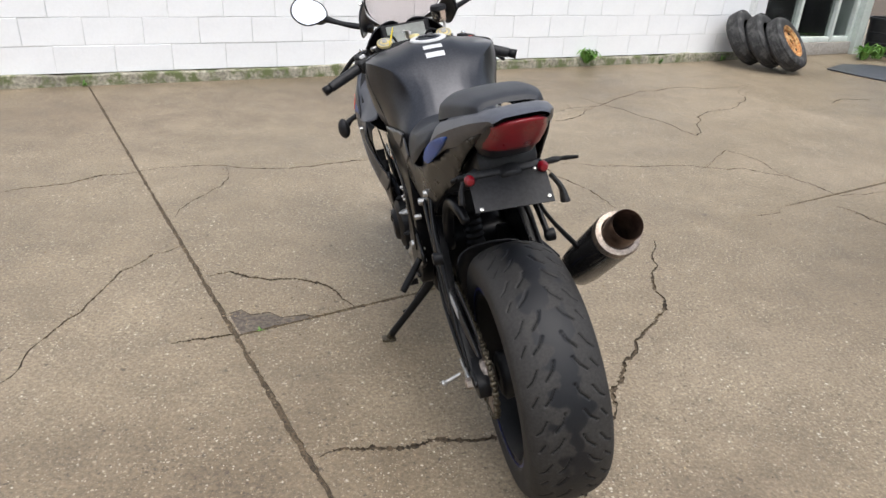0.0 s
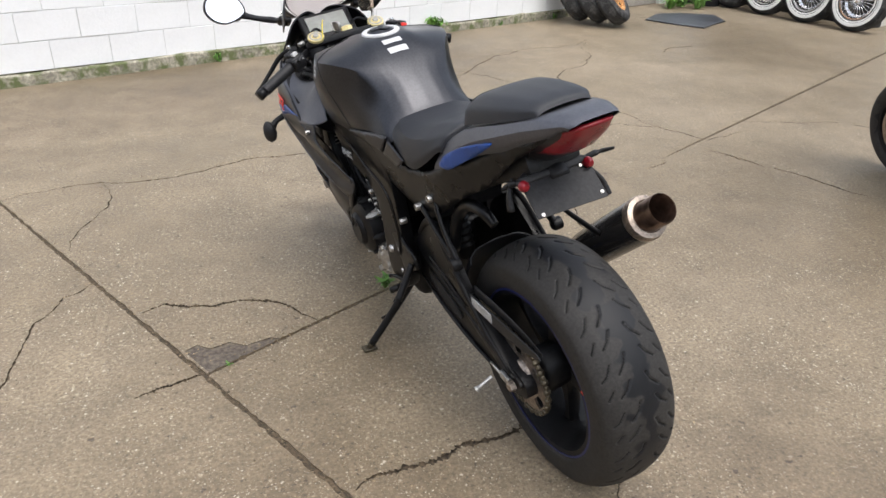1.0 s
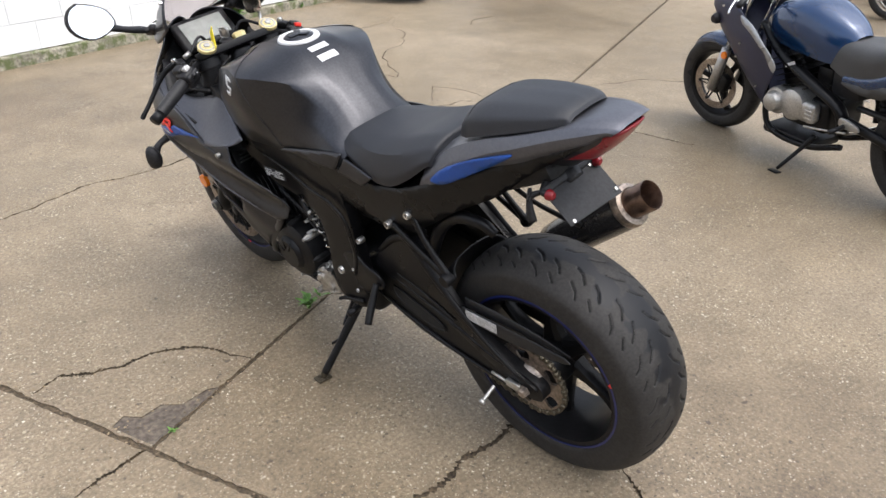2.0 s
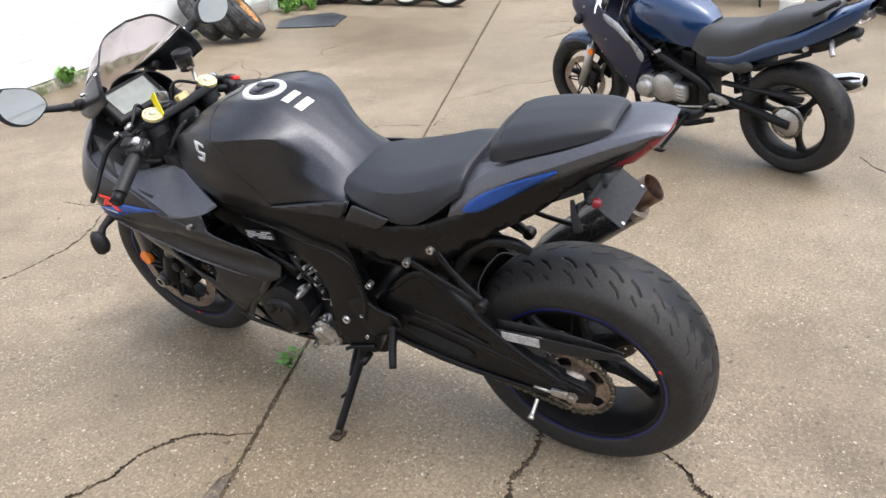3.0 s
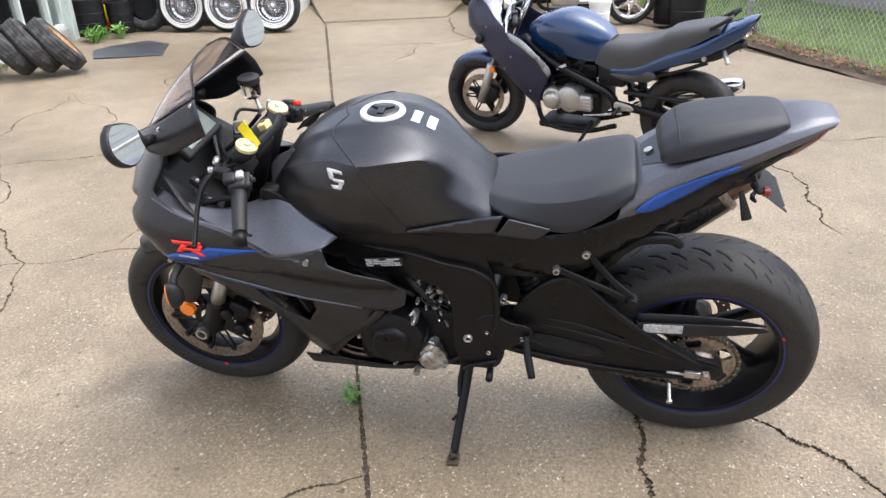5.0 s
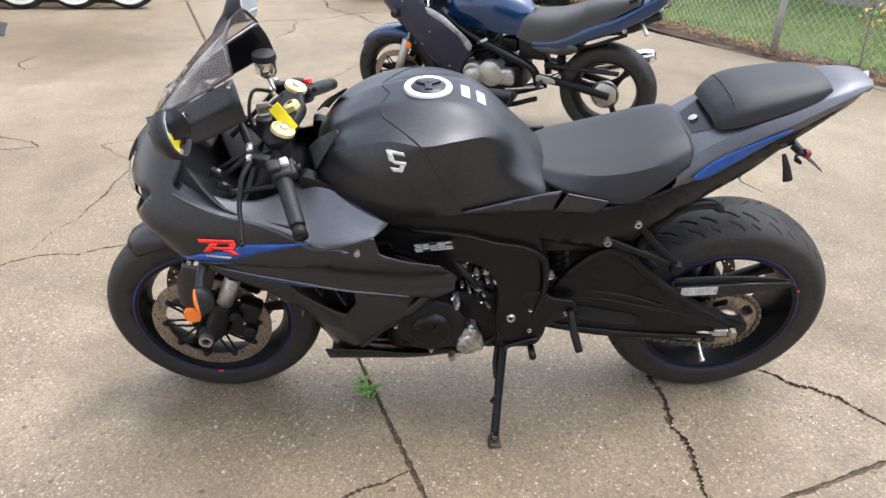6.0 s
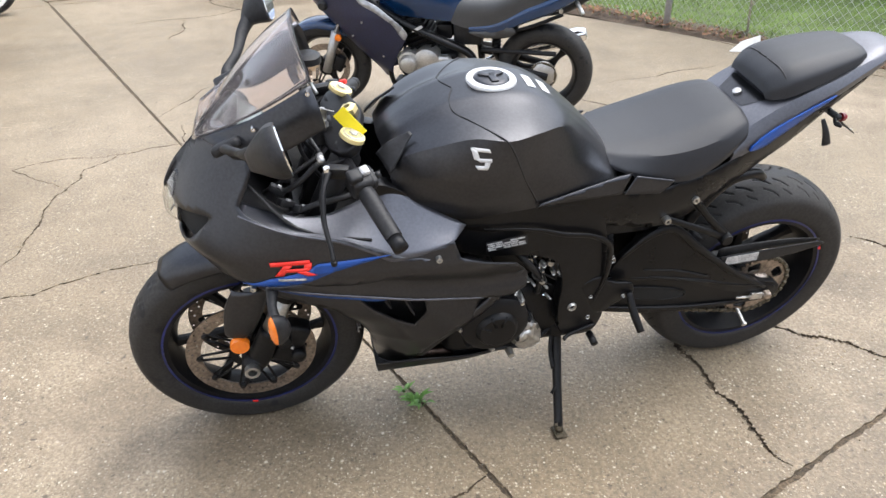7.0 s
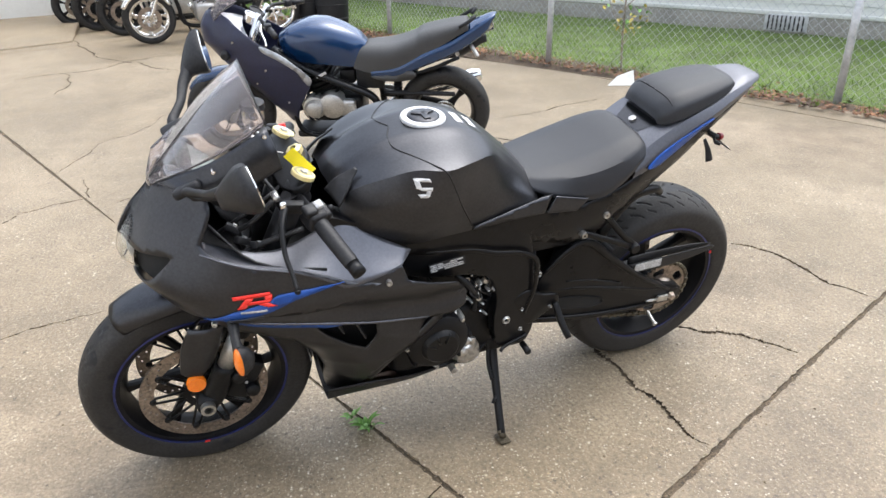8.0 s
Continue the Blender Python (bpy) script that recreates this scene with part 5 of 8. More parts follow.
    cap = lathe([(0.0, 0.009), (0.032, 0.009), (0.037, 0.006), (0.0405, 0.002)], 40)
    for k in range(3):
        a = k * 2.0944 + 0.5
        merge(cap, box(0.034, 0.005, 0.017, pose(0.013 * math.cos(a), 0.011, 0.013 * math.sin(a), 0, -math.degrees(a), 0), bevel=0.002))
    capm = pose(0.818, 0, 0.976, 90, 0, 0) @ pose(0, 0, 0, 0, 0, 0)
    bmesh.ops.transform(cap, matrix=capm, verts=cap.verts)
    P("filler_cap", cap, SATIN, "dark grey three-lobed filler cap", tank)
    P("filler_ring", lathe([(0.040, 0.004), (0.041, 0.0060), (0.054, 0.0050), (0.056, 0.001), (0.055, -0.004), (0.040, -0.002)], 48, capm, closed=True), WHITE_INK, "white ring round the filler cap", tank)
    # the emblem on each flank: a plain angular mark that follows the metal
    from mathutils.bvhtree import BVHTree
    tb = bmesh.new()
    tb.from_mesh(tank.data)
    tree = BVHTree.FromBMesh(tb)

    def on_tank(x, z):
        hit = tree.ray_cast(Vector((x, 0.5, z)), Vector((0, -1, 0)))[0]
        return hit.y if hit else 0.19
    for x in (0.733, 0.697):
        bm = bmesh.new()
        grid = []
        for i in range(4):
            grid.append([])
            for j in range(9):
                px, py = x - 0.010 + 0.0066 * i, 0.003 - 0.028 + 0.007 * j
                h = tree.ray_cast(Vector((px, py, 1.4)), Vector((0, 0, -1)))[0]
                grid[-1].append(bm.verts.new((px, py, h.z + 0.0012)))
        for i in range(3):
            for j in range(8):
                bm.faces.new((grid[i][j], grid[i + 1][j], grid[i + 1][j + 1], grid[i][j + 1]))
        bmesh.ops.recalc_face_normals(bm, faces=bm.faces)
        P("sticker", bm, WHITE_INK, "white warning sticker on the tank", tank)
    for s in (1, -1):
        for quad in ([(0.905, 0.937), (0.868, 0.934), (0.864, 0.926), (0.893, 0.928)], [(0.907, 0.936), (0.893, 0.930), (0.888, 0.914), (0.900, 0.911)],
                     [(0.900, 0.914), (0.862, 0.913), (0.862, 0.905), (0.888, 0.906)], [(0.874, 0.912), (0.862, 0.913), (0.870, 0.890), (0.880, 0.890)],
                     [(0.898, 0.898), (0.868, 0.897), (0.872, 0.888), (0.892, 0.889)]):
            quad = [(0.888 + (x - 0.884) * 0.95, 0.903 + (z - 0.913) * 0.95) for x, z in quad]
            solid(P("emblem_stroke", shell(quad, on_tank, 0.008, 0.0016, s, smooth=False), WHITE_INK, "white stroke of the tank emblem", tank), 0.001)
    # seam that runs over the tank, and the grey facet where it meets the seat
    for s in (1, -1):
        line = []
        for x, y in ((0.907, 0.003), (0.922, 0.040), (0.924, 0.070), (0.917, 0.092), (0.895, 0.125), (0.865, 0.165), (0.838, 0.196)):
            h = tree.ray_cast(Vector((x, y, 1.4)), Vector((0, 0, -1)))[0]
            line.append((x, y * s, h.z))
        for x, z in ((0.822, 0.915), (0.806, 0.880), (0.785, 0.835), (0.760, 0.790), (0.742, 0.757)):
            line.append((x, on_tank(x, z) * s, z))
        P("seam", tube(line, 0.0020, 6, steps=60), BLACK, "dark panel gap", tank)
    tb.free()
    for s in (1, -1):
        facet = shell([(0.745, 0.750), (0.735, 0.757), (0.613, 0.780), (0.545, 0.792), (0.512, 0.795), (0.535, 0.750), (0.64, 0.751)],
                      lambda x, z: 0.1800 - 0.075 * (0.745 - x) - 0.22 * (z - 0.752), 0.010, 0.0, s, smooth=False)
        solid(P("rear_facet", facet, SATIN, "satin facet of the tank beside the seat", tank), 0.006)
    for s in (1, -1):
        trim = skin([[(1.088, 0.090 * s, 0.872), (1.080, 0.118 * s, 0.868), (1.068, 0.146 * s, 0.852)], [(1.066, 0.092 * s, 0.896), (1.058, 0.112 * s, 0.893), (1.046, 0.134 * s, 0.882)],
                     [(1.040, 0.096 * s, 0.912), (1.036, 0.106 * s, 0.910), (1.028, 0.118 * s, 0.904)], [(1.018, 0.101 * s, 0.924), (1.017, 0.104 * s, 0.923), (1.014, 0.108 * s, 0.921)]], 4, 4)
        solid(P("tank_trim", trim, BLACK, "black plastic trim at the front of the tank", tank), 0.004, 0)
    # seats
    seat_rows = [
        [(0.565, 0, 0.822), (0.563, 0.045, 0.820), (0.56, 0.08, 0.814), (0.555, 0.105, 0.800), (0.553, 0.108, 0.792)],
        [(0.51, 0, 0.826), (0.51, 0.062, 0.824), (0.51, 0.108, 0.816), (0.51, 0.134, 0.790), (0.51, 0.134, 0.780)],
        [(0.43, 0, 0.838), (0.43, 0.080, 0.837), (0.43, 0.132, 0.822), (0.425, 0.151, 0.778), (0.425, 0.150, 0.762)],
        [(0.35, 0, 0.860), (0.35, 0.090, 0.859), (0.35, 0.140, 0.838), (0.35, 0.156, 0.784), (0.35, 0.154, 0.762)],
        [(0.28, 0, 0.884), (0.28, 0.087, 0.882), (0.28, 0.134, 0.860), (0.285, 0.150, 0.818), (0.285, 0.148, 0.797)],
        [(0.225, 0, 0.896), (0.225, 0.072, 0.893), (0.225, 0.112, 0.879), (0.23, 0.132, 0.855), (0.232, 0.132, 0.840)],
        [(0.212, 0, 0.88), (0.212, 0.07, 0.878), (0.214, 0.105, 0.868), (0.22, 0.122, 0.85), (0.222, 0.124, 0.836)]]
    P("rider_seat", skin(seat_rows, 5, 5, mirror=True, crisp=0.6), VINYL, "black vinyl rider seat")
    pill_rows = [
        [(0.176, 0, 0.932), (0.175, 0.046, 0.931), (0.172, 0.070, 0.926), (0.169, 0.078, 0.916)],
        [(0.164, 0, 0.962), (0.162, 0.055, 0.960), (0.158, 0.085, 0.943), (0.154, 0.093, 0.919)],
        [(0.118, 0, 0.992), (0.118, 0.064, 0.988), (0.118, 0.098, 0.968), (0.116, 0.107, 0.934)],
        [(0.035, 0, 1.010), (0.035, 0.062, 1.006), (0.035, 0.093, 0.989), (0.035, 0.101, 0.960)],
        [(-0.045, 0, 1.019), (-0.045, 0.051, 1.015), (-0.045, 0.076, 1.003), (-0.045, 0.083, 0.984)],
        [(-0.076, 0, 1.016), (-0.076, 0.042, 1.013), (-0.076, 0.062, 1.005), (-0.076, 0.066, 0.993)],
        [(-0.086, 0, 1.006), (-0.086, 0.038, 1.004), (-0.086, 0.056, 0.999), (-0.086, 0.062, 0.992)]]
    pillion = P("pillion_seat", skin(pill_rows, 5, 5, mirror=True, crisp=0.45), VINYL, "black vinyl pillion seat")
    for s in (1, -1):
        P("piping", tube([(0.138, 0.0, 0.9815), (0.138, 0.060 * s, 0.978), (0.135, 0.092 * s, 0.957), (0.133, 0.1015 * s, 0.926)], 0.0024, 6), BLACK, "", pillion)
    # tail
    tail_rows = [
        [(0.245, 0, 0.862), (0.245, 0.06, 0.860), (0.245, 0.112, 0.842), (0.25, 0.136, 0.805), (0.26, 0.136, 0.782), (0.26, 0.115, 0.77)],
        [(0.205, 0, 0.885), (0.205, 0.065, 0.885), (0.205, 0.112, 0.872), (0.21, 0.134, 0.832), (0.21, 0.133, 0.808), (0.21, 0.112, 0.79)],
        [(0.155, 0, 0.912), (0.155, 0.068, 0.912), (0.15, 0.112, 0.908), (0.15, 0.131, 0.872), (0.15, 0.128, 0.846), (0.15, 0.105, 0.82)],
        [(0.08, 0, 0.942), (0.08, 0.068, 0.942), (0.08, 0.108, 0.940), (0.08, 0.124, 0.912), (0.08, 0.120, 0.888), (0.08, 0.098, 0.86)],
        [(0.0, 0, 0.966), (0.0, 0.062, 0.966), (0.0, 0.098, 0.966), (0.0, 0.112, 0.945), (0.0, 0.107, 0.922), (0.0, 0.086, 0.895)],
        [(-0.07, 0, 0.992), (-0.07, 0.054, 0.992), (-0.07, 0.080, 0.989), (-0.07, 0.093, 0.972), (-0.07, 0.089, 0.952), (-0.07, 0.07, 0.93)],
        [(-0.125, 0, 1.012), (-0.125, 0.046, 1.010), (-0.125, 0.066, 1.002), (-0.125, 0.076, 0.990), (-0.125, 0.073, 0.974), (-0.125, 0.055, 0.96)],
        [(-0.166, 0, 1.014), (-0.166, 0.036, 1.012), (-0.164, 0.052, 1.006), (-0.160, 0.060, 0.999), (-0.156, 0.057, 0.990), (-0.150, 0.04, 0.984)],
        [(-0.186, 0, 1.009), (-0.185, 0.034, 1.008), (-0.182, 0.047, 1.003), (-0.174, 0.054, 0.997), (-0.168, 0.052, 0.990), (-0.160, 0.035, 0.985)]]
    # the tail's sky-lit top is painted in with the lighter satin
    tail = P("tail_cowl", skin(tail_rows, 5, 4, mirror=True, crisp=0.8), SATIN_SKYLIT, "satin tail cowl, its grey lightened for the sky-facing top")
    P("cowl_lock", lathe([(0.0, 0.004), (0.006, 0.004), (0.0105, 0.003), (0.0105, -0.004), (0.0, -0.004)], 20, pose(0.190, 0.0, 0.8985, 90, 0, 0) @ pose(0, 0, 0, 0, 0, -28)), STEEL, "round steel lock", tail)
    tb = bmesh.new()
    tb.from_mesh(tail.data)
    tail_tree = BVHTree.FromBMesh(tb)
    tb.free()

    # the dark recess round the lock, in front of the pillion pad
    bm = bmesh.new()
    for side in (1, -1):
        grid = []
        for i in range(5):
            x = 0.158 + 0.012 * i
            grid.append([])
            for j in range(6):
                y = side * (0.074 - 0.006 * i) * j / 5
                h = tail_tree.ray_cast(Vector((x, y, 1.4)), Vector((0, 0, -1)))[0]
                grid[-1].append(bm.verts.new((x, y, h.z + 0.0016)))
        for a, b in zip(grid, grid[1:]):
            for j in range(5):
                bm.faces.new((a[j], a[j + 1], b[j + 1], b[j]))
    bmesh.ops.remove_doubles(bm, verts=bm.verts, dist=1e-5)
    bmesh.ops.recalc_face_normals(bm, faces=bm.faces)
    P("lock_panel", bm, SATIN, "dark panel round the seat lock", tail)

    def on_tail(x, z):
        h = tail_tree.ray_cast(Vector((x, 0.5, z)), Vector((0, -1, 0)))[0]
        return max(tailside(x, z) + 0.0045, h.y if h else 0.0)
    for s in (1, -1):
        out = [(0.255, 0.79), (0.15, 0.838), (0.06, 0.885), (0.0, 0.915), (-0.07, 0.945), (-0.13, 0.972), (-0.10, 0.945), (-0.016, 0.885), (0.065, 0.805), (0.16, 0.749), (0.267, 0.666), (0.357, 0.604), (0.45, 0.62), (0.56, 0.655), (0.70, 0.665),
               (0.86, 0.685), (0.98, 0.735), (0.92, 0.745), (0.80, 0.748), (0.70, 0.748), (0.57, 0.752), (0.47, 0.735), (0.38, 0.745), (0.31, 0.765)]
        o = P("side_cover", shell(out, tailside, 0.022, 0.0, s), FRAME_BLACK, "black side cover below the seat")
        solid(o, 0.006)
        b = P("blue_flash", shell([(0.222, 0.814), (0.185, 0.853), (0.12, 0.889), (0.05, 0.917), (-0.005, 0.934), (0.06, 0.889), (0.12, 0.852), (0.18, 0.815)], on_tail, 0.010, 0.004, s, steps=3), BLUE, "bright blue flash")
        solid(b, 0.004)
        p = P("seat_side_panel", shell([(0.500, 0.789), (0.400, 0.769), (0.415, 0.754), (0.437, 0.738), (0.527, 0.746)], lambda x, z: 0.1640 - 0.20 * max(0.0, z - 0.745), 0.012, 0.0, s, smooth=False), SATIN, "satin panel below the seat")
        solid(p, 0.006)
        rounded(p, 0.003)
    P("tail_underside", box(0.36, 0.13, 0.05, pose(0.12, 0, 0.80, 0, 28, 0), bevel=0.015), BLACK, "")
    # tail light
    rows = [[(-0.178, 0, 1.000), (-0.176, 0.034, 0.998), (-0.158, 0.053, 0.990), (-0.10, 0.078, 0.968)],
            [(-0.156, 0, 0.966), (-0.154, 0.034, 0.965), (-0.138, 0.055, 0.960), (-0.085, 0.078, 0.946)],
            [(-0.122, 0, 0.930), (-0.120, 0.034, 0.930), (-0.105, 0.052, 0.928), (-0.065, 0.070, 0.924)],
            [(-0.085, 0, 0.898), (-0.083, 0.032, 0.898), (-0.070, 0.046, 0.898), (-0.040, 0.058, 0.898)]]
    P("light_housing", skin([[(x + 0.002, y, z) for x, y, z in r] for r in rows], 5, 4, mirror=True), SATIN, "satin end of the tail round the light")
    lit = [[(x - 0.005 + 0.08 * y, y * 0.90, z - 0.002) for x, y, z in r] for r in rows[:3]]
    solid(P("tail_light", skin(lit, 5, 4, mirror=True), RED_LENS, "crimson tail light lens"), 0.006, 0)
    # number plate holder, blank plate, rear signals
    holder = tube([(0.07, 0, 0.84), (0.01, 0, 0.852), (-0.035, 0, 0.855), (-0.060, 0, 0.846)], [0.024, 0.020, 0.016, 0.012], 10, flat=1.8)
    merge(holder, box(0.010, 0.155, 0.018, pose(-0.046, 0.013, 0.856, 0, 40, 0), bevel=0.004))
    h = P("plate_holder", holder, BLACK, "black plate bracket under the tail")
    pl = P("blank_plate", box(0.002, 0.162, 0.090, pose(-0.081, 0.010, 0.828, 0, 54, 0) @ pose(0, 0, 0, 3, 0, 0), bevel=0.0008, seg=1), BLACK, "blank matt black plate", h)
    for y, z in ((0.07, -0.036), (-0.07, -0.036), (-0.06, 0.034)):
        P("rivet", lathe([(0.0, 0.003), (0.004, 0.002), (0.004, -0.002), (0.0, -0.002)], 10, pose(-0.081, 0.010, 0.828, 0, 54, 0) @ pose(-0.002, y, z) @ pose(0, 0, 0, 0, 0, 90)), STEEL, "", h)
    for s, y in ((1, 0.088), (-1, -0.066)):
        lens = lathe([(0.0, 0.010), (0.007, 0.008), (0.011, 0.002), (0.011, -0.006), (0.0, -0.006)], 18, pose(-0.062, y, 0.853, 0, 0, 90))
        st = P("rear_signal", tube([(-0.035, y - 0.02 * s, 0.86), (-0.045, y, 0.855), (-0.052, y, 0.853)], 0.0075, 8), BLACK, "small black rear signal with red lens")
        P("lens", lens, RED_LENS, "bright red round lens", st)
        far = 0.085 if s < 0 else 0.035
        P("signal_arm", tube([(-0.04, y, 0.852), (-0.03, y + far * 0.5 * s, 0.850), (-0.035, y + far * s, 0.848)], [0.006, 0.007, 0.004], 8, flat=0.6), BLACK_METAL, "", st)
    P("bracket_tab", tube([(-0.03, -0.09, 0.82), (-0.05, -0.105, 0.795), (-0.058, -0.11, 0.765)], [0.008, 0.010, 0.017], 10, flat=0.6), BLACK, "")
    P("bracket_tab", tube([(-0.01, 0.085, 0.85), (-0.02, 0.10, 0.82), (-0.03, 0.105, 0.79)], [0.005, 0.009, 0.012], 8, flat=0.6), BLACK, "")

    # exhaust
    tip, root = Vector((-0.058, -0.227, 0.664)), Vector((0.20, -0.205, 0.432))
    d = (tip - root).normalized()
    q = Vector((0, 1, 0)).rotation_difference(d).to_matrix().to_4x4()
    L = (tip - root).length
    can = lathe([(0.028, -L), (0.038, -L + 0.02), (0.050, -L + 0.06), (0.053, -L + 0.11), (0.053, -0.03), (0.050, -0.018)], 36, Matrix.Translation(tip) @ q)
    muf = P("muffler", can, CARBON, "dark carbon-wrapped muffler on the far side")
    P("end_ring", lathe([(0.0535, -0.026), (0.0545, -0.016), (0.051, -0.006), (0.040, -0.003), (0.036, -0.005), (0.036, -0.03)], 36, Matrix.Translation(tip) @ q), DISC, "dull metal end ring", muf)
    P("tail_pipe", lathe([(0.036, -0.02), (0.036, 0.050), (0.0345, 0.053), (0.0325, 0.050), (0.0325, -0.10)], 32, Matrix.Translation(tip) @ q), BURNT, "heat-browned outlet pipe", muf)
    P("baffle", lathe([(0.0, -0.10), (0.032, -0.10)], 24, Matrix.Translation(tip) @ q), SOOT_AND_SHADE, "", muf)
    P("mid_pipe", tube([root - d * 0.01, root - d * 0.06 + Vector((0, 0.02, 0.0)), (0.36, -0.15, 0.26), (0.62, -0.08, 0.22)], 0.028, 14), BURNT, "", muf)
    P("hanger", tube([tip - d * 0.14 + Vector((0, 0.05, 0.02)), (0.16, -0.13, 0.64), (0.28, -0.12, 0.70)], [0.01, 0.008, 0.01], 8, flat=0.5), BLACK_METAL, "", muf)

    # swingarm, brackets, chain
    def arm(s):
        out = [(0.585, 0.42), (0.50, 0.475), (0.40, 0.46), (0.25, 0.435), (0.12, 0.395), (0.03, 0.365), (-0.055, 0.345), (-0.06, 0.300), (-0.02, 0.285), (0.10, 0.282), (0.25, 0.288), (0.40, 0.305), (0.52, 0.325), (0.585, 0.35)]
        o = P("swingarm_beam", shell(out, lambda x, z: 0.128 - 0.02 * max(0.0, x - 0.35) * 4, 0.03, 0.0, s), BLACK_METAL, "black swingarm beam")
        solid(o, 0.03)
        rounded(o, 0.010, 3)
        web = [(0.50, 0.46), (0.468, 0.520), (0.41, 0.580), (0.356, 0.604), (0.315, 0.582), (0.265, 0.536), (0.20, 0.484), (0.132, 0.434), (0.06, 0.386), (0.0, 0.350), (-0.05, 0.335),
               (-0.02, 0.300), (0.10, 0.340), (0.24, 0.400), (0.34, 0.430), (0.44, 0.430)]
        brace = shell(web, lambda x, z: 0.134 - 0.012 * max(0.0, x - 0.35) * 4 - 0.10 * max(0.0, z - 0.47), 0.022, 0.0, s)
        P("arch_rib", tube([(0.47, 0.124 * s, 0.512), (0.41, 0.124 * s, 0.572), (0.356, 0.126 * s, 0.596), (0.312, 0.130 * s, 0.574), (0.262, 0.133 * s, 0.528), (0.132, 0.137 * s, 0.427), (0.0, 0.137 * s, 0.345)],
                           [0.006, 0.010, 0.012, 0.012, 0.011, 0.009, 0.005], 10, flat=0.7), BLACK_METAL, "", o)
        slot = [(0.44, 0.405), (0.36, 0.398), (0.27, 0.375), (0.25, 0.352), (0.30, 0.345), (0.40, 0.362), (0.445, 0.382)]
        # the slot's shaded depth, painted as a near-black patch on the beam
        P("slot", shell(slot, lambda x, z: 0.1295 - 0.02 * max(0.0, x - 0.35) * 4, 0.02, 0.0015, s), SOOT_AND_SHADE, "", o)
        P("slot_rim", tube([(x, (0.130 - 0.02 * max(0.0, x - 0.35) * 4) * s, z) for x, z in slot + slot[:1]], 0.003, 6), BLACK_METAL, "", o)
        P("arm_rib", tube([(0.50, 0.120 * s, 0.447), (0.38, 0.129 * s, 0.437), (0.24, 0.132 * s, 0.410), (0.10, 0.132 * s, 0.368), (0.0, 0.131 * s, 0.348)], [0.004, 0.006, 0.006, 0.005, 0.003], 8), BLACK_METAL, "", o)
        P("arm_rib", tube([(0.52, 0.120 * s, 0.345), (0.38, 0.129 * s, 0.325), (0.22, 0.132 * s, 0.305), (0.05, 0.132 * s, 0.297)], [0.003, 0.006, 0.006, 0.003], 8), BLACK_METAL, "", o)
        b = P("swingarm_brace", brace, BLACK_METAL, "black arched swingarm brace", o)
        b.data.materials[0] = FRAME_BLACK
        solid(b, 0.02, -1)
        rounded(b, 0.006, 3)
        # near-black bars paint the shade of the brace's slots
        for k in range(2):
            P("brace_slot", tube([(0.40 - 0.02 * k, 0.1335 * s, 0.470 - 0.028 * k), (0.30, 0.1355 * s, 0.452 - 0.026 * k), (0.20, 0.1375 * s, 0.418 - 0.022 * k)], [0.003, 0.005, 0.003], 8, flat=0.5), SOOT_AND_SHADE, "", o)
        block = box(0.040, 0.010, 0.022, pose(0.020, 0.140 * s, 0.318, 0, -3, 0), bevel=0.002)
        tube([(0.04, 0.142 * s, 0.318), (0.085, 0.142 * s, 0.322)], 0.004, 8, bm=block)
        P("chain_adjuster", block, STEEL, "bare steel chain adjuster", o)
        P("axle_nut", lathe([(0.0, 0.010), (0.009, 0.010), (0.013, 0.007), (0.015, -0.006), (0.0, -0.006)], 6, pose(-0.012, 0.143 * s, 0.318, 0 if s > 0 else 180, 0, 0)), DISC, "", o)
        P("paddock_spool", lathe([(0.0, 0.022), (0.008, 0.022), (0.008, 0.016), (0.005, 0.012), (0.005, -0.03)], 14, pose(0.075, 0.178 * s, 0.275, -20 if s > 0 else 200, 0, 0)), ALLOY, "small silver stand spool", o)
    both(arm)
    guard = shell([(0.175, 0.478), (0.175, 0.446), (0.10, 0.444), (0.02, 0.446), (-0.06, 0.458), (-0.125, 0.474), (-0.140, 0.482), (-0.125, 0.490), (-0.04, 0.488), (0.08, 0.483)], lambda x, z: 0.1335, 0.012, 0.0, 1, smooth=False)
    g = P("chain_guard", guard, BLACK, "black plastic chain guard, tapered to a slim end")
    solid(g, 0.004)
    rounded(g, 0.002)
    flange = tube([(0.175, 0.116, 0.480), (0.08, 0.116, 0.485), (-0.04, 0.118, 0.489), (-0.13, 0.122, 0.488)], [0.016, 0.016, 0.012, 0.004], 8, flat=0.2)
    P("guard_flange", flange, BLACK, "", g)
    lab = P("label", box(0.095, 0.002, 0.026, pose(0.112, 0.1355, 0.466, 0, 2.5, 0)), GREY_INK, "pale grey label", g)
    # passenger peg struts under the tail
    for s in (1, -1):
        st = tube([(0.318, 0.126 * s, 0.690), (0.26, 0.138 * s, 0.625), (0.196, 0.142 * s, 0.562)], [0.011, 0.009, 0.012], 8, flat=0.7)
        tube([(0.386, 0.136 * s, 0.640), (0.30, 0.143 * s, 0.605), (0.205, 0.144 * s, 0.562)], [0.011, 0.009, 0.011], 8, flat=0.7, bm=st)
        b = P("peg_strut", st, FRAME_BLACK, "black passenger peg strut")
        for x, y, z in ((0.316, 0.136, 0.688), (0.384, 0.145, 0.640)):
            P("bolt", lathe([(0.004, 0.004), (0.004, 0.009), (0.009, 0.009), (0.0105, 0.004), (0.0105, -0.01)], 14, pose(x, y * s, z, 0 if s > 0 else 180)), STEEL, "shiny steel bolt", b)
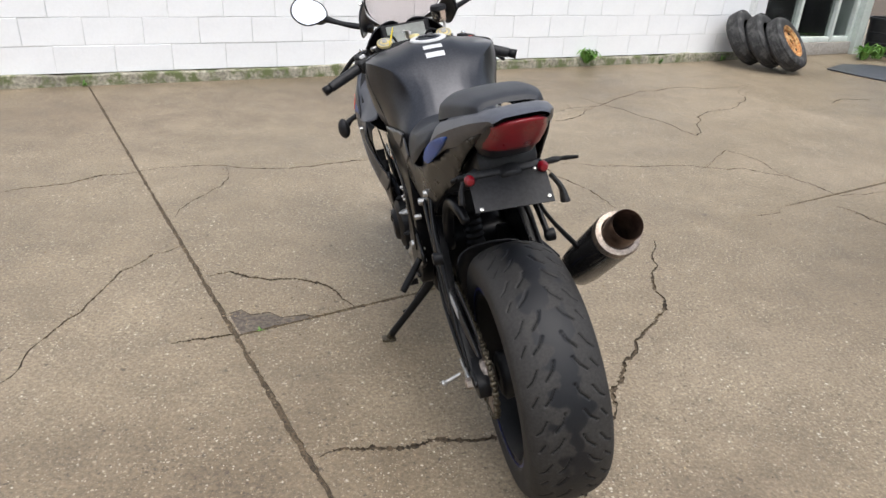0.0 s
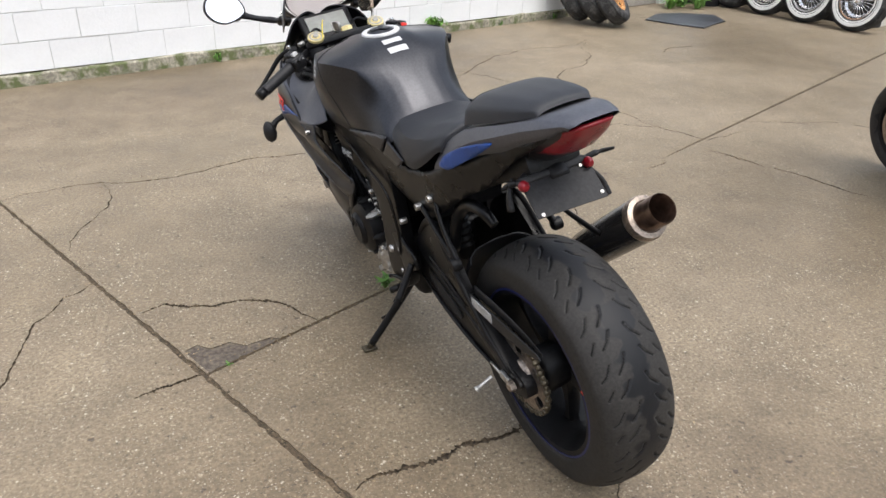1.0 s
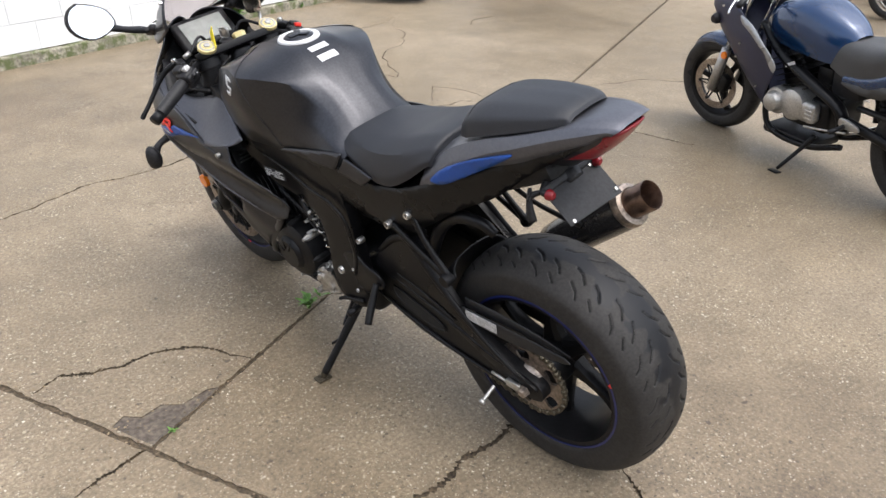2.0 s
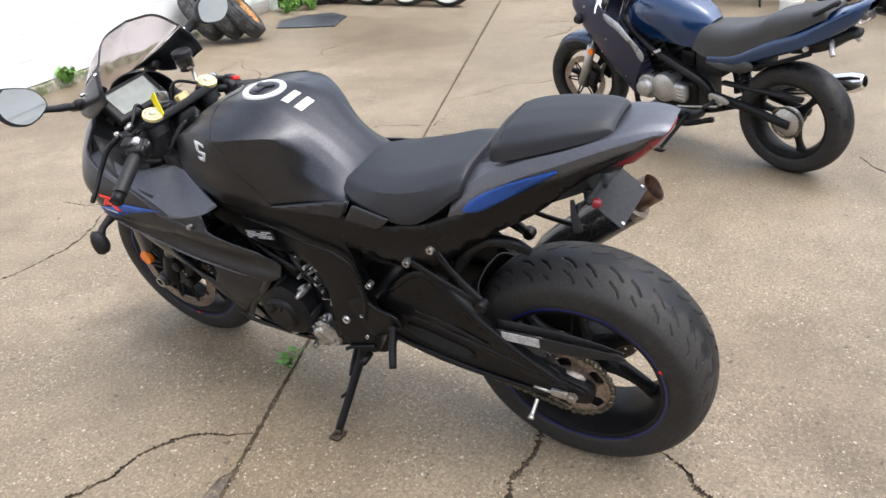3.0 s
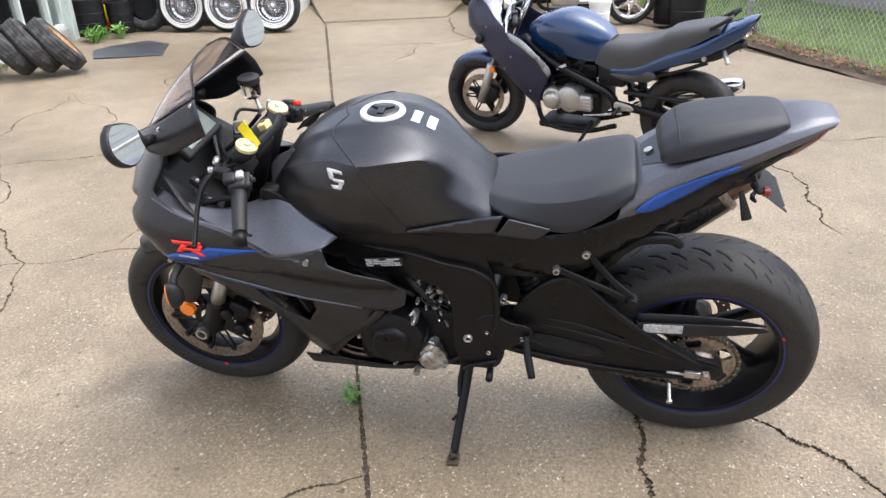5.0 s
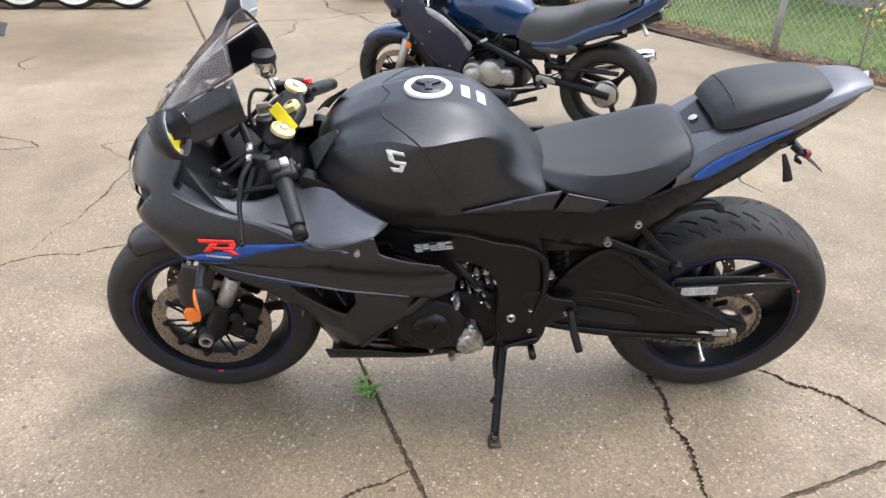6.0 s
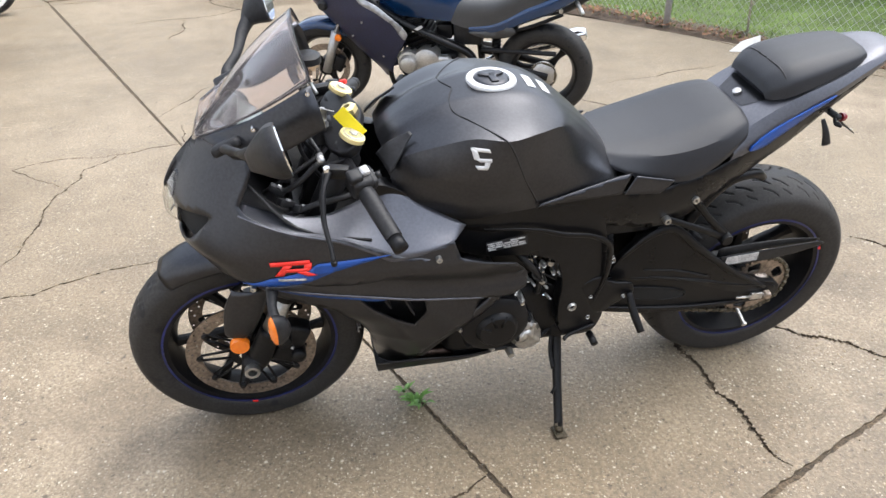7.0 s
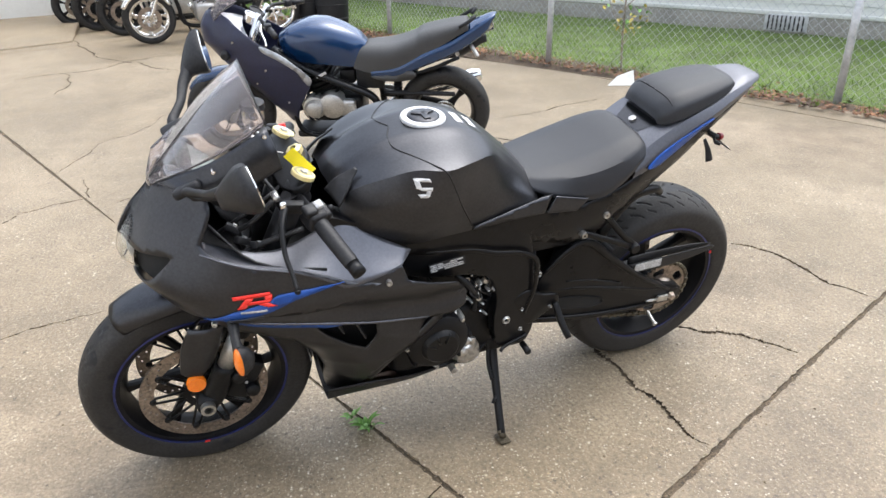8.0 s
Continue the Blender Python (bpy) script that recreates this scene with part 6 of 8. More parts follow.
        P("peg_lug", lathe([(0.0, 0.012), (0.014, 0.012), (0.017, 0.006), (0.017, -0.012), (0.0, -0.012)], 14, pose(0.198, 0.148 * s, 0.558)), BLACK_METAL, "", b)
    # hugger over the rear tyre and the shock
    rows = []
    for k in range(8):
        a = radians(2 + 40 * k / 7)
        rows.append([((0.342 - dd) * math.cos(a), y, 0.32 + (0.342 - dd) * math.sin(a)) for y, dd in ((0.0, 0.0), (0.055, 0.006), (0.085, 0.022), (0.098, 0.045))])
    hug = P("hugger", skin(rows, 4, 4, mirror=True), BLACK, "black rear hugger over the tyre")
    solid(hug, 0.004)
    P("shock", lathe([(0.0, 0.13), (0.022, 0.13), (0.022, 0.08)] + [(0.030 if k % 2 else 0.024, 0.08 - 0.010 * k) for k in range(18)] + [(0.02, -0.13), (0.0, -0.13)], 20, pose(0.47, 0, 0.52, 90, 0, 0) @ pose(0, 0, 0, 0, 0, -12)), BLACK_METAL, "coil spring shock absorber")
    inner = tube([(0.305, 0.096, 0.53), (0.260, 0.096, 0.64), (0.200, 0.092, 0.703), (0.130, 0.088, 0.712), (0.095, 0.080, 0.690)], [0.015, 0.016, 0.016, 0.014, 0.011], 12)
    P("hoop", inner, FRAME_BLACK, "black hoop behind the seat strut")
    P("under_tray", box(0.34, 0.20, 0.03, pose(0.36, 0, 0.70, 0, 14, 0), bevel=0.01), BLACK, "")
    P("battery_box", box(0.24, 0.22, 0.14, pose(0.50, 0, 0.645), bevel=0.02), BLACK, "")
    # chain: two runs of links and the arcs round the sprockets
    bm = bmesh.new()
    n = 46
    for upper in (0, 1):
        z0, z1 = (0.32 + 0.098, 0.41 + 0.04) if upper else (0.32 - 0.098, 0.41 - 0.04)
        for k in range(n):
            t = k / n
            x, z = 0.02 + 0.56 * t, z0 + (z1 - z0) * t - (0.014 * math.sin(math.pi * t) if not upper else 0)
            tilt = -math.degrees(math.atan2(z1 - z0, 0.56))
            merge(bm, box(0.0135, 0.016 if k % 2 else 0.010, 0.0125, pose(x, 0.098, z, 0, tilt, 0), bevel=0.0025, seg=1))
    for k in range(26):
        a = radians(90 + 180 * k / 25)
        merge(bm, box(0.0125, 0.016 if k % 2 else 0.010, 0.0125, pose(0.099 * math.cos(a), 0.098, 0.32 + 0.099 * math.sin(a), 0, 90 - math.degrees(a), 0), bevel=0.0025, seg=1))
    P("chain", bm, CHAIN, "greasy drive chain")

    # rider footrests, gear lever, side stand
    def rest(s):
        hang = P("footrest_hanger", shell([(0.60, 0.47), (0.54, 0.50), (0.50, 0.47), (0.44, 0.46), (0.43, 0.42), (0.47, 0.40), (0.52, 0.36), (0.56, 0.39)], lambda x, z: 0.165, 0.03, 0.0, s), FRAME_BLACK, "black footrest hanger")
        solid(hang, 0.012)
        rounded(hang, 0.004)
        P("footrest", tube([(0.452, 0.170 * s, 0.435), (0.443, 0.205 * s, 0.39), (0.430, 0.238 * s, 0.352)], [0.009, 0.011, 0.010], 12), BLACK_METAL, "black footrest", hang)
        tr = tube([(0.53, 0.172 * s, 0.335), (0.60, 0.180 * s, 0.318), (0.62, 0.19 * s, 0.312)], 0.0055, 8)
        merge(tr, lathe([(0.0, 0.03), (0.0095, 0.03), (0.0095, -0.01), (0.0, -0.01)], 12, pose(0.545, 0.19 * s, 0.312, 0 if s > 0 else 180)))
        P("pedal", tr, BLACK_METAL, "", hang)
    both(rest)
    stand = tube([(0.612, 0.115, 0.290), (0.616, 0.150, 0.240), (0.628, 0.228, 0.150), (0.638, 0.292, 0.080)], [0.017, 0.014, 0.012, 0.012], 12)
    merge(stand, box(0.05, 0.034, 0.05, pose(0.612, 0.120, 0.290, 25, 0, 0), bevel=0.008))
    st = P("side_stand", stand, BLACK_METAL, "black side stand, worn at the foot")
    foot = box(0.034, 0.046, 0.008, pose(0.638, 0.303, 0.0675, 11.2, 0, 0), bevel=0.0035)
    tube([(0.640, 0.285, 0.088), (0.636, 0.303, 0.070)], 0.011, 10, bm=foot)
    P("stand_foot", foot, CHAIN, "worn brown steel foot", st)
    P("stand_lug", tube([(0.628, 0.218, 0.168), (0.648, 0.236, 0.152)], 0.005, 8), BLACK_METAL, "", st)
    P("spring", tube([(0.630, 0.135, 0.275), (0.636, 0.16, 0.235), (0.634, 0.19, 0.20)], 0.006, 8), BLACK_METAL, "", st)

    fairing(bike, P)
    cockpit(bike, P)
    return bike


def fairing(bike, P):
    """Upper cowl, side fairings, inner panels, belly pan, screen, signals and stripes."""
    def side(s):
        up = [(1.452, 0.906), (1.432, 0.940), (1.395, 0.962), (1.36, 0.94), (1.342, 0.90), (1.36, 0.862), (1.382, 0.825), (1.287, 0.782), (1.19, 0.762), (1.12, 0.735), (1.06, 0.705), (1.02, 0.698), (0.99, 0.688), (1.03, 0.655), (1.15, 0.645), (1.28, 0.660),
              (1.37, 0.668), (1.45, 0.655), (1.50, 0.660), (1.528, 0.70), (1.490, 0.738), (1.462, 0.772), (1.432, 0.806), (1.470, 0.798), (1.505, 0.782), (1.54, 0.785), (1.53, 0.81), (1.506, 0.85)]
        o = P("upper_cowl", shell(up, flank, 0.011, 0.005, s, steps=4), SATIN, "satin graphite upper cowl")
        solid(o, 0.005)
        # the shade inside the intake is put into its near-black colour
        duct = [(1.515, 0.80), (1.49, 0.815), (1.39, 0.85), (1.37, 0.82), (1.44, 0.73), (1.48, 0.69), (1.515, 0.69)]
        solid(P("air_intake", shell(duct, lambda x, z: max(0.012, flank(x, z) - 0.020 - 0.25 * max(0.0, x - 1.40)), 0.014, 0.0, s), SOOT_AND_SHADE, "black ram-air intake", o), 0.003)
        # the long blade below the cowl, drawn in above its flared lower lip
        lip = [(1.345, 0.664), (1.26, 0.640), (1.14, 0.606), (1.03, 0.575), (0.95, 0.557), (0.865, 0.537)]
        blade = lip + [(0.80, 0.522), (0.757, 0.545), (0.752, 0.576), (0.792, 0.630), (0.87, 0.655), (0.930, 0.682), (0.944, 0.722), (0.985, 0.712), (1.07, 0.698), (1.20, 0.668), (1.28, 0.668)]
        edge = [(x, z) for x, z in reversed(lip)]

        def over(x, z):
            d = z - lerp_table(edge, x)
            y = flank(x, z) + 0.002 + 0.009 * math.exp(-(d / 0.024) ** 2) - 0.009 * math.exp(-((d - 0.042) / 0.026) ** 2) * min(1.0, max(0.0, (1.30 - x) / 0.2))
            return y + 0.006 * math.exp(-((z - 0.665 + 0.16 * max(0.0, 0.98 - x)) / 0.03) ** 2) * min(1.0, max(0.0, (1.10 - x) / 0.1))
        f = P("side_fairing", shell(blade, over, 0.009, 0.0, s, smooth=False), SATIN, "satin graphite side fairing")
        solid(f, 0.004)
        # the lip's highlight, painted as a bead of the lighter satin
        P("lip_edge", tube([(x, (over(x, z) - 0.001) * s, z) for x, z in lip], [0.002, 0.003, 0.0035, 0.0035, 0.003, 0.002], 8, steps=40), SATIN_SKYLIT, "pale edge of the fairing's lip", f)
        # the lower panel, tucked under the blade, with an open triangular vent
        low = [(1.425, 0.645), (1.34, 0.655), (1.26, 0.646), (1.14, 0.612), (1.03, 0.581), (0.95, 0.563), (0.865, 0.544), (0.79, 0.535), (0.805, 0.520), (0.852, 0.459), (0.925, 0.405), (0.99, 0.335), (1.02, 0.24), (1.00, 0.185),
               (1.09, 0.165), (1.105, 0.24), (1.118, 0.36), (1.150, 0.454), (1.205, 0.545), (1.29, 0.582), (1.40, 0.590)]
        vent = [(1.168, 0.596), (1.08, 0.566), (1.000, 0.541), (0.996, 0.508), (1.024, 0.462), (1.066, 0.494), (1.125, 0.543)]

        def under(x, z):
            d = max(0.0, lerp_table(edge, x) - z)
            y = flank(x, z) - 0.004 - 0.010 * math.exp(-(d / 0.05) ** 2)
            k = z - (0.541 + 0.36 * (x - 1.0))
            return y - 0.014 * math.exp(-(k / 0.035) ** 2) * min(1.0, max(0.0, (1.0 - x) / 0.08)) + 0.006 * math.exp(-((x - 1.075 - 0.5 * (z - 0.49)) / 0.03) ** 2)
        lo = P("lower_fairing", shell(low, under, 0.011, 0.0, s, smooth=False, hole=vent), SATIN, "satin graphite lower fairing with an open vent")
        solid(lo, 0.005)
        # black backing, added to block light so that the vent reads dark
        back = [(1.22, 0.63), (1.08, 0.61), (0.93, 0.58), (0.92, 0.44), (1.03, 0.37), (1.12, 0.42), (1.18, 0.54)]
        solid(P("vent_back", shell(back, lambda x, z: flank(x, z) - 0.052, 0.02, 0.0, s), BLACK, "black duct behind the vent", lo), 0.003)
        for x, z, w in ((1.09, 0.545, 0.05), (1.035, 0.515, 0.06)):
            P("duct_vane", box(0.006, 0.03, w, pose(x, (flank(x, z) - 0.034) * s, z, 0, 24, 0), bevel=0.002), BLACK, "", lo)
        blue = [(1.398, 0.648), (1.33, 0.658), (1.26, 0.634), (1.14, 0.600), (1.03, 0.569), (0.96, 0.553), (1.03, 0.560), (1.14, 0.577), (1.24, 0.600), (1.32, 0.624)]
        solid(P("blue_stripe", shell(blue, under, 0.012, 0.003, s, smooth=False), BLUE, "bright blue stripe", lo), 0.003)
        blue2 = [(1.395, 0.658), (1.335, 0.686), (1.262, 0.700), (1.235, 0.714), (1.085, 0.716), (1.20, 0.694), (1.255, 0.676), (1.33, 0.664)]
        solid(P("blue_stripe", shell(blue2, flank, 0.012, 0.008, s, smooth=False), BLUE, "bright blue stripe", o), 0.0025)
        # red racing letter with a slanted cut and a pale underline
        for k, quad in enumerate(([(1.325, 0.722), (1.252, 0.722), (1.250, 0.714), (1.323, 0.714)], [(1.300, 0.714), (1.284, 0.714), (1.302, 0.693), (1.318, 0.693)],
                                  [(1.262, 0.714), (1.248, 0.716), (1.250, 0.704), (1.264, 0.703)], [(1.298, 0.7065), (1.252, 0.7065), (1.254, 0.7005), (1.298, 0.7005)],
                                  [(1.278, 0.7005), (1.260, 0.7005), (1.240, 0.690), (1.258, 0.690)])):
            solid(P("red_letter", shell([(1.288 + (x - 1.285) * 1.1, 0.709 + (z - 0.706) * 1.1) for x, z in quad], flank, 0.012, 0.0095 + 0.0003 * k, s, smooth=False), RED, "red painted letter stroke", o), 0.002)
        solid(P("pale_print", shell([(1.318, 0.688), (1.262, 0.686), (1.262, 0.681), (1.318, 0.683)], flank, 0.012, 0.010, s, smooth=False), GREY_INK, "", o), 0.001)
        for x, z, r in ((0.981, 0.691, 0.007), (1.424, 0.935, 0.0045), (1.374, 0.640, 0.006)):
            P("bolt", bolt_mesh(x, (flank(x, z) + 0.009) * s, z, r, s), STEEL, "bright bolt head", f)
        # triangular panel between tank and fairing, its sky brightness put into the grey
        outer = [(1.380, 0.170, 0.824), (1.335, 0.188, 0.806), (1.283, 0.206, 0.787), (1.230, 0.214, 0.773), (1.185, 0.220, 0.760), (1.12, 0.234, 0.729), (1.075, 0.244, 0.704), (1.00, 0.236, 0.716), (0.945, 0.228, 0.724)]
        inner = [(1.372, 0.150, 0.826), (1.325, 0.160, 0.806), (1.270, 0.170, 0.790), (1.215, 0.166, 0.783), (1.165, 0.152, 0.788), (1.105, 0.140, 0.806), (1.060, 0.140, 0.822), (0.985, 0.166, 0.772), (0.910, 0.194, 0.737)]
        rows = []
        for a, b in zip(outer, inner):
            wrap = 0.005 if a[0] > 0.96 else 0.0
            a = (a[0], max(a[1], flank(a[0], a[2] - wrap) + 0.008) if wrap else a[1], a[2] - wrap)
            a, b = Vector((a[0], a[1] * s, a[2])), Vector((b[0], b[1] * s, b[2]))
            rows.append([a, a.lerp(b, 0.5) - Vector((0, 0, 0.003)), b])
        tri = skin(rows, 4, 4)
        solid(P("inner_panel", tri, SATIN_SKYLIT, "satin grey inner panel beside the tank", f), 0.004)
        # inner liner that closes the cockpit
        lin = skin([[(1.355, flank(1.355, 0.87) * s * 0.98, 0.868), (1.27, flank(1.27, 0.785) * s * 0.98, 0.783), (1.12, flank(1.12, 0.745) * s * 0.98, 0.742)],
                    [(1.34, 0.10 * s, 0.80), (1.26, 0.13 * s, 0.74), (1.12, 0.15 * s, 0.72)], [(1.31, 0.06 * s, 0.74), (1.24, 0.08 * s, 0.68), (1.12, 0.10 * s, 0.66)]], 4, 4)
        solid(P("cockpit_liner", lin, BLACK, "", o), 0.004)
        # arm of the belly pan, lower edge
        P("fairing_arm", tube([(0.77, 0.195 * s, 0.590), (0.85, 0.190 * s, 0.475), (0.94, 0.175 * s, 0.385), (1.0, 0.155 * s, 0.30)], [0.012, 0.014, 0.014, 0.012], 8, flat=0.6), SATIN, "", f)
        # front signal
        stem = tube([(1.335, flank(1.335, 0.645) * s, 0.645), (1.338, 0.262 * s, 0.632), (1.335, 0.285 * s, 0.615)], [0.014, 0.010, 0.014], 10)
        sg = P("front_signal", stem, BLACK, "black front signal with amber lens")
        head = lathe([(0.0, 0.030), (0.010, 0.028), (0.020, 0.018), (0.026, 0.0), (0.026, -0.012)], 20, pose(1.330, 0.298 * s, 0.600) @ pose(0, 0, 0, 0, 0, 90 + 20 * s))
        for v in head.verts:
            v.co = Vector((1.330 + (v.co.x - 1.330) * 0.85, 0.298 * s + (v.co.y - 0.298 * s) * 0.85, 0.600 + (v.co.z - 0.600) * 1.5))
        P("signal_shell", head, BLACK, "", sg)
        lens = lathe([(0.0, -0.024), (0.012, -0.022), (0.022, -0.017), (0.0255, -0.0115), (0.0255, -0.009)], 20, pose(1.330, 0.298 * s, 0.600) @ pose(0, 0, 0, 0, 0, 90 + 20 * s))
        for v in lens.verts:
            v.co = Vector((1.330 + (v.co.x - 1.330) * 0.85, 0.298 * s + (v.co.y - 0.298 * s) * 0.85, 0.600 + (v.co.z - 0.600) * 1.5))
        P("lens", lens, AMBER, "amber lens", sg)
        # screen side trim
        trim = skin([[(1.437, 0.078 * s, 0.940), (1.330, 0.136 * s, 1.000), (1.215, 0.150 * s, 1.068)], [(1.405, 0.126 * s, 0.945), (1.315, 0.158 * s, 0.968), (1.202, 0.170 * s, 1.030)],
                     [(1.372, 0.150 * s, 0.925), (1.305, 0.168 * s, 0.930), (1.193, 0.178 * s, 0.990)]], 5, 5)
        solid(P("screen_trim", trim, SATIN, "satin graphite trim beside the screen", o), 0.004)
        for x, y, z in ((1.221, 0.157, 1.056), (1.327, 0.150, 0.988)):
            P("bolt", bolt_mesh(x, y * s, z, 0.0042, s), CHROME, "small silver screen bolt", o)
        mirror_arm(P, o, s)
    both(side)
    # dark tub that closes the cockpit below the bars
    rows = []
    for x, z, k in ((1.44, 0.885, 0.94), (1.39, 0.815, 0.97), (1.34, 0.76, 0.97), (1.26, 0.735, 0.96), (1.17, 0.725, 0.95), (1.08, 0.71, 0.93), (1.00, 0.70, 0.90)):
        w = flank(x, z) * k
        rows.append([(x - 0.012, 0, z - 0.075), (x - 0.010, w * 0.5, z - 0.065), (x - 0.004, w * 0.85, z - 0.03), (x, w, z)])
    solid(P("cockpit_tub", skin(rows, 4, 4, mirror=True), BLACK, "black inner tub below the handlebars"), 0.003)
    # screen
    rows = [[(1.458, 0, 0.902), (1.452, 0.04, 0.912), (1.437, 0.078, 0.942)],
            [(1.405, 0, 0.968), (1.395, 0.068, 0.968), (1.372, 0.112, 0.978)],
            [(1.340, 0, 1.042), (1.334, 0.090, 1.032), (1.318, 0.134, 1.010)],
            [(1.285, 0, 1.096), (1.280, 0.096, 1.081), (1.262, 0.143, 1.043)],
            [(1.233, 0, 1.138), (1.229, 0.088, 1.123), (1.213, 0.144, 1.072)]]
    sc = P("windscreen", skin(rows, 6, 6, mirror=True), SMOKE, "smoke-tinted clear windscreen")
    solid(sc, 0.0016, 0)
    edge = []
    for s in (1, -1):
        e = tube([(1.233, 0, 1.138), (1.229, 0.088 * s, 1.123), (1.213, 0.144 * s, 1.072)], 0.0016, 6)
        P("screen_edge", e, BLACK, "", sc)
    # nose: headlight and intakes
    lens = [[(1.506, 0, 0.838), (1.497, 0.03, 0.836), (1.480, 0.052, 0.834)], [(1.534, 0, 0.795), (1.524, 0.036, 0.79), (1.500, 0.066, 0.786)],
            [(1.548, 0, 0.745), (1.538, 0.036, 0.742), (1.508, 0.070, 0.74)], [(1.538, 0, 0.716), (1.526, 0.030, 0.715), (1.500, 0.060, 0.715)]]
    solid(P("headlight", skin(lens, 4, 4, mirror=True), CLEAR, "clear headlight lens in the nose"), 0.003)
    P("headlight_bowl", skin([[(x - 0.022, y * 0.95, z) for x, y, z in r] for r in lens], 4, 4, mirror=True), SILVER, "pale headlight reflector")
    pan = skin([[(1.10, 0, 0.155), (1.10, 0.05, 0.158), (1.10, 0.085, 0.175), (1.105, 0.115, 0.24)], [(0.98, 0, 0.165), (0.98, 0.06, 0.168), (0.985, 0.10, 0.19), (0.99, 0.14, 0.26)],
                [(0.84, 0, 0.165), (0.84, 0.06, 0.168), (0.845, 0.10, 0.19), (0.85, 0.13, 0.235)], [(0.70, 0, 0.18), (0.70, 0.05, 0.182), (0.705, 0.085, 0.20), (0.71, 0.11, 0.235)]], 4, 4, mirror=True)
    solid(P("belly_pan", pan, BLACK, "black belly pan"), 0.004)


def mirror_arm(P, parent, s):
    base = Vector((1.380, 0.136 * s, 0.948))
    c = Vector((1.278, 0.343 * s, 1.055))
    neck = c + Vector((0.060, -0.070 * s, -0.048))
    stem = tube([base + Vector((-0.01, -0.01 * s, -0.004)), base + Vector((0.0, 0.030 * s, 0.010)), base.lerp(neck, 0.6) + Vector((0, 0, -0.004)), neck, c + Vector((0.030, -0.025 * s, -0.018))], [0.017, 0.013, 0.011, 0.014, 0.020], 12, flat=0.7)
    merge(stem, box(0.06, 0.045, 0.022, Matrix.Translation(base) @ pose(0, 0, 0, 20 * s, 25, 0), bevel=0.008))
    mi = P("mirror", stem, BLACK, "black mirror on a swept arm")
    # head: an angular shell that tapers forward to the arm
    m = Matrix.Translation(c) @ pose(0, 0, 0, 0, 0, 6 * s) @ pose(0, 0, 0, 0, 14, 0)
    ring = [(0.011, 0.052), (-0.028, 0.036), (-0.060, 0.012), (-0.068, -0.026), (-0.038, -0.044), (0.006, -0.049), (0.040, -0.032), (0.057, -0.004), (0.054, 0.022), (0.036, 0.043)]
    rows = []
    for depth, k, dy, dz in ((-0.003, 0.97, 0, 0), (0.0, 1.0, 0, 0), (0.012, 0.98, 0, 0), (0.026, 0.84, -0.006, -0.004), (0.044, 0.60, -0.022, -0.014), (0.062, 0.34, -0.045, -0.030)):
        rows.append([(depth, (y * k + dy) * s, z * k + dz) for y, z in ring + ring[:1]])
    sh = skin(rows, 3, 3)
    bmesh.ops.holes_fill(sh, edges=[e for e in sh.edges if e.is_boundary])
    bmesh.ops.recalc_face_normals(sh, faces=sh.faces)
    bmesh.ops.transform(sh, matrix=m, verts=sh.verts)
    P("mirror_shell", sh, BLACK, "matt black mirror shell", mi)
    gl = bmesh.new()
    pts = spline([(-0.0055, y * 0.91 * s, z * 0.91) for y, z in ring + ring[:1]], 48)[:-1]
    gl.faces.new([gl.verts.new(p) for p in (pts if s < 0 else pts[::-1])])
    ext = bmesh.ops.extrude_face_region(gl, geom=gl.faces[:])
    bmesh.ops.translate(gl, vec=(0.003, 0, 0), verts=[g for g in ext["geom"] if isinstance(g, bmesh.types.BMVert)])
    bmesh.ops.recalc_face_normals(gl, faces=gl.faces)
    bmesh.ops.transform(gl, matrix=m, verts=gl.verts)
    P("mirror_glass", gl, MIRROR, "clear mirror glass", mi)


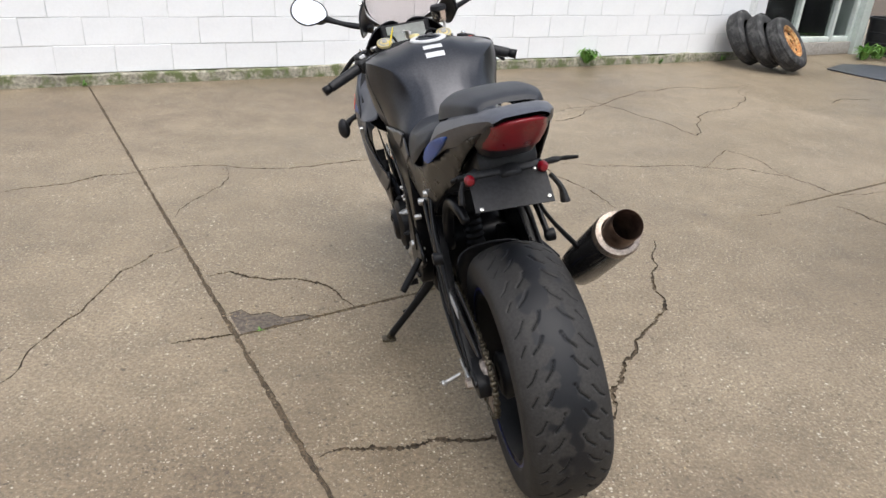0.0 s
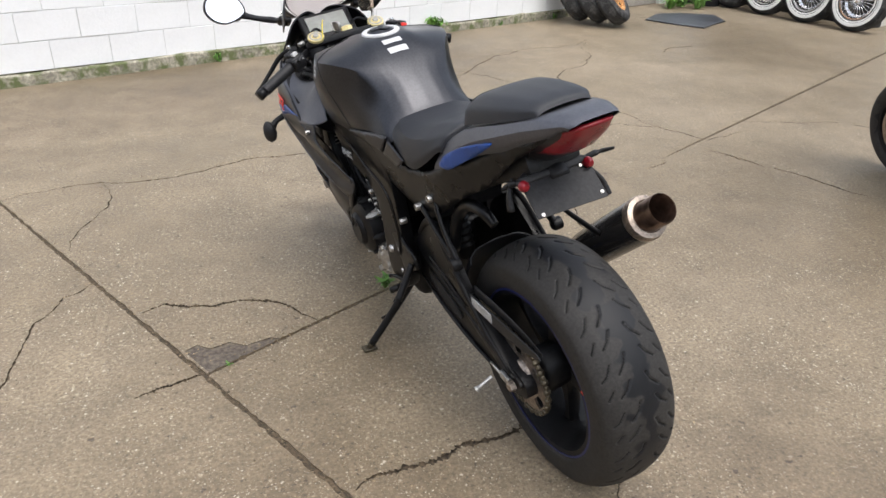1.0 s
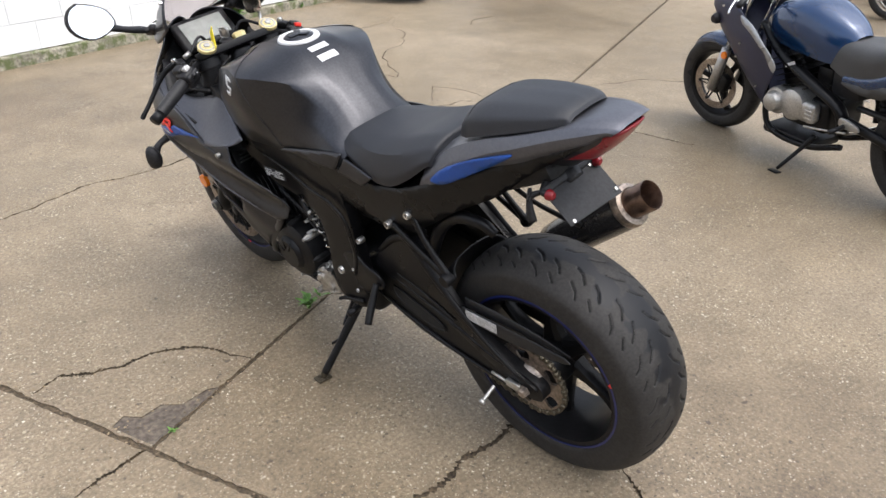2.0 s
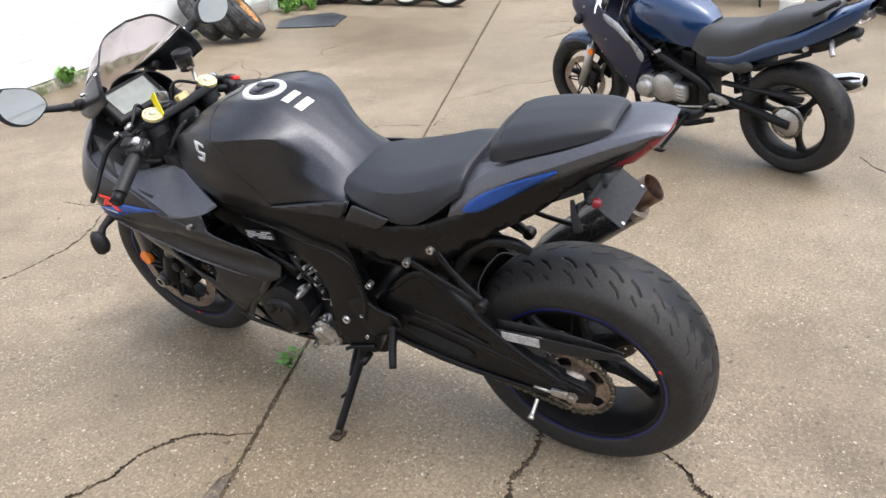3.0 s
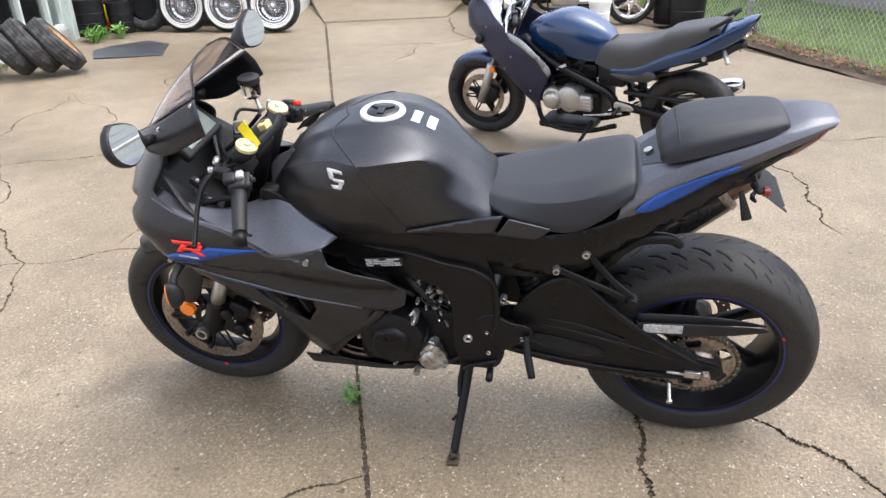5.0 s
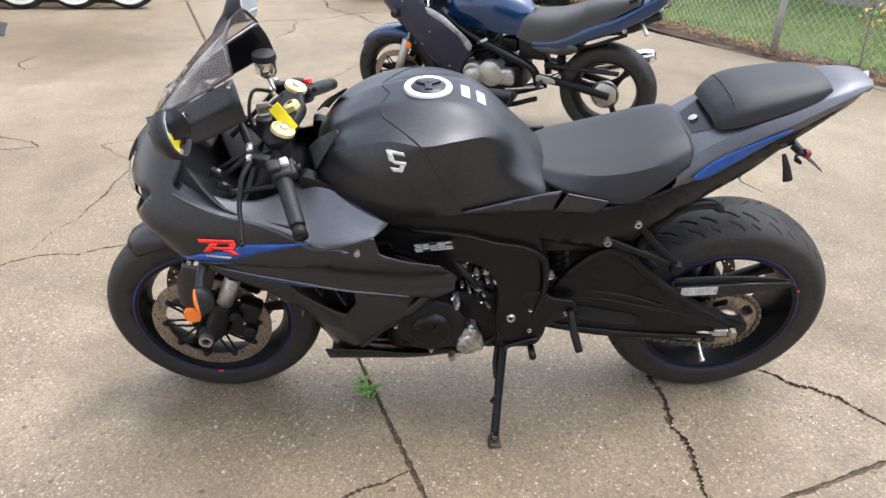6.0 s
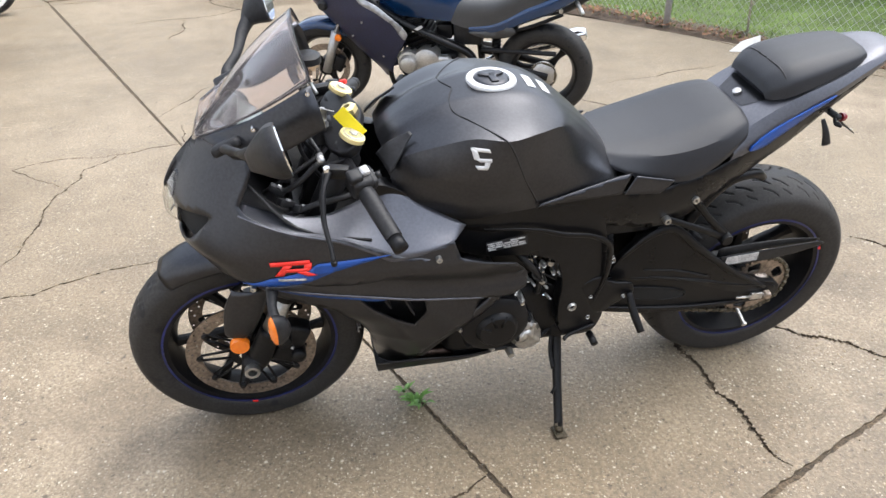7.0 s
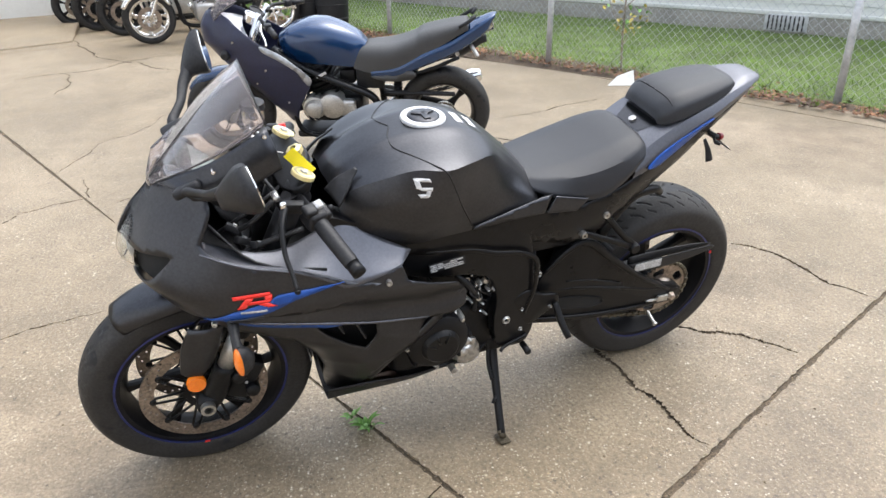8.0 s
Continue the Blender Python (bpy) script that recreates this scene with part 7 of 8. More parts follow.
def cockpit(bike, P):
    """Top yoke, bars, switches, levers, reservoir, instruments, key with its tag."""
    yoke = shell([(1.19, 0.0), (1.185, 0.10), (1.16, 0.142), (1.125, 0.13), (1.115, 0.06), (1.10, 0.0), (1.115, -0.06), (1.125, -0.13), (1.16, -0.142), (1.185, -0.10)], lambda x, z: 0.0, 0.02)
    # the outline was laid in x and y: stand it flat at the yoke's height
    for v in yoke.verts:
        v.co = Vector((v.co.x, v.co.z, 0.900 + (1.159 - v.co.x) * 0.42))
    bmesh.ops.recalc_face_normals(yoke, faces=yoke.faces)
    y = P("top_yoke", yoke, BLACK_METAL, "black top fork yoke")
    solid(y, 0.022, 0)
    rounded(y, 0.004)
    nut = lathe([(0.008, 0.016), (0.013, 0.016), (0.020, 0.012), (0.020, -0.004), (0.0, -0.004)], 6, pose(1.130, 0, 0.925, 90, 0, 0) @ pose(0, 0, 0, 0, 0, -22))
    P("stem_nut", nut, GOLD, "gold steering stem nut", y)
    lock = lathe([(0.0, 0.012), (0.016, 0.012), (0.021, 0.008), (0.022, -0.03), (0.0, -0.03)], 24, pose(1.195, 0.012, 0.900, 90, 0, 0))
    k = P("ignition_lock", lock, BLACK, "black ignition lock", y)
    P("key", box(0.030, 0.003, 0.030, pose(1.195, 0.012, 0.930, 0, 0, 20), bevel=0.006), STEEL, "", k)
    tag = box(0.030, 0.0015, 0.068, bevel=0.0005, seg=1)
    wide, tall = Vector((-0.73, 0.0, 0.68)), Vector((0.633, -0.372, 0.681))
    turn = Matrix((wide, tall.cross(wide), tall)).transposed().to_4x4()
    bmesh.ops.transform(tag, matrix=Matrix.Translation((1.138, 0.080, 0.942)) @ turn, verts=tag.verts)
    tg = P("key_tag", tag, YELLOW, "bright yellow plastic key tag", k)
    P("tag_ring", tube([(1.19, 0.012, 0.945), (1.18, 0.03, 0.950), (1.165, 0.035, 0.948)], 0.0015, 6), STEEL, "", k)

    def bar(s):
        inner, end = Vector((1.155, 0.135 * s, 0.888)), Vector((1.085, 0.328 * s, 0.818 if s > 0 else 0.826))
        d = (end - inner).normalized()
        b = P("handlebar", tube([inner - d * 0.02, end - d * 0.005], 0.0112, 12), BLACK_METAL, "black clip-on handlebar")
        prof = [(0.0, 0.0), (0.0168, 0.0)]
        prof += [(0.0178, 0.004), (0.0180, 0.03), (0.0178, 0.06)]
        glen = (end - inner).length - 0.097
        prof += [(0.0168, glen), (0.0, glen)]
        grip = lathe(prof, 18, Matrix.Translation(inner + d * 0.085) @ Vector((0, 1, 0)).rotation_difference(d).to_matrix().to_4x4())
        P("grip", grip, BLACK, "black rubber grip", b)
        P("bar_end", tube([end - d * 0.012, end + d * 0.016], [0.0150, 0.0160], 16), BLACK_METAL, "", b)
        turn = Matrix.Translation(inner + d * 0.060) @ Vector((0, 1, 0)).rotation_difference(d * s).to_matrix().to_4x4()
        sw = box(0.046, 0.050, 0.050, turn, bevel=0.011, seg=3)
        merge(sw, box(0.030, 0.030, 0.020, turn @ pose(0.014, 0, 0.026), bevel=0.006))
        merge(sw, box(0.020, 0.046, 0.026, turn @ pose(-0.022, 0, 0.006), bevel=0.006))
        w = P("switch_box", sw, BLACK, "black switch box", b)
        P("switch", box(0.018, 0.020, 0.012, turn @ pose(-0.010, -0.004, 0.029, 0, 12, 0), bevel=0.003), RED if s < 0 else GREY_INK, "red kill switch" if s < 0 else "pale grey rocker switch", w)
        P("switch", tube([turn @ Vector((-0.030, 0.004, 0.012)), turn @ Vector((-0.042, 0.006, 0.016))], [0.006, 0.007], 8), BLACK, "", w)
        for k in range(3):
            P("print", box(0.004, 0.004, 0.001, turn @ pose(-0.0335, -0.012 + 0.010 * k, 0.010, 0, -90, 0)), GREY_INK, "", w)
        clamp = lathe([(0.029, 0.018), (0.040, 0.018), (0.040, -0.018), (0.029, -0.018)], 24, pose(1.166, 0.105 * s, 0.876, 90, 0, 0) @ pose(0, 0, 0, 0, 0, -22), closed=True)
        P("bar_clamp", clamp, BLACK_METAL, "", b)
        perch = box(0.05, 0.024, 0.026, pose(1.178, 0.178 * s, 0.893, 0, 0, -15 * s), bevel=0.006)
        P("lever_perch", perch, BLACK_METAL, "", b)
        P("pivot_bolt", lathe([(0.0, 0.004), (0.006, 0.004), (0.0075, 0.001), (0.0075, -0.008)], 14, pose(1.199, 0.186 * s, 0.907, 90, 0, 0)), CHROME, "shiny pivot bolt", b)
        P("adjuster", tube([(1.205, 0.150 * s, 0.900), (1.208, 0.130 * s, 0.905)], 0.008, 10), STEEL, "", b)
        lever = tube([(1.198, 0.186 * s, 0.897), (1.212, 0.222 * s, 0.876), (1.216, 0.262 * s, 0.838), (1.210, 0.300 * s, 0.805), (1.207, 0.324 * s, 0.786)], [0.008, 0.0065, 0.0055, 0.0050, 0.0055], 10, flat=1.3)
        P("lever", lever, BLACK_METAL, "black hand lever", b)
        P("lever_ball", lathe([(0.0, 0.007), (0.005, 0.005), (0.007, 0.0), (0.005, -0.005), (0.0, -0.007)], 12, pose(1.207, 0.326 * s, 0.784)), BLACK_METAL, "", b)
        P("cable", tube([(1.205, 0.128 * s, 0.906), (1.235, 0.07 * s, 0.93), (1.24, 0.04 * s, 0.86), (1.18, 0.05 * s, 0.76)], 0.0045, 8), BLACK, "", b)
    both(bar)
    pot = lathe([(0.0, -0.028), (0.021, -0.028), (0.025, -0.02), (0.026, 0.012)], 28, pose(1.203, -0.108, 0.985, 90, 0, 0))
    r = P("brake_reservoir", pot, SMOKE_OIL, "translucent brake fluid pot with black lid")
    P("lid", lathe([(0.0, 0.030), (0.022, 0.030), (0.028, 0.026), (0.029, 0.012), (0.026, 0.010)], 28, pose(1.203, -0.108, 0.985, 90, 0, 0)), BLACK, "black ribbed lid", r)
    P("pot_bracket", tube([(1.190, -0.112, 0.915), (1.205, -0.125, 0.945), (1.203, -0.112, 0.965)], 0.005, 8), STEEL, "", r)
    # instruments
    dash = box(0.03, 0.19, 0.105, pose(1.345, 0.0, 0.905, 0, 48, 0), bevel=0.010, seg=3)
    da = P("instrument_panel", dash, BLACK, "black instrument panel behind the screen")
    P("display", box(0.003, 0.145, 0.074, pose(1.3340, 0.0, 0.9172, 0, 48, 0), bevel=0.001, seg=1), LCD, "blank grey display", da)
    for pts, r in (([(1.30, 0.10, 0.80), (1.26, 0.13, 0.84), (1.21, 0.12, 0.88)], 0.006), ([(1.33, 0.06, 0.78), (1.28, 0.09, 0.83), (1.20, 0.07, 0.87)], 0.005), ([(1.29, 0.14, 0.77), (1.22, 0.15, 0.80), (1.15, 0.13, 0.80)], 0.007),
                   ([(1.31, -0.09, 0.80), (1.25, -0.12, 0.85), (1.20, -0.12, 0.90)], 0.006)):
        P("wire_loom", tube(pts, r, 8), BLACK, "")
    for x, y, z, turn in ((1.285, 0.128, 0.795, 20), (1.300, 0.105, 0.815, -15), (1.255, 0.140, 0.785, 40)):
        c = P("connector", box(0.034, 0.020, 0.016, pose(x, y, z, 15, -30, turn), bevel=0.003), BLACK, "")
        P("clip", box(0.008, 0.008, 0.004, pose(x - 0.006, y + 0.003, z + 0.010, 15, -30, turn)), GREY_INK, "", c)
    P("head_stock", tube([(1.15, 0, 0.90), (1.24, 0, 0.66)], 0.035, 16), FRAME_BLACK, "")
    P("lower_yoke", box(0.07, 0.28, 0.03, pose(1.245, 0, 0.69, 0, -22, 0), bevel=0.008), BLACK_METAL, "")


sport_motorcycle()


# ---- the blue street motorcycle ----
def street_motorcycle():
    bike = group_empty("street_motorcycle", pose(2.665, 1.605, 0.0, 0, 0, 76.5) @ pose(0, 0, 0, -10, 0, 0),
                       "metallic blue half-faired street motorcycle with grey seat on its side stand", "motorcycle")
    P = lambda name, bm, mat, label="", parent=bike: part(name, bm, mat, parent, label)
    for name, x, R, half, dy in (("rear_wheel", 0.070, 0.287, 0.064, 0.020), ("front_wheel", 1.437, 0.278, 0.053, 0.045)):
        w = P(name, rim_mesh(0.198, half - 0.010, 0.045, 0.05), BLACK_METAL, "black cast wheel")
        add_spokes(w, BLACK_METAL, 0.198, 3, 0.045, 0.0, 0.062, 0.03)
        w.location = (x, dy, R + 0.18 * dy)
        w.rotation_euler = (0, 0, radians(10) if x > 1 else 0)
        t = new("tyre", tyre_mesh(R, half, 0.201, half - 0.011, seg=300, rows=30))
        t.parent = w
        if x > 1:
            P("brake_disc", disc_mesh(0.150, 0.110, 0.005, 36), DISC, "", w).location = (0, 0.055, 0)
            add_carrier(w, 0.055, 0.055, 0.115, 6, 0.008, 0.005)
        else:
            P("sprocket", sprocket_mesh(0.086, 39, 0.006), CHAIN, "", w).location = (0, 0.068, 0)
            P("hub_cover", lathe([(0.0, 0.05), (0.05, 0.048), (0.07, 0.035), (0.075, 0.0)], 28, pose(0, 0.035, 0)), ALLOY, "silver rear hub", w)
    # forks
    for s in (1, -1):
        leg = P("fork_leg", tube([(1.412, 0.098 * s + 0.042, 0.275), (1.325, 0.098 * s + 0.02, 0.52)], 0.028, 14), ALLOY, "silver fork slider")
        P("fork_tube", tube([(1.336, 0.098 * s + 0.022, 0.49), (1.14, 0.098 * s, 0.92)], 0.019, 12), CHROME, "", leg)
        P("side_reflector", lathe([(0.0, 0.006), (0.02, 0.005), (0.022, -0.006)], 18, pose(1.30, 0.135 * s + 0.022, 0.50, 0 if s > 0 else 180)), AMBER, "amber reflector", leg)
        P("caliper", box(0.06, 0.045, 0.10, pose(1.33, 0.072 * s + 0.042, 0.32, 0, -24, 0), bevel=0.010), BLACK_METAL, "", leg)
    rows = []
    for k in range(8):
        a = radians(35 + 95 * k / 7)
        w = 0.040 + 0.028 * math.sin(math.pi * k / 7)
        rows.append([(1.437 + (0.298 - d) * math.cos(a), y, 0.286 + (0.298 - d) * math.sin(a)) for y, d in ((0, 0), (w * 0.6, 0.004), (w, 0.02), (w * 1.1, 0.05))])
    guard = skin(rows, 4, 3, mirror=True)
    bmesh.ops.translate(guard, vec=(0, 0.045, 0), verts=guard.verts)
    solid(P("front_mudguard", guard, NAVY, "glossy blue front mudguard"), 0.003)
    # tank, seat, tail
    tank = [[(1.05, 0, 0.79), (1.05, 0.05, 0.788), (1.045, 0.09, 0.765), (1.03, 0.105, 0.71), (1.02, 0.09, 0.66)],
            [(0.98, 0, 0.835), (0.98, 0.06, 0.83), (0.975, 0.115, 0.80), (0.965, 0.135, 0.725), (0.955, 0.11, 0.645)],
            [(0.87, 0, 0.868), (0.87, 0.07, 0.86), (0.87, 0.128, 0.825), (0.865, 0.150, 0.735), (0.86, 0.12, 0.632)],
            [(0.77, 0, 0.868), (0.77, 0.07, 0.86), (0.77, 0.125, 0.82), (0.765, 0.146, 0.73), (0.76, 0.12, 0.622)],
            [(0.67, 0, 0.835), (0.67, 0.06, 0.828), (0.67, 0.108, 0.79), (0.665, 0.130, 0.71), (0.66, 0.115, 0.612)],
            [(0.58, 0, 0.785), (0.58, 0.05, 0.778), (0.585, 0.085, 0.745), (0.59, 0.105, 0.685), (0.60, 0.10, 0.605)],
            [(0.53, 0, 0.735), (0.532, 0.035, 0.73), (0.54, 0.06, 0.71), (0.56, 0.08, 0.665), (0.585, 0.085, 0.60)]]
    P("fuel_tank", skin(tank, 5, 5, mirror=True), NAVY, "glossy metallic blue fuel tank")
    seat = [[(0.60, 0, 0.715), (0.60, 0.06, 0.71), (0.60, 0.095, 0.67), (0.61, 0.105, 0.595)],
            [(0.50, 0, 0.725), (0.50, 0.08, 0.72), (0.50, 0.12, 0.68), (0.50, 0.128, 0.575)],
            [(0.36, 0, 0.738), (0.36, 0.095, 0.733), (0.36, 0.135, 0.695), (0.36, 0.138, 0.60)],
            [(0.24, 0, 0.778), (0.24, 0.095, 0.772), (0.24, 0.13, 0.735), (0.24, 0.132, 0.655)],
            [(0.19, 0, 0.808), (0.19, 0.09, 0.803), (0.19, 0.124, 0.765), (0.19, 0.126, 0.68)],
            [(0.06, 0, 0.84), (0.06, 0.085, 0.836), (0.06, 0.115, 0.805), (0.06, 0.115, 0.745)],
            [(-0.06, 0, 0.862), (-0.06, 0.07, 0.858), (-0.06, 0.095, 0.84), (-0.06, 0.095, 0.81)],
            [(-0.085, 0, 0.845), (-0.085, 0.06, 0.843), (-0.085, 0.085, 0.83), (-0.085, 0.085, 0.815)]]
    P("seat", skin(seat, 4, 4, mirror=True), SEAT_GREY, "worn grey stepped vinyl seat")
    tailr = [[(0.50, 0.05, 0.60), (0.50, 0.125, 0.585), (0.50, 0.136, 0.565), (0.50, 0.12, 0.545), (0.50, 0.05, 0.54)],
             [(0.34, 0.05, 0.66), (0.34, 0.132, 0.618), (0.34, 0.146, 0.585), (0.34, 0.13, 0.552), (0.34, 0.05, 0.55)],
             [(0.18, 0.05, 0.73), (0.18, 0.124, 0.695), (0.18, 0.138, 0.655), (0.18, 0.12, 0.612), (0.18, 0.05, 0.61)],
             [(0.02, 0.0, 0.79), (0.02, 0.108, 0.758), (0.02, 0.124, 0.715), (0.02, 0.105, 0.672), (0.02, 0.0, 0.67)],
             [(-0.10, 0.0, 0.85), (-0.10, 0.088, 0.825), (-0.10, 0.098, 0.785), (-0.10, 0.085, 0.738), (-0.10, 0.0, 0.735)],
             [(-0.20, 0.0, 0.893), (-0.20, 0.058, 0.878), (-0.20, 0.068, 0.85), (-0.19, 0.06, 0.80), (-0.18, 0.0, 0.79)],
             [(-0.245, 0.0, 0.90), (-0.24, 0.030, 0.893), (-0.235, 0.036, 0.875), (-0.22, 0.03, 0.845), (-0.21, 0.0, 0.84)]]
    tail = P("tail_cowl", skin(tailr, 4, 4, mirror=True), NAVY, "glossy blue tail cowl")
    for s in (1, -1):
        solid(P("side_panel", shell([(0.52, 0.56), (0.40, 0.565), (0.26, 0.60), (0.22, 0.57), (0.27, 0.53), (0.42, 0.525)], lambda x, z: 0.143, 0.03, 0.0, s), SEAT_GREY, "dark grey side panel", tail), 0.005)
        P("grab_rail", tube([(-0.03, 0.10 * s, 0.84), (-0.09, 0.10 * s, 0.875), (-0.12, 0.075 * s, 0.895), (-0.10, 0.05 * s, 0.875)], 0.011, 8), BLACK, "", tail)
        P("bolt", bolt_mesh(-0.02, 0.124 * s, 0.69, 0.012, s), STEEL, "", tail)
    P("tail_lamp", box(0.05, 0.085, 0.05, pose(-0.205, 0, 0.822, 0, 25, 0), bevel=0.012), SMOKE_OIL, "smoked tail lamp", tail)
    P("rear_fender", tube([(0.10, 0, 0.655), (-0.04, 0, 0.69), (-0.14, 0, 0.735), (-0.19, 0, 0.745)], [0.04, 0.045, 0.030, 0.02], 10, flat=1.8), BLACK, "black plastic rear fender")
    for s in (1, -1):
        P("bracket_tab", tube([(-0.10, 0.06 * s, 0.72), (-0.13, 0.10 * s, 0.685), (-0.14, 0.11 * s, 0.67)], 0.012, 8), STEEL, "")
        P("tail_rail", tube([(0.32, 0.105 * s, 0.545), (0.16, 0.105 * s, 0.585), (-0.03, 0.095 * s, 0.66)], 0.011, 8), BLACK_METAL, "")

    # half fairing
    def half(x, z):
        d = max(0.0, lerp_table([(0.25, 1.10), (0.40, 1.25), (0.525, 1.36), (0.65, 1.47), (0.75, 1.55), (0.85, 1.55), (0.98, 1.46)], z) - x)
        return lerp_table([(0.25, 0.15), (0.45, 0.19), (0.65, 0.215), (0.80, 0.19), (0.95, 0.12)], z) * (1 - math.exp(-d / 0.10))
    for s in (1, -1):
        out = [(1.47, 0.94), (1.53, 0.85), (1.535, 0.76), (1.45, 0.66), (1.34, 0.53), (1.23, 0.40), (1.07, 0.235), (1.0, 0.235), (0.96, 0.36), (0.875, 0.50), (0.85, 0.555), (0.90, 0.62), (1.02, 0.715), (1.13, 0.765), (1.24, 0.84), (1.34, 0.92)]
        f = P("half_fairing", shell(out, half, 0.02, 0.0, s), NAVY_DARK, "dark navy half fairing")
        solid(f, 0.004)
        strip = [(1.15, 0.77), (1.02, 0.72), (0.90, 0.625), (0.845, 0.56), (0.87, 0.51), (0.905, 0.555), (0.93, 0.61), (1.02, 0.675), (1.13, 0.725)]
        solid(P("trim_strip", shell(strip, half, 0.02, 0.003, s), SILVER, "silver-grey fairing trim", f), 0.003)
        for x, z in ((1.30, 0.78), (1.12, 0.62), (1.02, 0.40), (1.20, 0.52)):
            P("screw", bolt_mesh(x, (half(x, z) + 0.002) * s, z, 0.006, s), STEEL, "", f)
        P("front_signal", lathe([(0.0, 0.04), (0.02, 0.036), (0.03, 0.02), (0.03, 0.0)], 16, pose(1.36, half(1.36, 0.70) * s, 0.70, 0 if s > 0 else 180)), BLACK, "black front signal", f)
    scr = [[(1.46, 0, 0.905), (1.45, 0.06, 0.90), (1.41, 0.11, 0.885)], [(1.42, 0, 0.97), (1.41, 0.07, 0.96), (1.36, 0.13, 0.93)], [(1.36, 0, 1.03), (1.35, 0.07, 1.02), (1.30, 0.13, 0.97)], [(1.30, 0, 1.06), (1.29, 0.06, 1.05), (1.25, 0.12, 1.0)]]
    solid(P("windscreen", skin(scr, 5, 5, mirror=True), SMOKE, "smoke-tinted windscreen"), 0.003)
    P("cockpit_shroud", skin([[(1.45, 0, 0.90), (1.40, 0.10, 0.87), (1.30, 0.16, 0.83)], [(1.36, 0, 0.90), (1.32, 0.09, 0.86), (1.24, 0.15, 0.80)], [(1.28, 0, 0.86), (1.25, 0.08, 0.83), (1.20, 0.14, 0.77)]], 4, 4, mirror=True), SILVER, "grey cockpit shroud")
    P("headlight", lathe([(0.0, 0.02), (0.06, 0.012), (0.075, 0.0), (0.07, -0.04)], 28, pose(1.475, 0, 0.80, 0, 0, -90)), CLEAR, "round headlight")
    for s, x in ((1, 1.20), (-1, 1.20)):
        P("instrument", lathe([(0.0, 0.0), (0.034, 0.0), (0.036, 0.006), (0.042, 0.006), (0.042, -0.04), (0.02, -0.055), (0.0, -0.055)], 24, pose(x, 0.048 * s, 0.90, 0, 0, 0) @ pose(0, 0, 0, 60, 0, 90)), CHROME if s > 0 else BLACK, "chrome-ringed instrument")
        bar = P("handlebar", tube([(1.13, 0.03 * s, 0.90), (1.12, 0.14 * s, 0.905), (1.03, 0.27 * s, 0.88), (0.99, 0.34 * s, 0.87)], 0.011, 10), BLACK_METAL, "black handlebar")
        P("grip", tube([(1.035, 0.262 * s, 0.882), (0.985, 0.345 * s, 0.868)], 0.017, 12), BLACK, "", bar)
        P("lever", tube([(1.10, 0.20 * s, 0.895), (1.085, 0.27 * s, 0.875), (1.05, 0.34 * s, 0.845), (1.04, 0.36 * s, 0.82)], 0.006, 8), CHROME, "bright silver lever", bar)
        P("switch_box", box(0.04, 0.045, 0.04, pose(1.055, 0.235 * s, 0.888, 0, 0, 30 * s), bevel=0.008), BLACK, "", bar)
    # engine and frame
    eng = box(0.30, 0.24, 0.17, pose(0.72, 0, 0.335), bevel=0.03, seg=3)
    merge(eng, box(0.15, 0.20, 0.24, pose(0.83, 0, 0.50, 0, 22, 0), bevel=0.015))
    e = P("engine", eng, BLACK_METAL, "black twin-cylinder engine")
    for k in range(7):
        P("cooling_fin", box(0.19, 0.27, 0.005, pose(0.795 + 0.012 * k, 0, 0.43 + 0.027 * k, 0, 22, 0), bevel=0.002, seg=1), BLACK_METAL, "", e)
    for s in (1, -1):
        big = lathe([(0.0, 0.072), (0.030, 0.070), (0.046, 0.060), (0.054, 0.040), (0.056, 0.026), (0.068, 0.022), (0.072, 0.012), (0.072, -0.05), (0.0, -0.05)], 32, pose(0.865, 0.145 * s, 0.365, 0 if s > 0 else 180))
        c = P("crankcase_cover", big, ALLOY, "bare silver crankcase cover", e)
        drum = lathe([(0.0, 0.048), (0.060, 0.046), (0.078, 0.034), (0.084, 0.010), (0.084, -0.05), (0.0, -0.05)], 32, pose(0.755, 0.135 * s, 0.375, 0 if s > 0 else 180))
        merge(drum, box(0.11, 0.06, 0.105, pose(0.665, 0.140 * s, 0.360), bevel=0.022, seg=3))
        P("case_half", drum, ALLOY, "bare silver crankcase", e)
        for k in range(3):
            P("rib", box(0.045, 0.006, 0.006, pose(0.625, 0.183 * s, 0.345 + 0.02 * k), bevel=0.002, seg=1), ALLOY, "", e)
        P("frame_tube", tube([(1.10, 0.06 * s, 0.70), (0.90, 0.125 * s, 0.60), (0.66, 0.135 * s, 0.50), (0.50, 0.125 * s, 0.42), (0.47, 0.11 * s, 0.30)], 0.022, 12, flat=1.5), FRAME_BLACK, "black frame tube")
        P("lower_tube", tube([(1.08, 0.05 * s, 0.62), (1.02, 0.09 * s, 0.35), (0.96, 0.10 * s, 0.17), (0.70, 0.10 * s, 0.15), (0.48, 0.10 * s, 0.22)], 0.016, 10), FRAME_BLACK, "")
        sw = P("swingarm", tube([(0.48, 0.10 * s, 0.36), (0.28, 0.095 * s + 0.01, 0.335), (0.04, 0.092 * s + 0.02, 0.290)], [0.026, 0.024, 0.022], 12, flat=0.8), BLACK_METAL, "black swingarm")
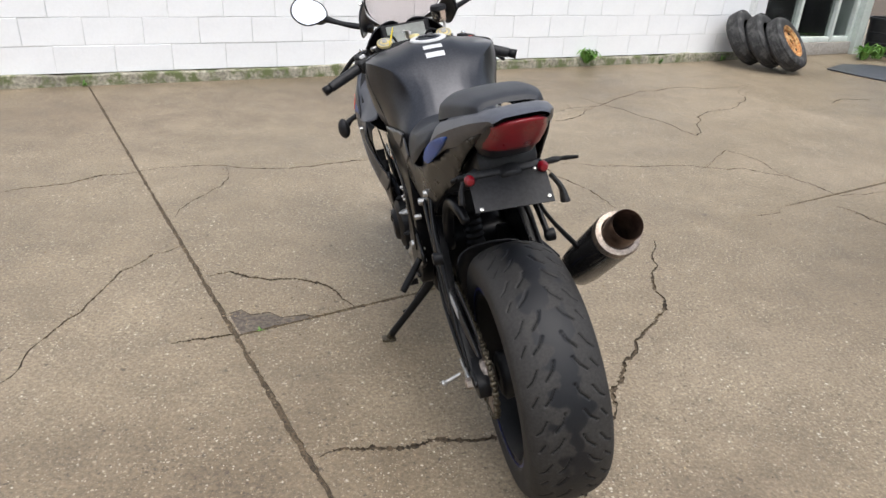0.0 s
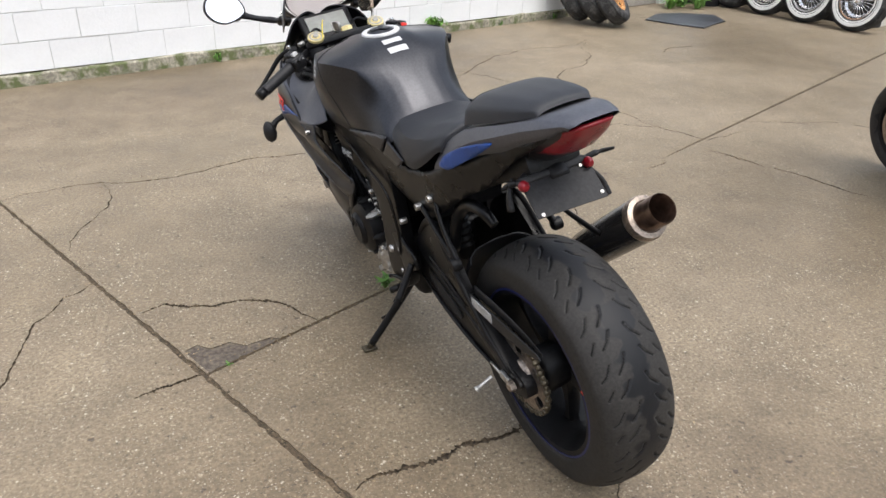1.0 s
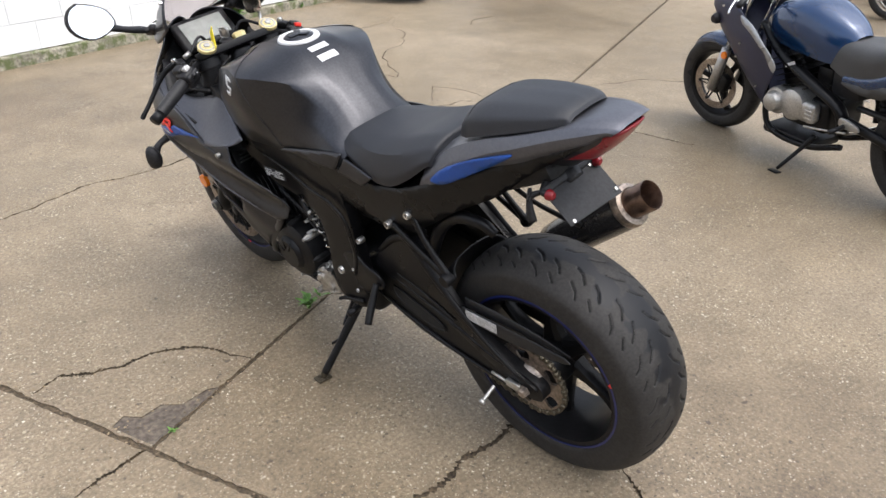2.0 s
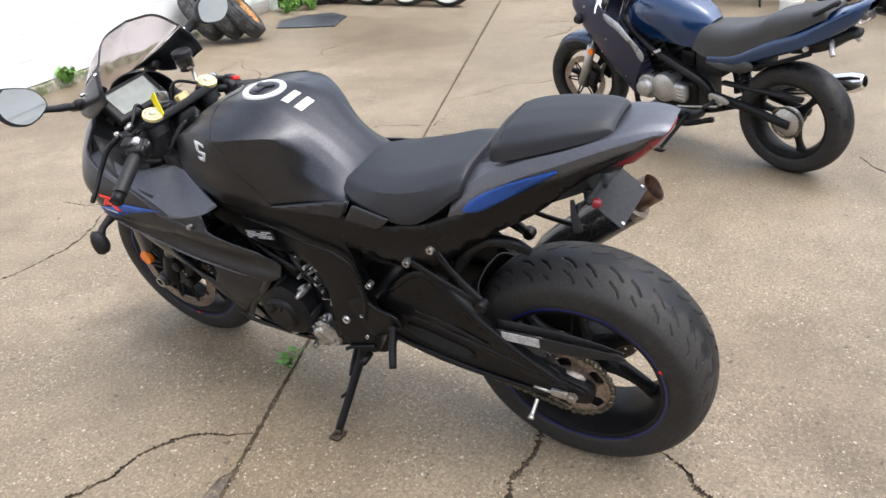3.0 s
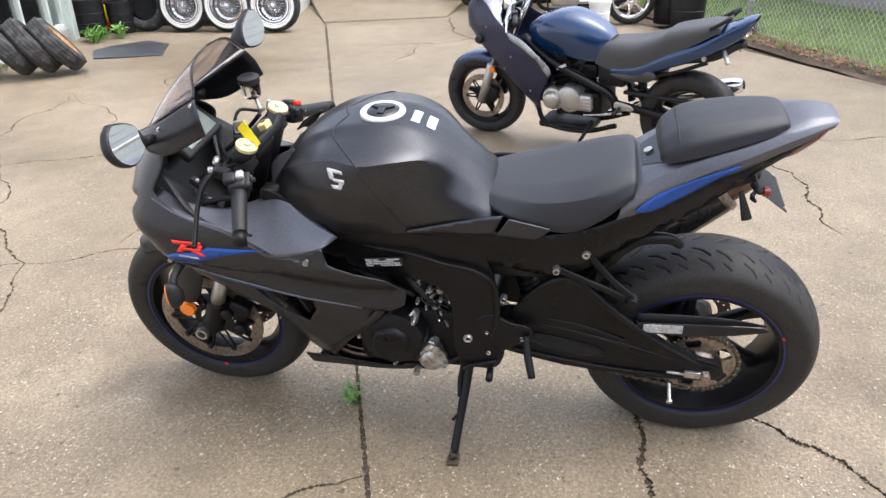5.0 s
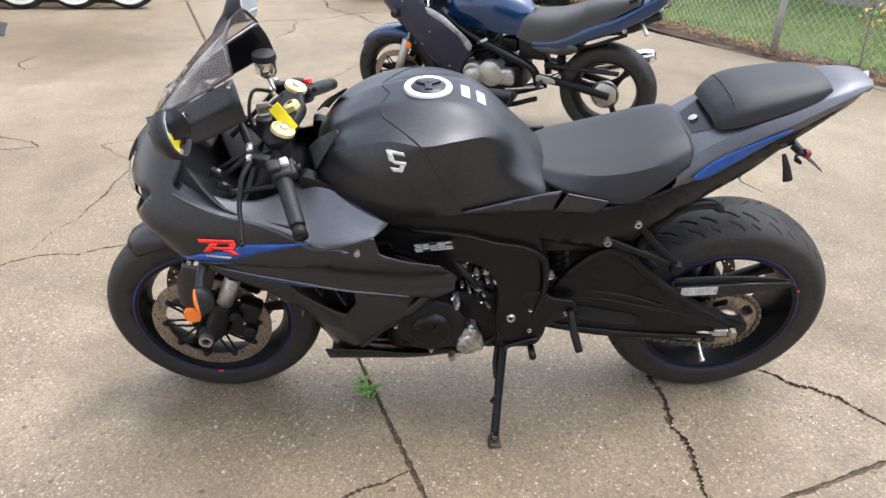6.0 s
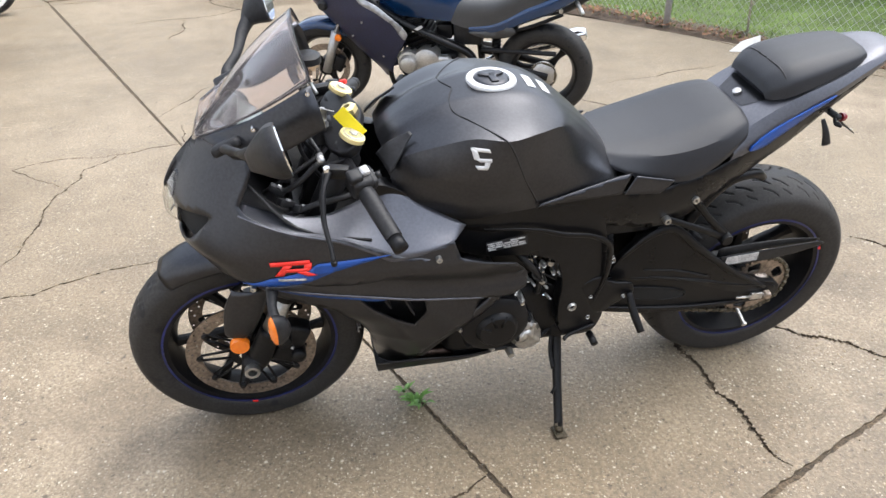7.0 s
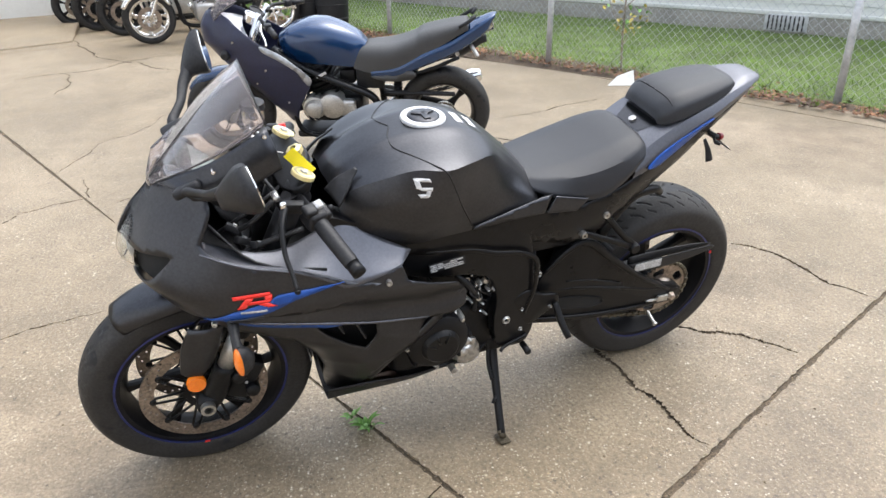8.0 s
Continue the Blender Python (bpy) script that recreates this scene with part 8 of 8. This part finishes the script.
        plate_o = P("footrest_plate", shell([(0.47, 0.395), (0.42, 0.392), (0.36, 0.375), (0.35, 0.35), (0.42, 0.345), (0.475, 0.355)], lambda x, z: 0.15, 0.03, 0.0, s), ALLOY, "bare alloy footrest plate")
        solid(plate_o, 0.012)
        rounded(plate_o, 0.005)
        P("footrest", tube([(0.44, 0.15 * s, 0.355), (0.44, 0.23 * s, 0.35)], 0.012, 10), BLACK, "", plate_o)
        P("label", box(0.07, 0.002, 0.016, pose(0.80, 0.163 * s, 0.575, 0, 27, -2 * s)), WHITE_INK, "")
    P("carburettor", box(0.10, 0.16, 0.09, pose(0.66, 0, 0.53), bevel=0.02), BLACK_METAL, "")
    P("air_box", box(0.17, 0.18, 0.13, pose(0.52, 0, 0.52), bevel=0.02), BLACK, "")
    P("battery_tray", box(0.22, 0.18, 0.06, pose(0.34, 0, 0.55), bevel=0.02), BLACK, "")
    P("shock", lathe([(0.0, 0.12), (0.02, 0.12)] + [(0.030 if k % 2 else 0.024, 0.08 - 0.011 * k) for k in range(15)] + [(0.0, -0.12)], 16, pose(0.36, 0, 0.45, 90, 0, 0)), BLACK_METAL, "")
    P("chain_case", tube([(0.44, 0.072, 0.43), (0.20, 0.075, 0.425), (0.0, 0.075, 0.42)], 0.014, 8, flat=1.2), BLACK, "black chain case")
    can_tip, can_root = Vector((-0.16, -0.165, 0.455)), Vector((0.32, -0.14, 0.33))
    dd = (can_tip - can_root).normalized()
    q = Vector((0, 1, 0)).rotation_difference(dd).to_matrix().to_4x4()
    L = (can_tip - can_root).length
    muf = P("muffler", lathe([(0.02, -L), (0.040, -L + 0.05), (0.050, -L + 0.12), (0.050, -0.05), (0.036, -0.005), (0.026, 0.0), (0.024, -0.05)], 28, Matrix.Translation(can_tip) @ q), CHROME, "polished silver muffler")
    P("outlet", lathe([(0.0, -0.045), (0.024, -0.045)], 16, Matrix.Translation(can_tip) @ q), SOOT_AND_SHADE, "", muf)
    P("header_pipe", tube([(0.94, -0.06, 0.44), (1.00, -0.07, 0.30), (0.90, -0.08, 0.16), (0.60, -0.11, 0.20), (0.34, -0.14, 0.325)], 0.02, 12), CHROME, "", muf)
    P("belly_guard", box(0.36, 0.19, 0.05, pose(0.84, 0, 0.15), bevel=0.02), BLACK, "")
    st = P("side_stand", tube([(0.62, 0.12, 0.24), (0.66, 0.19, 0.15), (0.70, 0.262, 0.065)], [0.014, 0.011, 0.010], 10), BLACK_METAL, "black side stand")
    P("stand_foot", box(0.06, 0.04, 0.008, pose(0.705, 0.272, 0.0525, 10, 0, 0), bevel=0.003), BLACK_METAL, "", st)
    P("shift_rod", tube([(0.42, 0.155, 0.33), (0.58, 0.16, 0.30), (0.66, 0.165, 0.29)], 0.006, 8), STEEL, "")


street_motorcycle()


# ---- cruisers parked by the ramp ----
def cruiser(m, paint, wheel, label):
    bike = group_empty("cruiser_motorcycle", m, label, "motorcycle", group="motorcycles parked by the garage")
    P = lambda name, bm, mat, lab="", parent=bike: part(name, bm, mat, parent, lab)
    for name, x, R, half in (("front_wheel", 0.0, 0.31, 0.05), ("rear_wheel", -1.55, 0.31, 0.065)):
        w = P(name, rim_mesh(0.225, half - 0.01, 0.06, 0.05), wheel)
        add_spokes(w, wheel, 0.225, 7, 0.06, 0.1, 0.05, 0.03)
        w.location = (x, 0, R)
        t = new("tyre", tyre_mesh(R, half, 0.228, half - 0.011, False, 64, 16))
        t.parent = w
        if x == 0.0:
            P("brake_disc", disc_mesh(0.14, 0.09, 0.006, 12), DISC, "", w).location = (0, 0.06, 0)
    for s in (1, -1):
        P("fork_leg", tube([(0.0, 0.09 * s, 0.30), (-0.17, 0.09 * s, 0.68), (-0.27, 0.09 * s, 0.92)], 0.024, 12), CHROME, "chrome fork")
        P("handlebar", tube([(-0.30, 0.05 * s, 0.95), (-0.32, 0.18 * s, 1.05), (-0.45, 0.36 * s, 1.02)], 0.013, 8), CHROME, "")
        P("exhaust", tube([(-0.50, -0.13 + 0.04 * s, 0.42), (-0.60, -0.16 + 0.02 * s, 0.27), (-1.0, -0.18 + 0.02 * s, 0.25), (-1.6, -0.19, 0.27)], [0.02, 0.022, 0.03, 0.035], 12), CHROME, "")
    rows = []
    for k in range(7):
        a = radians(25 + 125 * k / 6)
        rows.append([((0.335 - d) * math.cos(a), y, 0.31 + (0.335 - d) * math.sin(a)) for y, d in ((0, 0), (0.04, 0.005), (0.062, 0.025), (0.066, 0.05))])
    solid(P("front_fender", skin(rows, 3, 3, mirror=True), wheel if wheel is CHROME else paint, ""), 0.003)
    rows = [[(x - 1.55, y, z) for x, y, z in r] for r in rows]
    solid(P("rear_fender", skin(rows, 3, 3, mirror=True), paint, ""), 0.003)
    P("headlight", lathe([(0.0, 0.03), (0.07, 0.02), (0.08, 0.0), (0.06, -0.08), (0.0, -0.10)], 24, pose(-0.16, 0, 0.82, 0, 0, -90)), CHROME, "")
    P("fuel_tank", lathe([(0.0, 0.26), (0.07, 0.22), (0.12, 0.10), (0.125, -0.05), (0.08, -0.22), (0.0, -0.26)], 24, pose(-0.62, 0, 0.78, 0, 0, -90) @ Matrix.Diagonal((1.2, 1, 0.9, 1))), paint, "")
    P("seat", box(0.55, 0.26, 0.10, pose(-1.10, 0, 0.70, 0, -4, 0), bevel=0.045, seg=4), VINYL, "")
    e = P("engine", box(0.36, 0.24, 0.22, pose(-0.72, 0, 0.36), bevel=0.04, seg=3), ALLOY, "silver finned engine")
    for k in range(9):
        for tilt, x in ((24, -0.66), (-24, -0.80)):
            P("fin", box(0.16, 0.18, 0.006, pose(x + 0.01 * k * (1 if tilt > 0 else -1), 0, 0.48 + 0.02 * k, 0, tilt, 0), bevel=0.002, seg=1), CHROME, "", e)
    P("frame", tube([(-0.25, 0, 0.84), (-0.35, 0, 0.45), (-0.45, 0, 0.20), (-1.0, 0, 0.20), (-1.5, 0, 0.31)], 0.025, 10), BLACK_METAL, "")
    P("side_stand", tube([(-0.75, 0.1, 0.22), (-0.80, 0.28, 0.035)], 0.012, 8), BLACK_METAL, "")
    return bike


def cruiser_pose(x, y, turn):
    return pose(x, y, 0, 0, 0, turn) @ pose(0, 0, 0, -6, 0, 0)


RED_PAINT = surface("red_paint", (0.50, 0.02, 0.025), 0.2, vary=0.1, coat=0.6, bump=0)
DARK_PAINT = surface("dark_paint", (0.015, 0.016, 0.02), 0.2, vary=0.2, coat=0.6, bump=0)
cruiser(cruiser_pose(7.74, 4.45, 105), DARK_PAINT, CHROME, "dark cruiser motorcycle with chrome front wheel and fender")
cruiser(cruiser_pose(8.55, 4.95, 108), DARK_PAINT, BLACK_METAL, "black cruiser motorcycle with black wheels")
cruiser(cruiser_pose(9.10, 5.40, 110), DARK_PAINT, BLACK_METAL, "black cruiser motorcycle with black wheels")
cruiser(cruiser_pose(9.55, 5.80, 112), RED_PAINT, BLACK_METAL, "red cruiser motorcycle with black wheels")


# ---- loose wheels and clutter along the buildings ----
def car_tyre(m, rim, label, group, white=False):
    root = group_empty("loose_tyre", m, label, "tyre", group=group)
    R, half, bead = 0.325, 0.098, 0.195
    t = tyre_mesh(R, half, bead, half - 0.02, False, 72, 26)
    t.materials[0] = OLD_RUBBER
    o = new("tyre", t)
    o.parent = root
    for k in range(4):
        rr = lathe([(R - 0.001 - 0.003 * (k in (0, 3)), -0.055 + 0.035 * k), (R + 0.0025 - 0.003 * (k in (0, 3)), -0.052 + 0.035 * k), (R + 0.0025 - 0.003 * (k in (0, 3)), -0.033 + 0.035 * k), (R - 0.001 - 0.003 * (k in (0, 3)), -0.030 + 0.035 * k)], 72)
        part("tread_rib", rr, OLD_RUBBER, root)
    if white:
        part("whitewall", lathe([(0.205, half - 0.0165), (0.225, half - 0.004), (0.262, half + 0.0035), (0.280, half + 0.0012)], 64), WHITEWALL, root, "broad white sidewall")
    if rim == "steel":
        w = part("rim", lathe([(0.20, half - 0.012), (0.185, half - 0.016), (0.18, half - 0.03), (0.17, half - 0.035), (0.165, half - 0.06), (0.10, half - 0.055), (0.075, half - 0.03), (0.035, half - 0.03), (0.035, half - 0.06)], 48), RUST, root, "rusty orange steel rim")
        # rim slots and hub hole: their shade painted as near-black pieces
        for k in range(8):
            a = k * 0.785
            part("slot", box(0.035, 0.012, 0.018, pose(0.142 * math.cos(a), half - 0.052, 0.142 * math.sin(a), 0, 90 - math.degrees(a), 0), bevel=0.004), SOOT_AND_SHADE, w)
        part("hub_hole", lathe([(0.0, half - 0.055), (0.036, half - 0.055)], 20), SOOT_AND_SHADE, w)
    elif rim == "wire":
        w = part("rim", lathe([(0.206, half - 0.012), (0.19, half - 0.012), (0.18, half - 0.03), (0.175, half - 0.08), (0.15, half - 0.09)], 48), CHROME, root, "chrome rim")
        part("hub", lathe([(0.0, half - 0.005), (0.025, half - 0.008), (0.04, half - 0.03), (0.045, half - 0.09)], 24), CHROME, root)
        first = None
        for k in range(24):
            if first is None:
                first = part("spoke", tube([(0.04, half - 0.03, 0), (0.178, half - 0.05, 0.02)], 0.004, 5), CHROME, root)
                continue
            o = new("spoke", first.data)
            o.parent = root
            o.rotation_euler = (0, 2 * math.pi * k / 24, 0)
        # near-black disc for the shade behind the spokes
        part("backing", lathe([(0.0, half - 0.10), (0.19, half - 0.10)], 32), SOOT_AND_SHADE, root)
    else:
        # near-black disc for the shade inside the empty tyre
        part("backing", lathe([(0.0, 0.0), (0.19, 0.0)], 32), SOOT_AND_SHADE, root)
    return root


def wheel_pose(x, y, face, back, size=1.0):
    """Stands a tyre of radius 0.325 at (x, y), its face towards that compass angle and its top leaning back."""
    z = size * (0.325 * math.cos(radians(back)) + 0.098 * abs(math.sin(radians(back)))) - 0.002
    return pose(x, y, z, 0, 0, face - 90) @ pose(0, 0, 0, back, 0, 0) @ Matrix.Scale(size, 4)


car_tyre(wheel_pose(3.13, 7.95, -40, 34, 0.9), "none", "weathered black car tyre leaning on the block wall", "old tyres by the wall")
car_tyre(wheel_pose(3.29, 7.81, -40, 36, 0.9), "none", "weathered black car tyre leaning on another tyre", "old tyres by the wall")
car_tyre(wheel_pose(3.45, 7.67, -40, 38, 0.9), "steel", "weathered car tyre on a rusty orange steel rim", "old tyres by the wall")
for wx, wy, wr in ((6.32, 7.14, "wire"), (6.16, 7.74, "wire"), (6.02, 8.34, "wire")):
    car_tyre(wheel_pose(wx, wy, 198, 5), wr, "whitewall tyre with chrome wire wheel standing on the concrete", "whitewall wheels in a row", True)
car_tyre(wheel_pose(5.92, 8.92, 200, 6), "none", "plain black tyre standing beside the whitewall wheels", "whitewall wheels in a row")


def bin_thing(name, x, y, r, h, mat, label, cat):
    root = group_empty(name, pose(x, y, 0), label, cat)
    part("body", lathe([(0.0, 0.0), (r * 0.86, 0.0), (r * 0.88, 0.01), (r * 0.95, h * 0.6), (r, h - 0.03), (r + 0.012, h - 0.03), (r + 0.012, h), (r * 0.95, h), (r * 0.85, 0.02), (0.0, 0.02)], 32, pose(0, 0, 0, 90, 0, 0)), mat, root)
    for z in (0.35, 0.62):
        rr = r * (0.88 + 0.1 * z)
        part("hoop", lathe([(rr - 0.004, z * h - 0.012), (rr + 0.008, z * h), (rr - 0.004, z * h + 0.012)], 32, pose(0, 0, 0, 90, 0, 0)), mat, root)
    return root


bin_thing("rubbish_bin", 7.95, 2.22, 0.22, 0.62, BLACK, "black plastic rubbish bin on the concrete", "bin")
bin_thing("rubbish_bin", 8.36, 2.48, 0.22, 0.62, BLACK, "black plastic rubbish bin on the concrete", "bin")
bin_thing("bucket", 7.44, 3.20, 0.13, 0.36, WHITEWALL, "white plastic bucket on the concrete", "bucket")
bin_thing("plant_tub", 5.42, 9.40, 0.20, 0.45, BLACK, "black plastic tub beside the shop window", "tub")
bin_thing("plant_tub", 5.70, 9.15, 0.17, 0.40, BLACK, "black plastic tub beside the shop window", "tub")


def fuel_can(x, y):
    root = group_empty("fuel_can", pose(x, y, 0, 0, 0, 30), "yellow and white canister on an orange-red foot", "canister")
    part("body", box(0.20, 0.16, 0.22, pose(0, 0, 0.23), bevel=0.03, seg=3), YELLOW, root)
    part("foot", box(0.21, 0.17, 0.10, pose(0, 0, 0.055), bevel=0.02), RED, root, "orange-red foot")
    part("panel", box(0.17, 0.164, 0.08, pose(0, 0, 0.30), bevel=0.01), WHITEWALL, root, "white panel")
    part("handle", tube([(-0.07, 0, 0.33), (-0.05, 0, 0.40), (0.05, 0, 0.40), (0.07, 0, 0.33)], 0.012, 8), RED, root)


fuel_can(5.80, 9.55)


def mat_thing():
    bm = bmesh.new()
    ring = [(4.10, 7.98), (4.30, 7.66), (4.52, 7.40), (4.75, 7.58), (5.08, 7.82), (5.22, 8.26), (4.80, 8.42), (4.45, 8.36)]
    f = bm.faces.new([bm.verts.new((x, y, 0.003)) for x, y in ring])
    ext = bmesh.ops.extrude_face_region(bm, geom=[f])
    bmesh.ops.translate(bm, vec=(0, 0, 0.014), verts=[g for g in ext["geom"] if isinstance(g, bmesh.types.BMVert)])
    bmesh.ops.recalc_face_normals(bm, faces=bm.faces)
    bmesh.ops.bevel(bm, geom=bm.edges[:], offset=0.004, segments=1, affect="EDGES")
    tagged(mesh_ob("rubber_mat", bm, surface("wet_rubber_mat", (0.05, 0.053, 0.06), 0.4, vary=0.25, grain=40, stain=3, bump=0.3, depth=0.004), smooth=False),
           "dark grey rubber mat lying on the concrete", "mat")


mat_thing()


# ---- plants and litter ----
def leaf_mesh(length, width, bend):
    bm = bmesh.new()
    prev = None
    for k in range(5):
        t = k / 4
        w = width * math.sin(math.pi * min(0.97, 0.12 + 0.88 * t)) * 0.5
        x, z = length * t, bend * t * (1.6 - 1.3 * t)
        row = [bm.verts.new((x, -w, z + w * 0.35)), bm.verts.new((x, 0, z)), bm.verts.new((x, w, z + w * 0.35))]
        if prev:
            bm.faces.new((prev[0], prev[1], row[1], row[0]))
            bm.faces.new((prev[1], prev[2], row[2], row[1]))
        prev = row
    return bm


def weed(x, y, z, n, size, label, seed, mat=LEAF, up=0.5):
    rng = random.Random(seed)
    root = group_empty("weed", pose(x, y, z), label, "weed")
    for k in range(n):
        bm = leaf_mesh(size * rng.uniform(0.6, 1.1), size * rng.uniform(0.22, 0.38), size * up * rng.uniform(0.3, 1.2))
        o = part("leaf", bm, mat, root)
        o.rotation_euler = (rng.uniform(-0.3, 0.3), -rng.uniform(0.0, 0.8) * up * 1.5, rng.uniform(0, 6.28))
        o.location = (rng.uniform(-1, 1) * size * 0.25, rng.uniform(-1, 1) * size * 0.25, rng.uniform(0, size * 0.25))
    part("stem", tube([(0, 0, -0.01), (0.004, 0.003, size * 0.3)], 0.002, 6), mat, root)
    return root


weed(-0.035, 2.40, 0.0, 16, 0.055, "small bright green weed growing in the pavement joint", 1)
weed(-0.60, 2.02, -0.004, 7, 0.022, "tiny green weed in the pavement joint", 2)
weed(0.02, 2.44, 0.0, 7, 0.035, "small bright green weed growing in the pavement joint", 4)
p = WALL_P + WU * 5.13 - WN * 0.06
weed(p.x, p.y, 0.03, 34, 0.13, "leafy green weed climbing the foot of the block wall", 3, LEAF, 1.5)
for k, (s, sz) in enumerate(((2.82, 0.07), (0.55, 0.04), (6.1, 0.05), (7.0, 0.06))):
    p = WALL_P + WU * s - WN * 0.045
    weed(p.x, p.y, 0.0, 9, sz, "small weed at the foot of the block wall", 20 + k, LEAF, 1.4)
for k, (x, y) in enumerate(((4.95, 8.85), (5.15, 8.95), (5.30, 8.80), (5.05, 9.05), (5.45, 8.95))):
    weed(x, y, 0.0, 22, 0.16, "straggly green weeds beside the shop window", 40 + k, LEAF, 1.0)


def sapling(x, y):
    rng = random.Random(8)
    root = group_empty("sapling", pose(x, y, 0.0), "thin bare sapling with a few yellow leaves by the fence", "sapling")
    part("trunk", tube([(0, 0, -0.02), (0.02, 0.01, 0.35), (-0.02, 0.02, 0.8), (-0.05, 0.0, 1.25)], [0.012, 0.010, 0.008, 0.004], 8), BARK, root)
    tips = []
    for a, h, l in ((0.4, 0.32, 0.55), (2.6, 0.45, 0.5), (4.2, 0.6, 0.45), (5.4, 0.25, 0.4)):
        end = Vector((l * 0.55 * math.cos(a), l * 0.55 * math.sin(a), h + l * 0.8))
        part("branch", tube([(0.0, 0.01, h), tuple(end * 0.5 + Vector((0, 0, h * 0.5 - 0.03))), tuple(end)], [0.006, 0.004, 0.002], 6), BARK, root)
        tips.append(end)
    leaf = leaf_mesh(0.06, 0.035, 0.01)
    me = bpy.data.meshes.new("leaf")
    leaf.to_mesh(me)
    leaf.free()
    me.materials.append(LEAF_YELLOW)
    me2 = me.copy()
    me2.materials[0] = LEAF
    for k in range(60):
        e = rng.choice(tips)
        o = new("leaf", me if rng.random() < 0.6 else me2)
        o.parent = root
        t = rng.uniform(0.45, 1.02)
        o.location = (e.x * t + rng.uniform(-0.07, 0.07), e.y * t + rng.uniform(-0.07, 0.07), e.z * t + rng.uniform(-0.05, 0.07) + 0.12 * (1 - t))
        o.rotation_euler = (rng.uniform(-1, 1), rng.uniform(-0.5, 1.2), rng.uniform(0, 6.28))


sapling(4.80, -0.44)


def white_card():
    # propped up on its long edge, one corner torn away
    bm = bmesh.new()
    rows = []
    for k in (0.0, 0.0025):
        rows.append([bm.verts.new((x, y - k, z)) for x, y, z in ((-0.12, 0, 0), (0.12, 0.01, 0), (0.105, 0.065, 0.125), (-0.035, 0.045, 0.075))])
    bm.faces.new(rows[0])
    bm.faces.new(rows[1][::-1])
    for i in range(4):
        j = (i + 1) % 4
        bm.faces.new((rows[0][i], rows[1][i], rows[1][j], rows[0][j]))
    bmesh.ops.recalc_face_normals(bm, faces=bm.faces)
    bmesh.ops.transform(bm, matrix=pose(4.20, -0.19, 0.006, 0, 0, -104), verts=bm.verts)
    tagged(mesh_ob("paper_sheet", bm, WHITEWALL, smooth=False), "torn white card propped up at the pavement edge", "card")


white_card()


def pebbles():
    rng = random.Random(17)
    verts, faces = [], []
    base = [(0, 0, 1), (1, 0, 0), (0, 1, 0), (-1, 0, 0), (0, -1, 0), (0, 0, -0.4)]
    tri = [(0, 1, 2), (0, 2, 3), (0, 3, 4), (0, 4, 1), (5, 2, 1), (5, 3, 2), (5, 4, 3), (5, 1, 4)]
    spots = [(-0.60, 2.10, 0.12, 90), (-0.3, 1.5, 0.10, 40), (0.2, 1.05, 0.12, 60), (0.0, 1.75, 0.8, 160), (-0.6, 1.5, 0.7, 160), (1.2, 2.0, 1.0, 90), (-0.2, 2.3, 0.5, 60)]
    places = []
    for cx, cy, sp, n in spots:
        places += [(rng.gauss(cx, sp), rng.gauss(cy, sp), rng.uniform(0.0015, 0.005)) for _ in range(n)]
    # crumbs along the cracks and the joints
    lines = [(line, w) for line, w in CRACKS]
    for p, q in (((0.0, -4.5), (0.0, 4.1)), ((0.05, 0.0), (6.0, 0.0))):
        lines.append(([tuple(CORNER + GU * p[0] + GV * p[1]), tuple(CORNER + GU * q[0] + GV * q[1])], 0.016))
    for line, w in lines:
        for a, b in zip(line, line[1:]):
            a, b = Vector(a), Vector(b)
            d = b - a
            n = Vector((-d.y, d.x)).normalized()
            for _ in range(int(d.length * 70)):
                c = a + d * rng.random() + n * rng.gauss(0.0, w * 0.9)
                places.append((c.x, c.y, rng.uniform(0.0012, 0.0042)))
    for x, y, r in places:
            k = len(verts)
            a = rng.uniform(0, 6.28)
            for u, v, w in base:
                s = r * rng.uniform(0.7, 1.3)
                verts.append((x + s * (u * math.cos(a) - v * math.sin(a)), y + s * (u * math.sin(a) + v * math.cos(a)), max(0.0, r * 0.4 + s * w * 0.7)))
            faces += [tuple(k + i for i in t) for t in tri]
    me = bpy.data.meshes.new("loose_grit")
    me.from_pydata(verts, [], faces)
    me.materials.append(surface("grit", (0.20, 0.155, 0.10), 0.8, vary=0.7, grain=45, stain=14, bump=0))
    tagged(new("loose_grit", me), "loose grit and small stones on the concrete", "grit", kind="stuff")


pebbles()
